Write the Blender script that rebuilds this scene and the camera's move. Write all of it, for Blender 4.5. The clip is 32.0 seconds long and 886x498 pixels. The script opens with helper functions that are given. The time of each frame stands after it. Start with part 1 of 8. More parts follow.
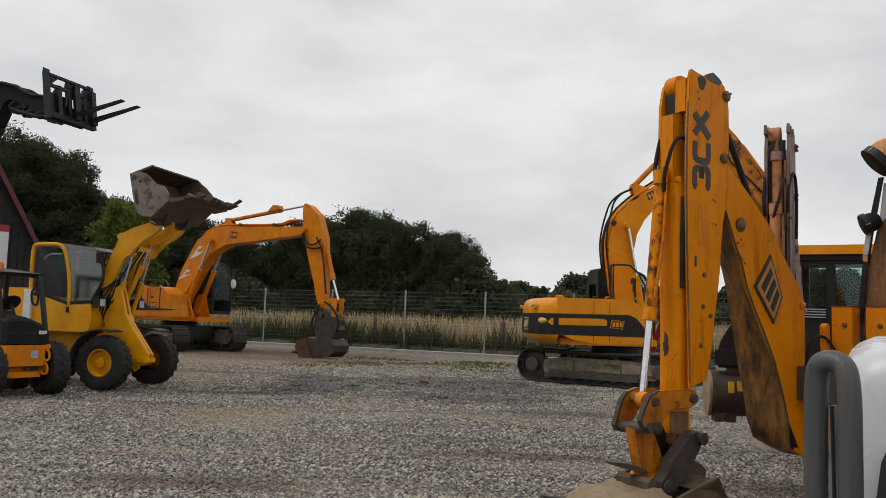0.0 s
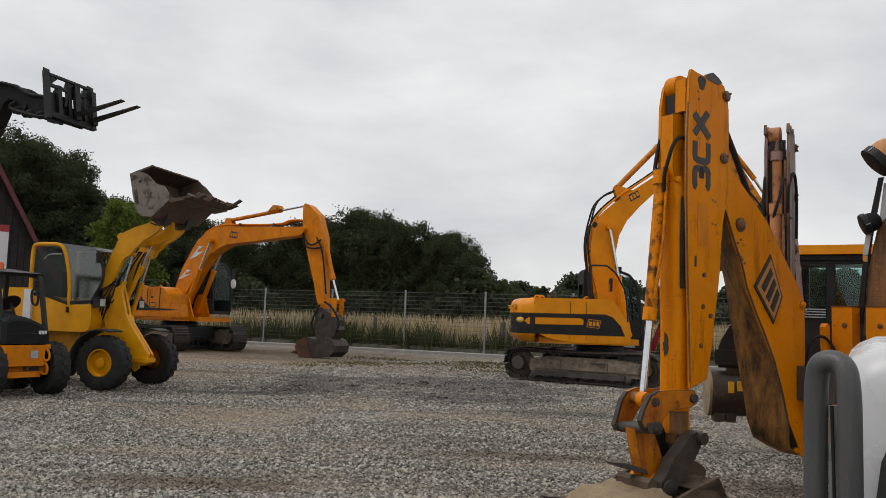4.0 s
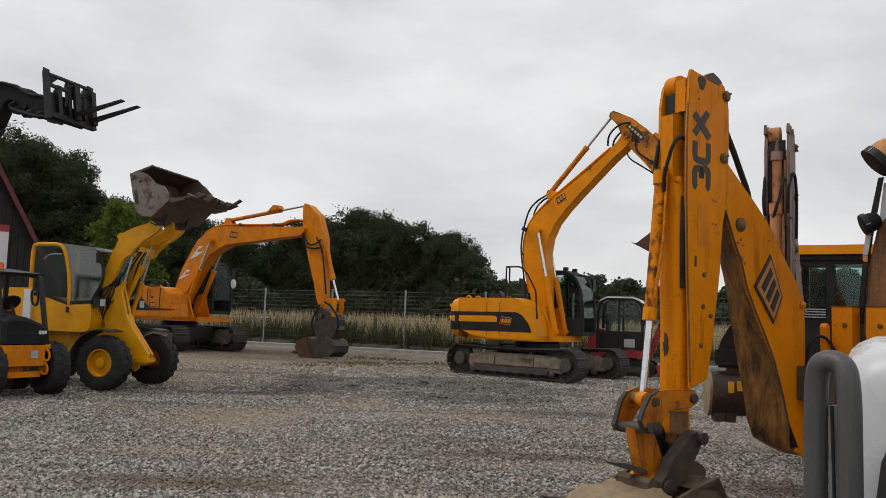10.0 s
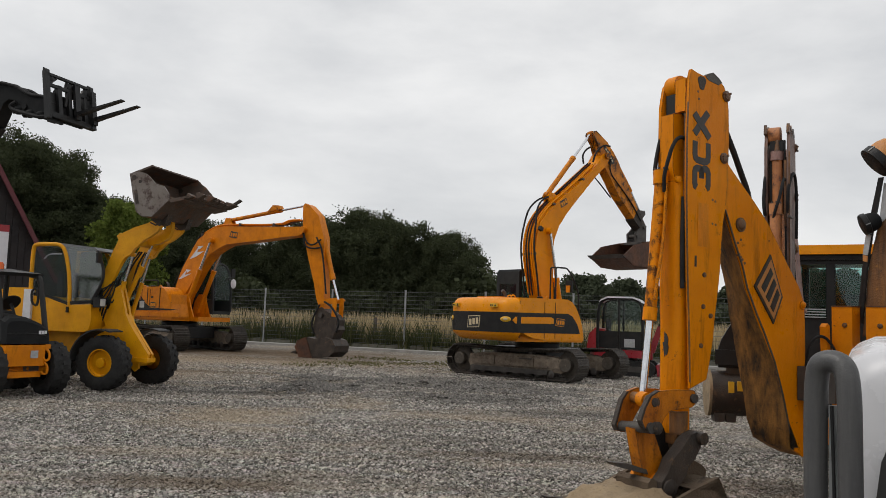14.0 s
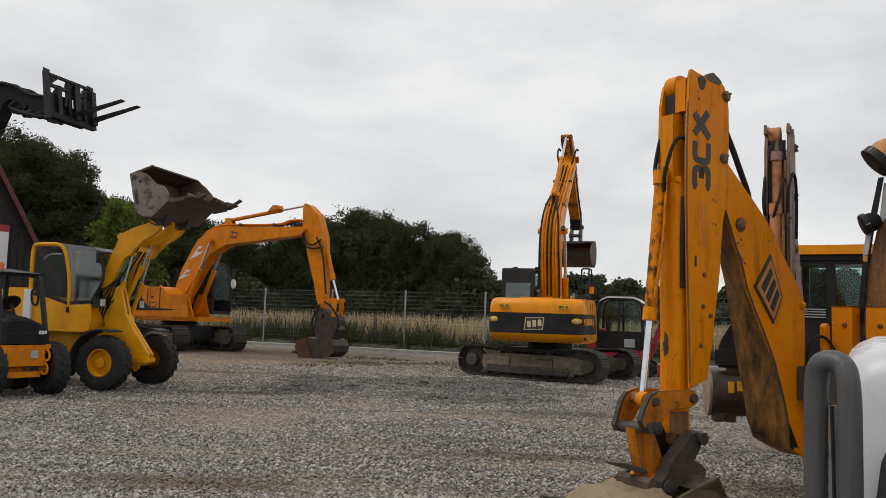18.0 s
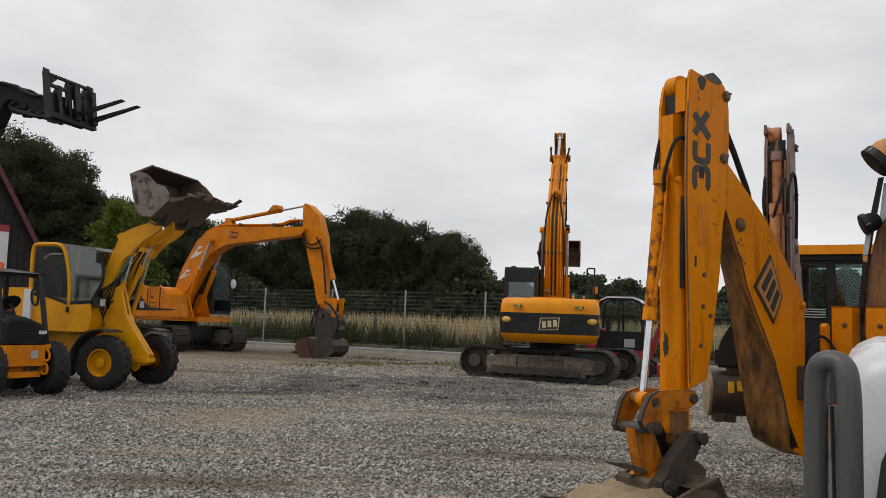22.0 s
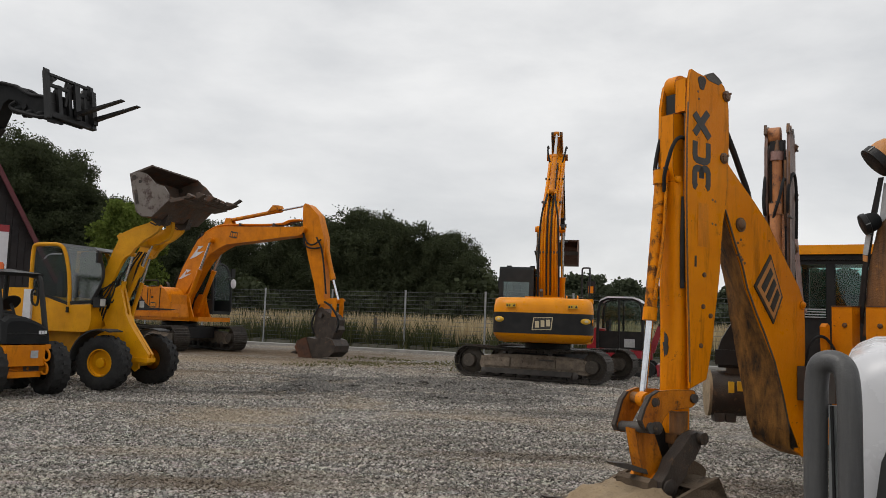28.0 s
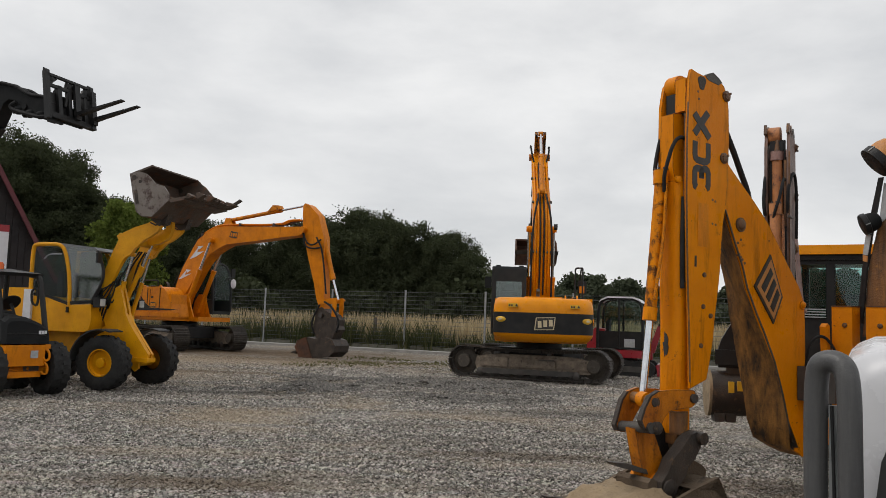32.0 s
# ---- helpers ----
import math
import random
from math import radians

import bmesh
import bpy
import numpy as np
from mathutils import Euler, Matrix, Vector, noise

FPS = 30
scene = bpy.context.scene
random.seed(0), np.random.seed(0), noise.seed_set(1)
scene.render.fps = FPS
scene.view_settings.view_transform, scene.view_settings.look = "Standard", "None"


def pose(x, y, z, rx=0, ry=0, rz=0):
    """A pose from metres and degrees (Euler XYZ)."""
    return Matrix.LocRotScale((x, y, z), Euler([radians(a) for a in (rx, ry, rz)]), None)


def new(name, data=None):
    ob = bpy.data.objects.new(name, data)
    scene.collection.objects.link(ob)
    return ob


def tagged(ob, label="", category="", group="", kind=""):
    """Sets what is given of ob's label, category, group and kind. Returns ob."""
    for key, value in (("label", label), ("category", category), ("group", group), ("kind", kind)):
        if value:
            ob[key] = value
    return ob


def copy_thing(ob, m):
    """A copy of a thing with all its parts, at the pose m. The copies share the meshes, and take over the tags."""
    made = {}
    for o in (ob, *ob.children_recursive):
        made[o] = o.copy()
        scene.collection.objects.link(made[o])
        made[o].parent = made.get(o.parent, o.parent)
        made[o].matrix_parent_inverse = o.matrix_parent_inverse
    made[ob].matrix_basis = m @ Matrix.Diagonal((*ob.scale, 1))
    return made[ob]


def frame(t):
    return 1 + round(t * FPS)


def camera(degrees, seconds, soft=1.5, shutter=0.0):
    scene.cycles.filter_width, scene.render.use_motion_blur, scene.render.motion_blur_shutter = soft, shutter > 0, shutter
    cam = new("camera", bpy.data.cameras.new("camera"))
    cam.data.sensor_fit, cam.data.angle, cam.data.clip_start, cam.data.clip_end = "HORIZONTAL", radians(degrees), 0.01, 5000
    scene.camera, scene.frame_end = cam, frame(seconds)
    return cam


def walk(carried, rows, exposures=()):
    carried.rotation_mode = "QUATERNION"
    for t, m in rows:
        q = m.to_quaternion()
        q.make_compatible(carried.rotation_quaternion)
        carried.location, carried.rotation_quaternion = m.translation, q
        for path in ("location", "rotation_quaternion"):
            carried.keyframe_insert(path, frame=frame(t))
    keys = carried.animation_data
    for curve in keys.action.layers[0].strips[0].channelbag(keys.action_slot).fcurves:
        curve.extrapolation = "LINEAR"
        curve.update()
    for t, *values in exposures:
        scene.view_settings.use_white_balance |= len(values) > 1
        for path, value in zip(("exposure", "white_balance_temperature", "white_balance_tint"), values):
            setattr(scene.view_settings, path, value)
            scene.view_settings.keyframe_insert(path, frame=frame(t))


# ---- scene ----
cam = camera(57.8, 32.0, soft=0.7)
CAM = pose(0, 0, 1.646, 94.9, 0, 0) @ pose(0, 0, 0, 0, 0, 1.92)
walk(cam, [(0.0, CAM), (32.0, CAM)], [(0.0, 0.09), (11.0, 0.09), (16.0, 0.13), (32.0, 0.13)])

# ---------------------------------------------------------------- sky and sun
SUN_ELEVATION, SUN_TURN = 58.0, -100.0
world = bpy.data.worlds.new("overcast_sky")
scene.world = world
world.use_nodes = True
wn, wl = world.node_tree.nodes, world.node_tree.links
wn.clear()
w_out = wn.new("ShaderNodeOutputWorld")
w_bg = wn.new("ShaderNodeBackground")
w_sky = wn.new("ShaderNodeTexSky")
w_sky.sky_type, w_sky.sun_disc = "NISHITA", False
w_sky.sun_elevation, w_sky.sun_rotation = radians(SUN_ELEVATION), radians(SUN_TURN)
w_co = wn.new("ShaderNodeTexCoord")
w_map = wn.new("ShaderNodeMapping")
w_map.inputs["Scale"].default_value, w_map.inputs["Location"].default_value = (1.0, 1.0, 2.4), (0.0, 0.0, 0.0)
w_n1 = wn.new("ShaderNodeTexNoise")
w_n1.inputs["Scale"].default_value, w_n1.inputs["Detail"].default_value, w_n1.inputs["Roughness"].default_value = 2.6, 7.0, 0.55
w_n1.inputs["Distortion"].default_value = 0.15
w_ramp = wn.new("ShaderNodeValToRGB")
w_ramp.color_ramp.elements[0].position, w_ramp.color_ramp.elements[0].color = 0.36, (6.15, 6.22, 6.32, 1)
w_ramp.color_ramp.elements[1].position, w_ramp.color_ramp.elements[1].color = 0.63, (8.25, 8.22, 8.16, 1)
w_mix = wn.new("ShaderNodeMix")
w_mix.data_type = "RGBA"
w_mix.inputs["Factor"].default_value = 0.93
wl.new(w_co.outputs["Generated"], w_map.inputs["Vector"])
wl.new(w_map.outputs["Vector"], w_n1.inputs["Vector"])
wl.new(w_n1.outputs["Fac"], w_ramp.inputs["Fac"])
wl.new(w_sky.outputs["Color"], w_mix.inputs["A"])
wl.new(w_ramp.outputs["Color"], w_mix.inputs["B"])
wl.new(w_mix.outputs["Result"], w_bg.inputs["Color"])
w_bg.inputs["Strength"].default_value = 0.1
wl.new(w_bg.outputs["Background"], w_out.inputs["Surface"])

sun_data = bpy.data.lights.new("sun", "SUN")
sun_data.energy, sun_data.angle, sun_data.color = 1.05, radians(26), (1.0, 0.95, 0.88)
sun = new("sun", sun_data)
sun.rotation_euler = (radians(90 - SUN_ELEVATION), 0, radians(180 - SUN_TURN))

# ---------------------------------------------------------------- materials


def paint(name, base, worn, rough=0.45, metal=0.0, scale=3.0, stain=None, stain_at=0.62, fine=0.12, bump=0.02, bump_scale=60.0, spec=0.5, streak=0.0, worn_edge=0.0, lengthwise=False):
    """A weathered surface: two tones at a large scale, fine speckle, patches of a stain, fine relief."""
    m = bpy.data.materials.new(name)
    m.use_nodes = True
    n, l = m.node_tree.nodes, m.node_tree.links
    b = n["Principled BSDF"]
    co = n.new("ShaderNodeTexCoord")
    info = n.new("ShaderNodeObjectInfo")
    shift = n.new("ShaderNodeVectorMath")
    shift.operation = "MULTIPLY_ADD"
    l.new(info.outputs["Random"], shift.inputs[0])
    shift.inputs[1].default_value = (7.0, 11.0, 5.0)
    l.new(co.outputs["Object"], shift.inputs[2])

    def tex(s, detail=4.0, roughness=0.6):
        t = n.new("ShaderNodeTexNoise")
        t.inputs["Scale"].default_value, t.inputs["Detail"].default_value, t.inputs["Roughness"].default_value = s, detail, roughness
        l.new(shift.outputs["Vector"], t.inputs["Vector"])
        return t.outputs["Fac"]

    def ramp(src, lo, hi, a=0.0, z=1.0):
        r = n.new("ShaderNodeMapRange")
        r.inputs["From Min"].default_value, r.inputs["From Max"].default_value = lo, hi
        r.inputs["To Min"].default_value, r.inputs["To Max"].default_value = a, z
        l.new(src, r.inputs["Value"])
        return r.outputs["Result"]

    def mix(fac, a, c):
        x = n.new("ShaderNodeMix")
        x.data_type = "RGBA"
        l.new(fac, x.inputs["Factor"])
        for side, v in (("A", a), ("B", c)):
            if isinstance(v, tuple):
                x.inputs[side].default_value = (*v, 1)
            else:
                l.new(v, x.inputs[side])
        return x.outputs["Result"]

    main = tex(scale)
    if lengthwise:
        run = n.new("ShaderNodeMapping")
        run.inputs["Scale"].default_value = (12.0, 12.0, 0.9)
        l.new(shift.outputs["Vector"], run.inputs["Vector"])
        grain = n.new("ShaderNodeTexNoise")
        grain.inputs["Scale"].default_value, grain.inputs["Detail"].default_value, grain.inputs["Roughness"].default_value = 1.0, 7.0, 0.7
        l.new(run.outputs["Vector"], grain.inputs["Vector"])
        main = grain.outputs["Fac"]
    col = mix(ramp(main, 0.35, 0.7), base, worn)
    dark = tuple(v * 0.55 for v in worn)
    col = mix(ramp(tex(scale * 14, 3.0), 0.55, 0.8, 0.0, fine * 3), col, dark)
    if stain:
        col = mix(ramp(tex(scale * 2.2, 7.0, 0.68), stain_at, stain_at + 0.1, 0.0, 0.9), col, stain)
    if streak:
        mp = n.new("ShaderNodeMapping")
        mp.inputs["Scale"].default_value = (4.0, 4.0, 0.7)
        l.new(shift.outputs["Vector"], mp.inputs["Vector"])
        t = n.new("ShaderNodeTexNoise")
        t.inputs["Scale"].default_value, t.inputs["Detail"].default_value, t.inputs["Roughness"].default_value = 1.6, 6.0, 0.7
        l.new(mp.outputs["Vector"], t.inputs["Vector"])
        col = mix(ramp(t.outputs["Fac"], 0.56, 0.80, 0.0, streak), col, tuple(v * 0.35 for v in worn))
        chip = n.new("ShaderNodeTexNoise")
        chip.inputs["Scale"].default_value, chip.inputs["Detail"].default_value = 34.0, 2.0
        l.new(shift.outputs["Vector"], chip.inputs["Vector"])
        col = mix(ramp(chip.outputs["Fac"], 0.735, 0.76, 0.0, 0.85), col, (0.06, 0.028, 0.014))
    if worn_edge:
        # paint rubbed off along the edges, more in some places than in others
        bv, gm, dt = n.new("ShaderNodeBevel"), n.new("ShaderNodeNewGeometry"), n.new("ShaderNodeVectorMath")
        bv.samples = 4
        bv.inputs["Radius"].default_value = worn_edge
        dt.operation = "DOT_PRODUCT"
        l.new(bv.outputs["Normal"], dt.inputs[0])
        l.new(gm.outputs["Normal"], dt.inputs[1])
        rub = n.new("ShaderNodeMath")
        rub.operation = "MULTIPLY"
        l.new(ramp(dt.outputs["Value"], 0.995, 0.93), rub.inputs[0])
        l.new(ramp(tex(9.0, 6.0, 0.75), 0.40, 0.50), rub.inputs[1])
        col = mix(rub.outputs["Value"], col, (0.055, 0.026, 0.014))
        smear = n.new("ShaderNodeMapping")
        smear.inputs["Scale"].default_value = (9.0, 9.0, 1.3)
        l.new(shift.outputs["Vector"], smear.inputs["Vector"])
        t2 = n.new("ShaderNodeTexNoise")
        t2.inputs["Scale"].default_value, t2.inputs["Detail"].default_value, t2.inputs["Roughness"].default_value = 1.0, 8.0, 0.72
        l.new(smear.outputs["Vector"], t2.inputs["Vector"])
        col = mix(ramp(t2.outputs["Fac"], 0.53, 0.68, 0.0, 0.7), col, tuple(v * 0.45 for v in worn))
        col = mix(ramp(tex(6.0, 9.0, 0.8), 0.625, 0.65, 0.0, 0.85), col, (0.07, 0.032, 0.016))
    l.new(col, b.inputs["Base Color"])
    l.new(ramp(tex(scale * 4), 0.3, 0.7, max(rough - 0.12, 0.05), min(rough + 0.15, 1.0)), b.inputs["Roughness"])
    b.inputs["Metallic"].default_value = metal
    b.inputs["Specular IOR Level"].default_value = spec
    bp = n.new("ShaderNodeBump")
    bp.inputs["Strength"].default_value, bp.inputs["Distance"].default_value = 0.6, bump
    l.new(tex(bump_scale, 5.0), bp.inputs["Height"])
    l.new(bp.outputs["Normal"], b.inputs["Normal"])
    return m


RUST = (0.10, 0.035, 0.014)
GRIME = (0.045, 0.028, 0.016)
YELLOW = paint("yellow_paint", (0.78, 0.282, 0.0), (0.66, 0.228, 0.0), 0.34, spec=0.28, streak=0.25, stain=GRIME, stain_at=0.74, fine=0.06, bump=0.004)
YELLOW_WORN = paint("worn_yellow_paint", (0.70, 0.225, 0.0), (0.58, 0.17, 0.0), 0.5, spec=0.26, streak=0.6, scale=2.4, stain=RUST, stain_at=0.66, fine=0.1, bump=0.006)
YELLOW_ARM = paint("scuffed_yellow_arm_paint", (0.76, 0.248, 0.0), (0.64, 0.190, 0.0), 0.36, worn_edge=0.012, spec=0.13, streak=0.35, scale=1.8, stain=RUST, stain_at=0.655, fine=0.05, bump=0.005)
YELLOW_DIGGER = paint("working_yellow_paint", (0.80, 0.275, 0.0), (0.68, 0.215, 0.0), 0.36, spec=0.18, streak=0.5, scale=2.2, stain=GRIME, stain_at=0.70, fine=0.08, bump=0.004)
GRIMY_STICK = paint("grime_blackened_yellow_paint", (0.72, 0.235, 0.0), (0.36, 0.115, 0.01), 0.45, spec=0.26, streak=0.9, scale=1.6, stain=(0.035, 0.022, 0.014), stain_at=0.52, fine=0.15, bump=0.006)
GRIMY_RAM = paint("oily_brown_yellow_paint", (0.66, 0.215, 0.004), (0.40, 0.125, 0.015), 0.5, spec=0.2, streak=0.8, scale=3.0, stain=(0.05, 0.028, 0.014), stain_at=0.54, fine=0.15, bump=0.006)
WORN_BARREL = paint("scraped_yellow_ram_paint", (0.74, 0.24, 0.0), (0.55, 0.155, 0.0), 0.4, spec=0.15, streak=0.95, scale=5.0, worn_edge=0.01, stain=(0.04, 0.022, 0.012), stain_at=0.50, fine=0.12, bump=0.006)
LINK_WORN = paint("rust_rubbed_yellow_paint", (0.58, 0.185, 0.004), (0.36, 0.105, 0.010), 0.5, spec=0.24, streak=0.9, scale=4.0, worn_edge=0.015, stain=(0.07, 0.032, 0.014), stain_at=0.56, fine=0.2, bump=0.008)
LEMON = paint("lemon_yellow_paint", (0.74, 0.335, 0.002), (0.60, 0.256, 0.002), 0.40, spec=0.28, streak=0.45, stain=GRIME, stain_at=0.68, fine=0.1, bump=0.006)
ORANGE = paint("orange_paint", (0.70, 0.222, 0.0), (0.52, 0.15, 0.001), 0.44, spec=0.26, streak=0.8, stain=GRIME, stain_at=0.66, fine=0.1, bump=0.006)
FADED = paint("faded_rusty_orange_paint", (0.48, 0.19, 0.06), (0.32, 0.12, 0.05), 0.6, worn_edge=0.02, streak=0.8, scale=3.5, stain=(0.05, 0.03, 0.028), stain_at=0.56, fine=0.2, bump=0.01)
PINKISH = paint("bleached_pinkish_grey_paint", (0.36, 0.22, 0.19), (0.24, 0.13, 0.11), 0.6, worn_edge=0.02, streak=0.9, scale=3.0, stain=(0.10, 0.05, 0.045), stain_at=0.55, fine=0.2, bump=0.01)
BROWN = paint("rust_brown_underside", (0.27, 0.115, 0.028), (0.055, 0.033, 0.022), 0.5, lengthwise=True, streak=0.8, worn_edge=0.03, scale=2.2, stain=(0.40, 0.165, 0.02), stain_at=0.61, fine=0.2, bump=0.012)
RUSTY = paint("rust_streaked_plate", (0.065, 0.042, 0.03), (0.12, 0.086, 0.064), 0.65, 0.1, 2.6, streak=0.7, stain=(0.15, 0.06, 0.028), stain_at=0.53, fine=0.25, bump=0.012)
STREAKED = paint("rust_streaked_grey_plate", (0.06, 0.035, 0.028), (0.34, 0.22, 0.18), 0.6, lengthwise=True, streak=0.7, scale=3.0, stain=(0.20, 0.08, 0.03), stain_at=0.58, fine=0.2, bump=0.01)
IRON = paint("greasy_dark_brown_iron", (0.03, 0.024, 0.02), (0.07, 0.052, 0.04), 0.6, 0.2, 5.0, stain=(0.14, 0.085, 0.045), stain_at=0.58, fine=0.25, bump=0.015)
UNDER = paint("scraped_dark_underside", (0.024, 0.015, 0.010), (0.42, 0.185, 0.038), 0.45, lengthwise=True, streak=0.5, scale=2.2, stain=(0.02, 0.013, 0.010), stain_at=0.60, fine=0.2, bump=0.01)
MOSSY = paint("mossy_dark_concrete", (0.13, 0.125, 0.10), (0.08, 0.08, 0.06), 0.9, scale=2.0, stain=(0.04, 0.045, 0.025), stain_at=0.55, fine=0.2, bump=0.01)
STEEL = paint("dark_worn_steel", (0.055, 0.05, 0.046), (0.10, 0.088, 0.078), 0.55, 0.35, 4.0, stain=RUST, stain_at=0.62, fine=0.2, bump=0.01)
BUCKET = paint("rusty_bucket_steel", (0.16, 0.132, 0.115), (0.25, 0.22, 0.195), 0.62, 0.15, 2.2, streak=0.6, stain=(0.05, 0.025, 0.018), stain_at=0.5, fine=0.2, bump=0.012)
RED_BUCKET = paint("red_brown_bucket", (0.12, 0.048, 0.022), (0.055, 0.03, 0.022), 0.62, 0.2, 3.0, stain=RUST, stain_at=0.6, fine=0.2, bump=0.01)
TRACK_DARK = paint("dusty_dark_wheel_steel", (0.085, 0.07, 0.055), (0.05, 0.042, 0.034), 0.8, 0.1, 6.0, stain=(0.16, 0.13, 0.10), stain_at=0.6, fine=0.2, bump=0.012)
DIRT_STEEL = paint("dusty_track_steel", (0.25, 0.20, 0.15), (0.12, 0.095, 0.072), 0.8, 0.1, 5.0, stain=(0.06, 0.045, 0.035), stain_at=0.56, fine=0.25, bump=0.012)
SHOE = paint("worn_track_shoe_steel", (0.036, 0.031, 0.027), (0.066, 0.056, 0.046), 0.6, 0.4, 9.0, stain=(0.12, 0.10, 0.08), stain_at=0.55, fine=0.2, bump=0.01)
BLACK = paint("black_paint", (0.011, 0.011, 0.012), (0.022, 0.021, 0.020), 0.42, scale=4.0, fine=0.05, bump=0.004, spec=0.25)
MATT_BLACK = paint("dusty_black_plastic", (0.028, 0.029, 0.03), (0.045, 0.044, 0.043), 0.6, spec=0.3, scale=4.0, fine=0.1, bump=0.004)
CAB_GREY = paint("dark_grey_cab_paint", (0.018, 0.020, 0.021), (0.030, 0.032, 0.032), 0.6, spec=0.22, scale=3.0, fine=0.1, bump=0.003)
RUBBER = paint("dusty_tyre_rubber", (0.010, 0.010, 0.0105), (0.022, 0.021, 0.0195), 0.82, scale=6.0, fine=0.15, bump=0.006)
HOSE = paint("black_hose_rubber", (0.013, 0.013, 0.014), (0.026, 0.026, 0.026), 0.7, spec=0.2, scale=8.0, fine=0.05, bump=0.002)
CHROME = paint("chromed_rod", (0.72, 0.73, 0.75), (0.6, 0.61, 0.63), 0.14, 1.0, 5.0, fine=0.02, bump=0.0005)
GREY_BAR = paint("scuffed_grey_guard_tube", (0.045, 0.045, 0.048), (0.095, 0.093, 0.09), 0.45, scale=7.0, lengthwise=True, stain=(0.19, 0.185, 0.18), stain_at=0.66, fine=0.15, bump=0.004)
WHITE = paint("white_bodywork", (0.66, 0.66, 0.68), (0.58, 0.58, 0.60), 0.25, scale=1.5, fine=0.01, bump=0.0005)
CREAM = paint("pale_decal", (0.62, 0.52, 0.34), (0.55, 0.45, 0.28), 0.5, scale=5.0, fine=0.08, bump=0.001)
DECAL = paint("black_decal", (0.022, 0.02, 0.018), (0.04, 0.034, 0.03), 0.5, scale=9.0, fine=0.1, bump=0.001)
LABEL = paint("yellow_warning_label", (0.72, 0.42, 0.02), (0.6, 0.33, 0.02), 0.5, scale=9.0, fine=0.1, bump=0.001)
GREY_LABEL = paint("grey_plate", (0.42, 0.43, 0.44), (0.3, 0.31, 0.32), 0.5, scale=20.0, fine=0.2, bump=0.001)
RED = paint("red_paint", (0.34, 0.02, 0.03), (0.26, 0.016, 0.024), 0.35, scale=3.0, fine=0.06, bump=0.003)
RED_ORANGE = paint("orange_red_badge", (0.50, 0.11, 0.01), (0.40, 0.08, 0.01), 0.5, scale=6.0, fine=0.1, bump=0.001)
MAROON = paint("maroon_barge_board", (0.12, 0.02, 0.028), (0.08, 0.016, 0.02), 0.6, scale=3.0, fine=0.1, bump=0.004)
GALV = paint("galvanised_steel", (0.34, 0.35, 0.35), (0.26, 0.27, 0.27), 0.5, 0.5, 6.0, fine=0.1, bump=0.002)
WIRE = paint("green_grey_fence_wire", (0.15, 0.155, 0.155), (0.10, 0.11, 0.11), 0.5, 0.3, 6.0, fine=0.1, bump=0.001)
CONCRETE = paint("weathered_concrete", (0.32, 0.31, 0.29), (0.24, 0.232, 0.215), 0.85, scale=2.0, stain=(0.13, 0.12, 0.10), stain_at=0.6, fine=0.15, bump=0.01)
MASONRY = paint("dark_barn_cladding", (0.016, 0.013, 0.014), (0.026, 0.021, 0.021), 0.8, scale=1.5, fine=0.15, bump=0.01)
BANNER = paint("white_banner", (0.72, 0.71, 0.74), (0.6, 0.59, 0.62), 0.6, scale=2.0, fine=0.05, bump=0.002)
LAMP = paint("lamp_lens", (0.55, 0.56, 0.55), (0.4, 0.41, 0.4), 0.15, scale=8.0, fine=0.05, bump=0.002)
AMBER = paint("orange_beacon", (0.75, 0.13, 0.01), (0.6, 0.1, 0.01), 0.2, scale=8.0, fine=0.02, bump=0.001)
TIMBER = paint("grey_timber", (0.12, 0.10, 0.08), (0.08, 0.07, 0.055), 0.85, scale=6.0, fine=0.2, bump=0.01)
BARK = paint("bark", (0.055, 0.042, 0.032), (0.035, 0.028, 0.022), 0.9, scale=5.0, fine=0.2, bump=0.03)
GREY_ROOF = paint("dusty_grey_roof_plastic", (0.16, 0.165, 0.17), (0.11, 0.112, 0.115), 0.45, scale=3.0, fine=0.1, bump=0.003)
SEAT = paint("black_seat_fabric", (0.02, 0.02, 0.022), (0.03, 0.03, 0.032), 0.9, scale=6.0, fine=0.1, bump=0.004)


def glass(name, tint, rough=0.03, gloss=0.04):
    m = bpy.data.materials.new(name)
    m.use_nodes = True
    n, l = m.node_tree.nodes, m.node_tree.links
    out, b = n["Material Output"], n["Principled BSDF"]
    n.remove(b)
    t = n.new("ShaderNodeBsdfTransparent")
    t.inputs["Color"].default_value = (*tint, 1)
    g = n.new("ShaderNodeBsdfGlossy")
    g.inputs["Roughness"].default_value = rough
    lw = n.new("ShaderNodeLayerWeight")
    lw.inputs["Blend"].default_value = 0.5
    pw = n.new("ShaderNodeMath")
    pw.operation = "POWER"
    pw.inputs[1].default_value = 3.5
    l.new(lw.outputs["Facing"], pw.inputs[0])
    fr = n.new("ShaderNodeMath")
    fr.operation = "MULTIPLY_ADD"
    fr.inputs[1].default_value, fr.inputs[2].default_value = 0.5, gloss
    l.new(pw.outputs["Value"], fr.inputs[0])
    x = n.new("ShaderNodeMixShader")
    l.new(fr.outputs["Value"], x.inputs["Fac"])
    l.new(t.outputs["BSDF"], x.inputs[1])
    l.new(g.outputs["BSDF"], x.inputs[2])
    l.new(x.outputs["Shader"], out.inputs["Surface"])
    return m


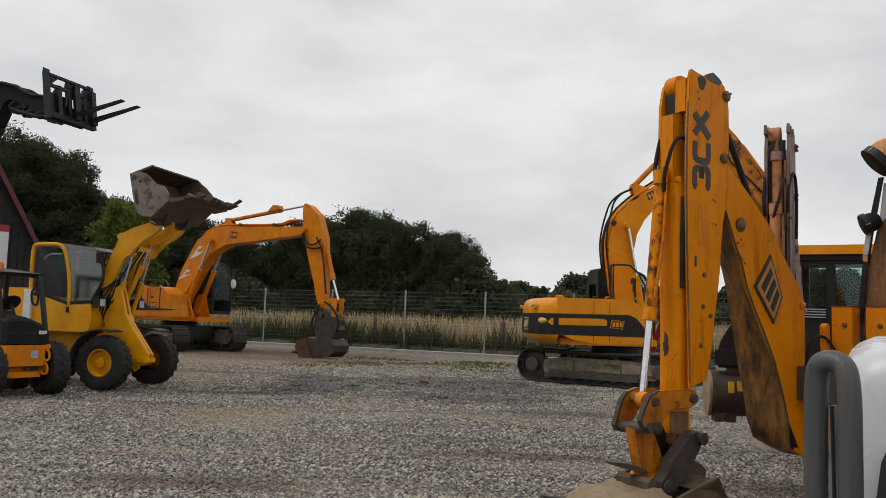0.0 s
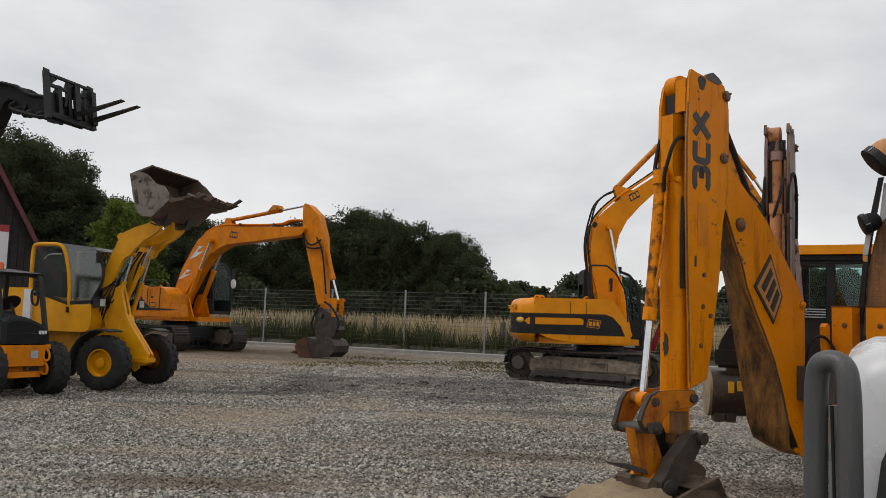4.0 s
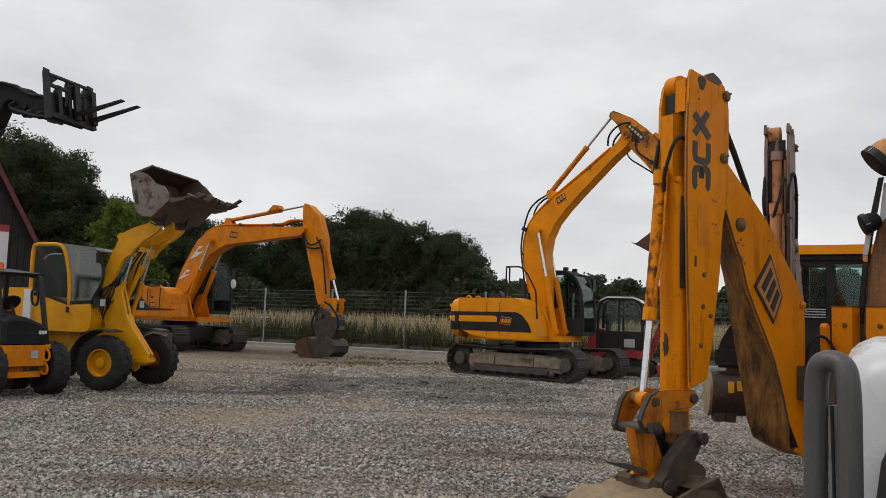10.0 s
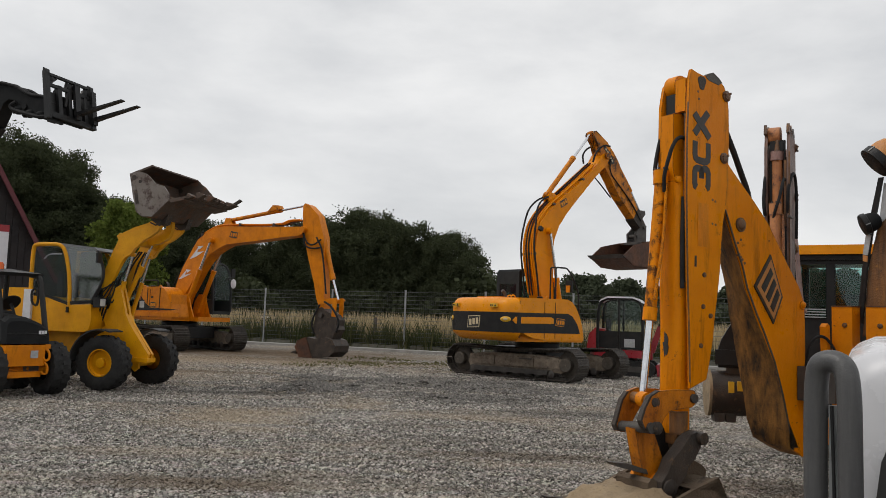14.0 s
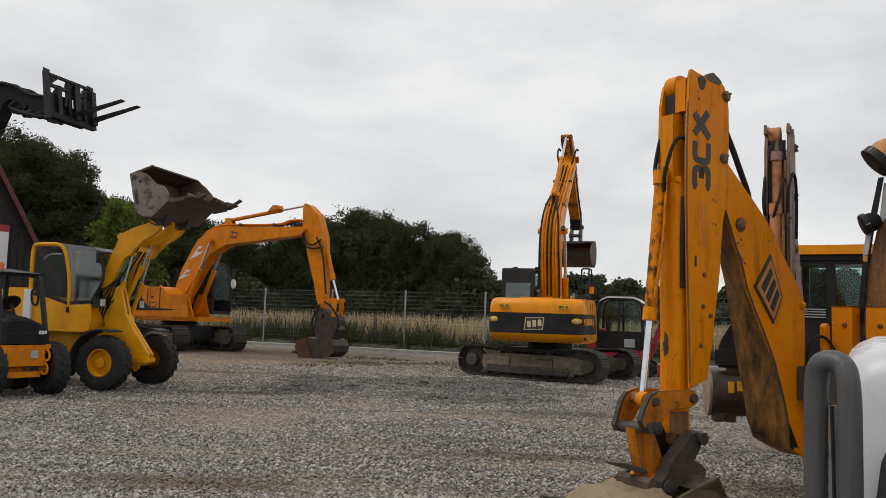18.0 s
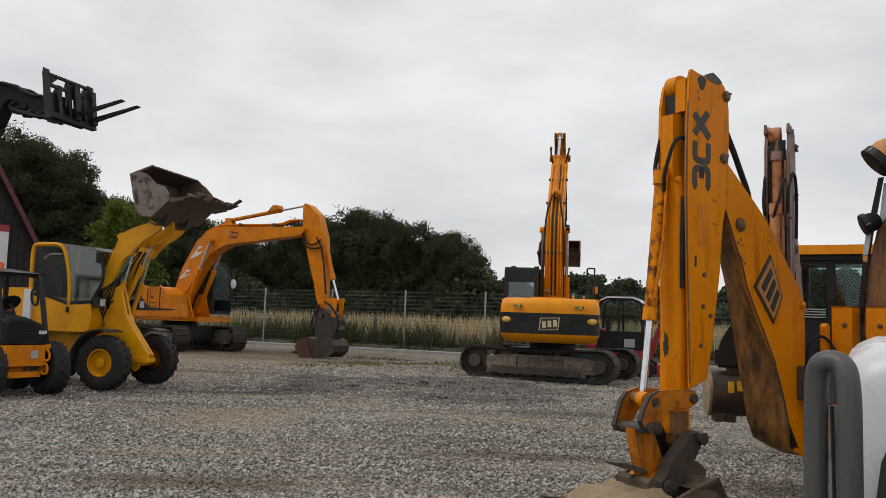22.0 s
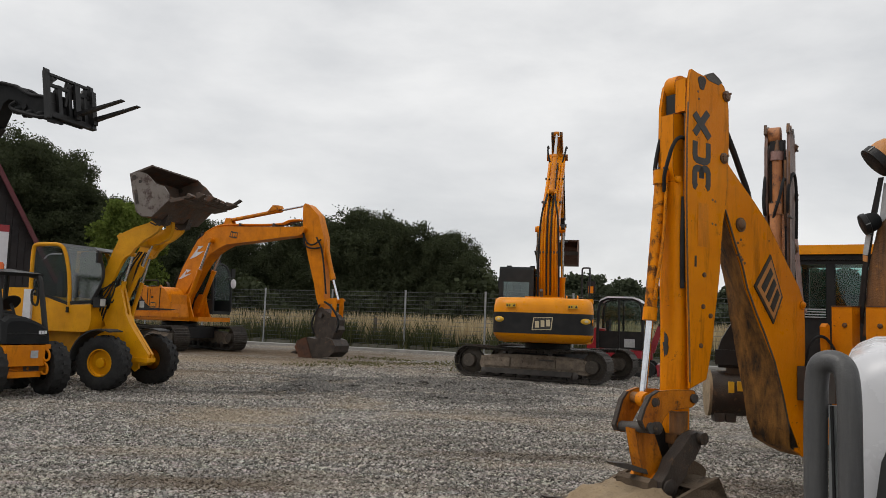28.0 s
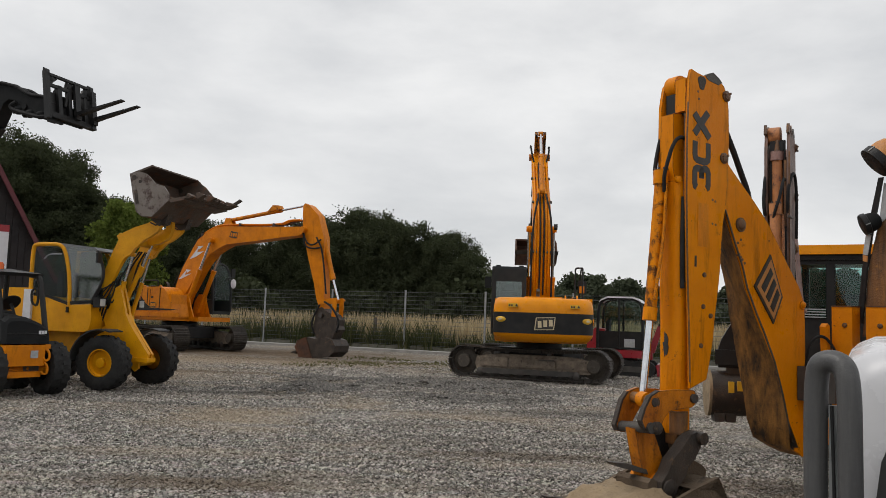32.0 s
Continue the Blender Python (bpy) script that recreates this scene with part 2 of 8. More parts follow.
GLASS = glass("tinted_cab_glass", (0.84, 0.89, 0.88), 0.05, 0.015)
TEAL_GLASS = glass("teal_cab_glass", (0.58, 0.76, 0.74), 0.05, 0.05)
PALE_GLASS = glass("reflecting_cab_glass", (0.50, 0.56, 0.56), 0.12, 0.13)
REAR_GLASS = glass("greenish_rear_glass", (0.50, 0.66, 0.64), 0.06, 0.12)
DARK_GLASS = glass("dark_cab_glass", (0.72, 0.80, 0.78), 0.05, 0.012)


def leaf_material(name, a, b_, back):
    m = bpy.data.materials.new(name)
    m.use_nodes = True
    n, l = m.node_tree.nodes, m.node_tree.links
    b = n["Principled BSDF"]
    g = n.new("ShaderNodeNewGeometry")
    r = n.new("ShaderNodeValToRGB")
    r.color_ramp.elements[0].color, r.color_ramp.elements[1].color = (*a, 1), (*b_, 1)
    l.new(g.outputs["Random Per Island"], r.inputs["Fac"])
    l.new(r.outputs["Color"], b.inputs["Base Color"])
    b.inputs["Roughness"].default_value, b.inputs["Specular IOR Level"].default_value = 0.8, 0.08
    t = n.new("ShaderNodeBsdfTranslucent")
    t.inputs["Color"].default_value = (*back, 1)
    x = n.new("ShaderNodeMixShader")
    x.inputs["Fac"].default_value = 0.25
    l.new(b.outputs["BSDF"], x.inputs[1])
    l.new(t.outputs["BSDF"], x.inputs[2])
    l.new(x.outputs["Shader"], n["Material Output"].inputs["Surface"])
    return m


LEAF = leaf_material("dark_leaves", (0.045, 0.053, 0.030), (0.060, 0.069, 0.038), (0.08, 0.10, 0.04))
# The far leaves' lighter, greyer tone has the distance haze put into it.
LEAF_FAR = leaf_material("far_leaves", (0.05, 0.060, 0.038), (0.085, 0.10, 0.062), (0.07, 0.085, 0.045))
LEAF_LIGHT = leaf_material("light_green_leaves", (0.075, 0.105, 0.022), (0.14, 0.175, 0.04), (0.18, 0.24, 0.05))
STRAW = leaf_material("dry_grass_blades", (0.30, 0.235, 0.13), (0.60, 0.49, 0.31), (0.45, 0.36, 0.2))
PLASTIC = paint("dull_black_plastic", (0.012, 0.013, 0.014), (0.022, 0.022, 0.022), 0.7, scale=4.0, fine=0.1, bump=0.003, spec=0.12)
TAN = paint("orange_tan_plate", (0.52, 0.23, 0.06), (0.42, 0.17, 0.05), 0.5, scale=6.0, stain=GRIME, stain_at=0.64, fine=0.15, bump=0.002)
EARTHY = paint("caked_brown_earth", (0.085, 0.058, 0.036), (0.14, 0.10, 0.065), 0.9, scale=5.0, stain=(0.035, 0.025, 0.018), stain_at=0.56, fine=0.25, bump=0.03)
MUD = paint("dried_tan_mud", (0.33, 0.245, 0.15), (0.22, 0.16, 0.095), 0.9, scale=4.0, stain=(0.10, 0.07, 0.045), stain_at=0.6, fine=0.2, bump=0.02)
LOW_WEED = leaf_material("low_weed_leaves", (0.085, 0.080, 0.036), (0.19, 0.170, 0.085), (0.13, 0.13, 0.05))
WEED = leaf_material("weed_leaves", (0.030, 0.038, 0.018), (0.105, 0.10, 0.048), (0.10, 0.13, 0.04))


def yard_patches(n, l, col):
    """Dusty tan areas, dark rutted ridges and wheel lanes that lie over the whole yard, ground and loose stones alike."""
    co = n.new("ShaderNodeNewGeometry")

    def noise_of(s, detail, rough, stretch=(1, 1, 1), turn=0.0):
        mp = n.new("ShaderNodeMapping")
        mp.inputs["Scale"].default_value, mp.inputs["Rotation"].default_value = stretch, (0, 0, turn)
        l.new(co.outputs["Position"], mp.inputs["Vector"])
        t = n.new("ShaderNodeTexNoise")
        t.inputs["Scale"].default_value, t.inputs["Detail"].default_value, t.inputs["Roughness"].default_value = s, detail, rough
        l.new(mp.outputs["Vector"], t.inputs["Vector"])
        return t.outputs["Fac"]

    def rng(src, lo, hi, a=0.0, z=1.0):
        r = n.new("ShaderNodeMapRange")
        r.inputs["From Min"].default_value, r.inputs["From Max"].default_value = lo, hi
        r.inputs["To Min"].default_value, r.inputs["To Max"].default_value = a, z
        l.new(src, r.inputs["Value"])
        return r.outputs["Result"]

    def mix(fac, a, c):
        x = n.new("ShaderNodeMix")
        x.data_type = "RGBA"
        l.new(fac, x.inputs["Factor"])
        for side, v in (("A", a), ("B", c)):
            if isinstance(v, tuple):
                x.inputs[side].default_value = (*v, 1)
            else:
                l.new(v, x.inputs[side])
        return x.outputs["Result"]

    dusty = mix(rng(noise_of(9.0, 4.0, 0.6), 0.35, 0.7), (0.42, 0.335, 0.23), (0.27, 0.21, 0.145))
    earth = mix(rng(noise_of(5.0, 5.0, 0.65), 0.35, 0.7), (0.16, 0.108, 0.062), (0.085, 0.058, 0.036))
    dark = (0.06, 0.055, 0.05)
    edge = noise_of(1.5, 8.0, 0.76, (0.5, 1.4, 1.0))
    # wide soft changes of tone, drawn out across the yard
    col = mix(rng(noise_of(0.5, 5.0, 0.62, (0.45, 1.0, 1.0), 0.1), 0.50, 0.68, 0.0, 0.5), col, dusty)
    col = mix(rng(noise_of(1.0, 6.0, 0.65, (0.22, 1.25, 1.0), 0.12), 0.52, 0.68, 0.0, 0.6), col, (0.095, 0.083, 0.07))
    for cx, cy, rx, ry, much, tone in ((-7.5, 27.0, 8.5, 4.0, 0.7, dusty), (-3.2, 12.9, 1.7, 1.9, 0.62, dusty), (-8.0, 20.5, 4.5, 2.6, 0.6, dusty), (1.5, 33.0, 7.0, 2.2, 0.35, dusty), (-1.5, 15.0, 1.0, 1.3, 0.45, dusty), (-3.0, 9.4, 2.6, 0.5, 0.3, dusty),
                                       (-8.2, 33.0, 12.0, 5.5, 0.95, earth), (-4.6, 28.2, 7.0, 2.4, 0.5, earth), (-6.4, 21.6, 3.0, 0.9, 0.6, earth), (-2.2, 7.7, 1.8, 0.5, 0.55, earth), (1.0, 9.9, 1.8, 0.5, 0.4, earth),
                                       (0.4, 20.0, 3.4, 3.2, 0.8, dark), (-2.9, 18.4, 1.2, 2.6, 0.72, dark), (0.6, 16.6, 2.4, 1.0, 0.65, dark), (-4.2, 16.4, 3.2, 0.5, 0.6, dark), (2.6, 14.5, 3.0, 0.8, 0.5, dark), (-4.8, 14.2, 2.4, 0.4, 0.5, dark), (3.2, 8.4, 1.6, 1.0, 0.45, earth)):
        mp = n.new("ShaderNodeMapping")
        mp.inputs["Location"].default_value = (-cx / rx, -cy / ry, 0)
        mp.inputs["Scale"].default_value = (1 / rx, 1 / ry, 0)
        l.new(co.outputs["Position"], mp.inputs["Vector"])
        ln = n.new("ShaderNodeVectorMath")
        ln.operation = "LENGTH"
        l.new(mp.outputs["Vector"], ln.inputs[0])
        ad = n.new("ShaderNodeMath")
        ad.operation = "MULTIPLY_ADD"
        ad.inputs[1].default_value = 2.2
        l.new(edge, ad.inputs[0])
        l.new(ln.outputs["Value"], ad.inputs[2])
        col = mix(rng(ad.outputs["Value"], 1.35, 2.0, much, 0.0), col, tone)
    return col


def gravel_material():
    m = bpy.data.materials.new("gravel_and_dirt")
    m.use_nodes = True
    n, l = m.node_tree.nodes, m.node_tree.links
    b = n["Principled BSDF"]
    co = n.new("ShaderNodeTexCoord")

    def rng(src, lo, hi, a=0.0, z=1.0):
        r = n.new("ShaderNodeMapRange")
        r.inputs["From Min"].default_value, r.inputs["From Max"].default_value = lo, hi
        r.inputs["To Min"].default_value, r.inputs["To Max"].default_value = a, z
        l.new(src, r.inputs["Value"])
        return r.outputs["Result"]

    def mix(fac, a, c):
        x = n.new("ShaderNodeMix")
        x.data_type = "RGBA"
        l.new(fac, x.inputs["Factor"])
        for side, v in (("A", a), ("B", c)):
            if isinstance(v, tuple):
                x.inputs[side].default_value = (*v, 1)
            else:
                l.new(v, x.inputs[side])
        return x.outputs["Result"]

    def stones(s):
        v = n.new("ShaderNodeTexVoronoi")
        v.inputs["Scale"].default_value = s
        l.new(co.outputs["Object"], v.inputs["Vector"])
        return v

    v1, v2 = stones(33.0), stones(13.0)
    sep = n.new("ShaderNodeSeparateColor")
    l.new(v1.outputs["Color"], sep.inputs["Color"])
    sep2 = n.new("ShaderNodeSeparateColor")
    l.new(v2.outputs["Color"], sep2.inputs["Color"])
    grey = n.new("ShaderNodeValToRGB")
    e = grey.color_ramp.elements
    e[0].position, e[0].color = 0.0, (0.10, 0.092, 0.082, 1)
    e[1].position, e[1].color = 1.0, (0.60, 0.555, 0.50, 1)
    mid = grey.color_ramp.elements.new(0.55)
    mid.color = (0.35, 0.326, 0.29, 1)
    l.new(sep.outputs["Red"], grey.inputs["Fac"])
    col = mix(rng(v1.outputs["Distance"], 0.25, 0.75, 0.0, 0.8), grey.outputs["Color"], (0.045, 0.042, 0.038))
    col = mix(rng(sep2.outputs["Green"], 0.6, 1.0, 0.0, 0.35), col, (0.32, 0.30, 0.28))
    col = yard_patches(n, l, col)
    l.new(col, b.inputs["Base Color"])
    b.inputs["Roughness"].default_value = 0.9
    b.inputs["Specular IOR Level"].default_value = 0.25
    bp = n.new("ShaderNodeBump")
    bp.inputs["Strength"].default_value, bp.inputs["Distance"].default_value = 1.0, 0.035
    bp.invert = True
    l.new(v1.outputs["Distance"], bp.inputs["Height"])
    l.new(bp.outputs["Normal"], b.inputs["Normal"])
    return m


GRAVEL = gravel_material()


def stone_material():
    m = bpy.data.materials.new("gravel_stones")
    m.use_nodes = True
    n, l = m.node_tree.nodes, m.node_tree.links
    b = n["Principled BSDF"]
    g = n.new("ShaderNodeNewGeometry")
    r = n.new("ShaderNodeValToRGB")
    e = r.color_ramp.elements
    e[0].color, e[1].color = (0.095, 0.088, 0.077, 1), (0.68, 0.63, 0.565, 1)
    k = r.color_ramp.elements.new(0.6)
    k.color = (0.385, 0.355, 0.315, 1)
    l.new(g.outputs["Random Per Island"], r.inputs["Fac"])
    t = n.new("ShaderNodeTexNoise")
    t.inputs["Scale"].default_value = 120.0
    x = n.new("ShaderNodeMix")
    x.data_type, x.blend_type = "RGBA", "MULTIPLY"
    x.inputs["Factor"].default_value = 0.5
    l.new(r.outputs["Color"], x.inputs["A"])
    l.new(t.outputs["Color"], x.inputs["B"])
    l.new(yard_patches(n, l, x.outputs["Result"]), b.inputs["Base Color"])
    b.inputs["Roughness"].default_value = 0.88
    return m


STONE = stone_material()
DARK_STONE = paint("dark_wet_gravel", (0.06, 0.055, 0.05), (0.30, 0.28, 0.255), 0.85, scale=14.0, stain=(0.03, 0.027, 0.024), stain_at=0.52, fine=0.2, bump=0.01)

# ---------------------------------------------------------------- mesh helpers


def thing(name, x, y, turn, label, category, group="", z=0.0):
    ob = new(name)
    ob.matrix_basis = pose(x, y, z, 0, 0, turn)
    return tagged(ob, label, category, group)


def part(name, bm, material, parent=None, label="", bevel=0.0, angle=38):
    """Links a bmesh as one mesh object under its thing or part."""
    if bevel:
        edges = [e for e in bm.edges if len(e.link_faces) == 2 and e.calc_face_angle(0) > radians(25)]
        bmesh.ops.bevel(bm, geom=edges, offset=bevel, segments=2, profile=0.6, affect="EDGES", clamp_overlap=True)
    bmesh.ops.recalc_face_normals(bm, faces=bm.faces)
    me = bpy.data.meshes.new(name)
    bm.to_mesh(me)
    bm.free()
    me.materials.append(material)
    me.shade_smooth()
    me.set_sharp_from_angle(angle=radians(angle))
    ob = new(name, me)
    ob.parent = parent
    if label:
        ob["label"] = label
    return ob


def box(x0, x1, y0, y1, z0, z1, bm=None):
    bm = bm or bmesh.new()
    v = [bm.verts.new((x, y, z)) for x in (x0, x1) for y in (y0, y1) for z in (z0, z1)]
    for q in ((0, 1, 3, 2), (4, 6, 7, 5), (0, 4, 5, 1), (2, 3, 7, 6), (0, 2, 6, 4), (1, 5, 7, 3)):
        bm.faces.new([v[i] for i in q])
    return bm


def loops(rings, bm=None, close=True, caps=True):
    bm = bm or bmesh.new()
    rows = [[bm.verts.new(p) for p in r] for r in rings]
    k = len(rows[0])
    for a, b in zip(rows, rows[1:]):
        for i in range(k if close else k - 1):
            j = (i + 1) % k
            bm.faces.new((a[i], a[j], b[j], b[i]))
    if caps:
        bm.faces.new(rows[0][::-1])
        bm.faces.new(rows[-1])
    return bm


def prism(profile, y0, y1, bm=None):
    """A side profile of (x, z) points, with thickness from y0 to y1."""
    return loops([[(x, y, z) for x, z in profile] for y in (y0, y1)], bm)


def slab(plan, z0, z1, bm=None):
    """A plan of (x, y) points, with thickness from z0 to z1."""
    return loops([[(x, y, z) for x, y in plan] for z in (z0, z1)], bm)


def circle(c, axis, r, seg, turn=0.0):
    a = Vector(axis).normalized()
    u = a.orthogonal().normalized()
    v = a.cross(u)
    return [Vector(c) + r * (math.cos(t) * u + math.sin(t) * v) for t in (turn + 2 * math.pi * i / seg for i in range(seg))]


def rod(p0, p1, r, seg=14, r2=None, bm=None):
    d = Vector(p1) - Vector(p0)
    return loops([circle(p0, d, r, seg), circle(p1, d, r if r2 is None else r2, seg)], bm)


def tube(points, r, seg=8, bm=None, smooth=3):
    """A round tube swept along a smoothed path."""
    pts = [Vector(p) for p in points]
    for _ in range(smooth if len(pts) > 2 else 0):
        pts = [pts[0]] + [q for a, b in zip(pts, pts[1:]) for q in (a.lerp(b, 0.25), a.lerp(b, 0.75))] + [pts[-1]]
    rings, up = [], None
    for i, p in enumerate(pts):
        d = (pts[min(i + 1, len(pts) - 1)] - pts[max(i - 1, 0)]).normalized()
        up = d.orthogonal().normalized() if up is None else (up - d * up.dot(d)).normalized()
        w = d.cross(up)
        rings.append([p + r * (math.cos(t) * up + math.sin(t) * w) for t in (2 * math.pi * k / seg for k in range(seg))])
    return loops(rings, bm)


def turned(profile, centre, axis=(0, 1, 0), seg=28, bm=None):
    """A turned body: (radius, along) points round an axis."""
    a = Vector(axis).normalized()
    return loops([circle(Vector(centre) + a * s, a, max(r, 0.001), seg) for r, s in profile], bm)


def plate(points, normal, depth, bm=None):
    """A flat plate of points in space, given a thickness."""
    off = Vector(normal).normalized() * depth
    return loops([[Vector(p) for p in points], [Vector(p) + off for p in points]], bm)


def rounded(x0, x1, z0, z1, r, seg=4):
    pts = []
    for cx, cz, a in ((x1 - r, z1 - r, 0), (x0 + r, z1 - r, 90), (x0 + r, z0 + r, 180), (x1 - r, z0 + r, 270)):
        pts += [(cx + r * math.cos(radians(a + 90 * k / seg)), cz + r * math.sin(radians(a + 90 * k / seg))) for k in range(seg + 1)]
    return pts


def diamond_logo(parent, m, size, face=None, outlined=False):
    """A pale lozenge plate with a dark rim and three dark slanted bars: a maker's mark as plain shapes."""
    def placed(bm):
        bm.transform(m)
        return bm
    w, h = size, size * 0.62
    shape = [(-w * 0.5, -h * 0.36), (w * 0.36, -h * 0.5), (w * 0.5, h * 0.36), (-w * 0.36, h * 0.5)]
    ink = face or LABEL
    outer, inner, bar = (ink, DECAL, ink) if outlined else (DECAL, ink, DECAL)
    rim = part("logo_plate", placed(slab([(x * 1.1, y * 1.12) for x, y in shape], 0, 0.006)), outer, parent, "rimmed maker's mark plate")
    part("logo_face", placed(slab(shape, 0.006, 0.010)), inner, rim)
    for k in (-0.27, 0.0, 0.27):
        bars = slab([(w * (k - 0.09), -h * 0.24), (w * (k + 0.09), -h * 0.27), (w * (k + 0.12), h * 0.24), (w * (k - 0.06), h * 0.27)], 0.010, 0.013)
        part("logo_bar", placed(bars), bar, rim)
    return rim


def wheel(parent, x, y, r, width, rim_mat, side=-1, lugs=20, name="wheel"):
    """A lugged tyre with a dished rim; side is the way that its outer face looks along y."""
    k = width / 2
    hub = part(name, turned([(r * 0.12, k * 0.78 * side), (r * 0.17, k * 0.74 * side), (r * 0.18, k * 0.2 * side), (r * 0.3, k * 0.15 * side), (r * 0.36, 0)], (x, y, r), seg=20), rim_mat, parent)
    # carcass and cleats in one skin: the tread rings step up and down round the tyre, skewed towards the shoulders
    prof = [(0.45, -0.8), (0.58, -0.98), (0.84, -1.0), (0.93, -0.9), (0.95, -0.45), (0.955, -0.04), (0.955, 0.04), (0.95, 0.45), (0.93, 0.9), (0.84, 1.0), (0.58, 0.98), (0.45, 0.8)]
    seg = lugs * 4
    rings = []
    for q, s in prof:
        ring = []
        for i in range(seg):
            a = 2 * math.pi * i / seg
            up = 0.0
            if q > 0.9:
                lift = (i + int(round(3 * abs(s))) + (2 if s > 0 else 0)) % 4 < 2
                up = 0.045 if lift else -0.012
            ring.append((x + r * (q + up) * math.cos(a), y + s * k, r + r * (q + up) * math.sin(a)))
        rings.append(ring)
    rings.append(rings[0])
    tyre = loops(rings, caps=False)
    bmesh.ops.remove_doubles(tyre, verts=tyre.verts, dist=1e-5)
    part("tyre", tyre, RUBBER, hub)
    part("rim", turned([(r * 0.36, 0.0), (r * 0.40, k * 0.25 * side), (r * 0.44, k * 0.35 * side), (r * 0.50, k * 0.92 * side), (r * 0.465, k * 0.93 * side), (r * 0.42, k * 0.4 * side)], (x, y, r), seg=32), rim_mat, hub)
    nuts = bmesh.new()
    for i in range(8):
        a = 2 * math.pi * i / 8
        rod((x + r * 0.26 * math.cos(a), y + k * 0.14 * side, r + r * 0.26 * math.sin(a)), (x + r * 0.26 * math.cos(a), y + k * 0.26 * side, r + r * 0.26 * math.sin(a)), r * 0.025, 6, bm=nuts)
    part("wheel_nuts", nuts, rim_mat, hub)
    return hub


def ram(parent, p0, p1, r, split=0.6, name="hydraulic_ram", body=None):
    """A hydraulic ram from p0 to p1: barrel with end cap and eyes, and its chromed rod."""
    a, b = Vector(p0), Vector(p1)
    d = (b - a).normalized()
    m = a.lerp(b, split)
    bm = rod(a, m, r, 16)
    rod(m - d * r * 1.2, m + d * r * 0.3, r * 1.12, 16, bm=bm)
    rod(a - Vector((0, r * 1.1, 0)), a + Vector((0, r * 1.1, 0)), r * 1.05, 14, bm=bm)
    barrel = part(name, bm, body or YELLOW_ARM, parent)
    bm = rod(m, b, r * 0.55, 14)
    part("piston_rod", bm, CHROME, barrel, "chromed piston rod")
    bm = rod(b - Vector((0, r * 1.0, 0)), b + Vector((0, r * 1.0, 0)), r * 0.95, 14)
    part("rod_eye", bm, body or YELLOW_ARM, barrel)
    return barrel


def bent(points, r):
    """A polyline with its corners rounded at radius r."""
    pts = [Vector(p) for p in points]
    out = [pts[0]]
    for a, b, c in zip(pts, pts[1:], pts[2:]):
        p, q = b + (a - b).normalized() * r, b + (c - b).normalized() * r
        out += [p.lerp(b, t).lerp(b.lerp(q, t), t) for t in (0.0, 0.25, 0.5, 0.75, 1.0)]
    return out + [pts[-1]]


def frame_bars(segments, r, bm=None):
    bm = bm or bmesh.new()
    for p in segments:
        tube(p, r, 8, bm, smooth=2)
    return bm

# ---------------------------------------------------------------- ground


def ground_z(x, y):
    """The height of the yard: low swells, and heaped gravel ridges in its open middle."""
    if not (abs(x) < 14 and 1 < y < 34):
        return 0.0
    z = 0.035 * noise.noise((x * 0.5, y * 0.5, 2.0)) - 0.012
    z += 0.05 * max(0.0, noise.noise((x * 0.35, y * 0.9, 7.0)) - 0.15)
    z = min(z, 0.03)
    heap = max(0.0, 1.0 - ((x + 1.0) / 4.2) ** 2 - ((y - 18.4) / 3.0) ** 2)
    if heap > 0:
        z += 0.16 * heap ** 0.5 * max(0.0, noise.noise((x * 0.8, y * 1.9, 3.0)) + 0.12 + 0.4 * noise.noise((x * 2.6, y * 4.0, 5.0)))
    return z


def ground():
    """One sheet of gravel yard that reaches the horizon, with low swells and ruts in the yard."""
    xs = np.concatenate([np.linspace(-3000, -60, 8), np.linspace(-50, -15, 12), np.arange(-14.5, 14.6, 0.45), np.linspace(16, 50, 12), np.linspace(60, 3000, 8)])
    ys = np.concatenate([np.linspace(-400, -10, 8), np.arange(-5, 14, 0.45), np.arange(14, 22.5, 0.16), np.arange(22.6, 35, 0.45), np.linspace(36, 70, 16), np.linspace(80, 4000, 12)])
    bm = bmesh.new()
    grid = []
    for y in ys:
        row = []
        for x in xs:
            row.append(bm.verts.new((x, y, ground_z(x, y))))
        grid.append(row)
    for a, b in zip(grid, grid[1:]):
        for i in range(len(xs) - 1):
            bm.faces.new((a[i], a[i + 1], b[i + 1], b[i]))
    ob = part("ground", bm, GRAVEL, angle=80)
    return tagged(ob, "grey crushed gravel yard with dusty brown patches", "gravel ground", kind="structure")


ground()


def scatter_mesh(name, verts, faces, material):
    me = bpy.data.meshes.new(name)
    me.from_pydata(verts.tolist(), [], faces.tolist())
    me.materials.append(material)
    me.update()
    return new(name, me)


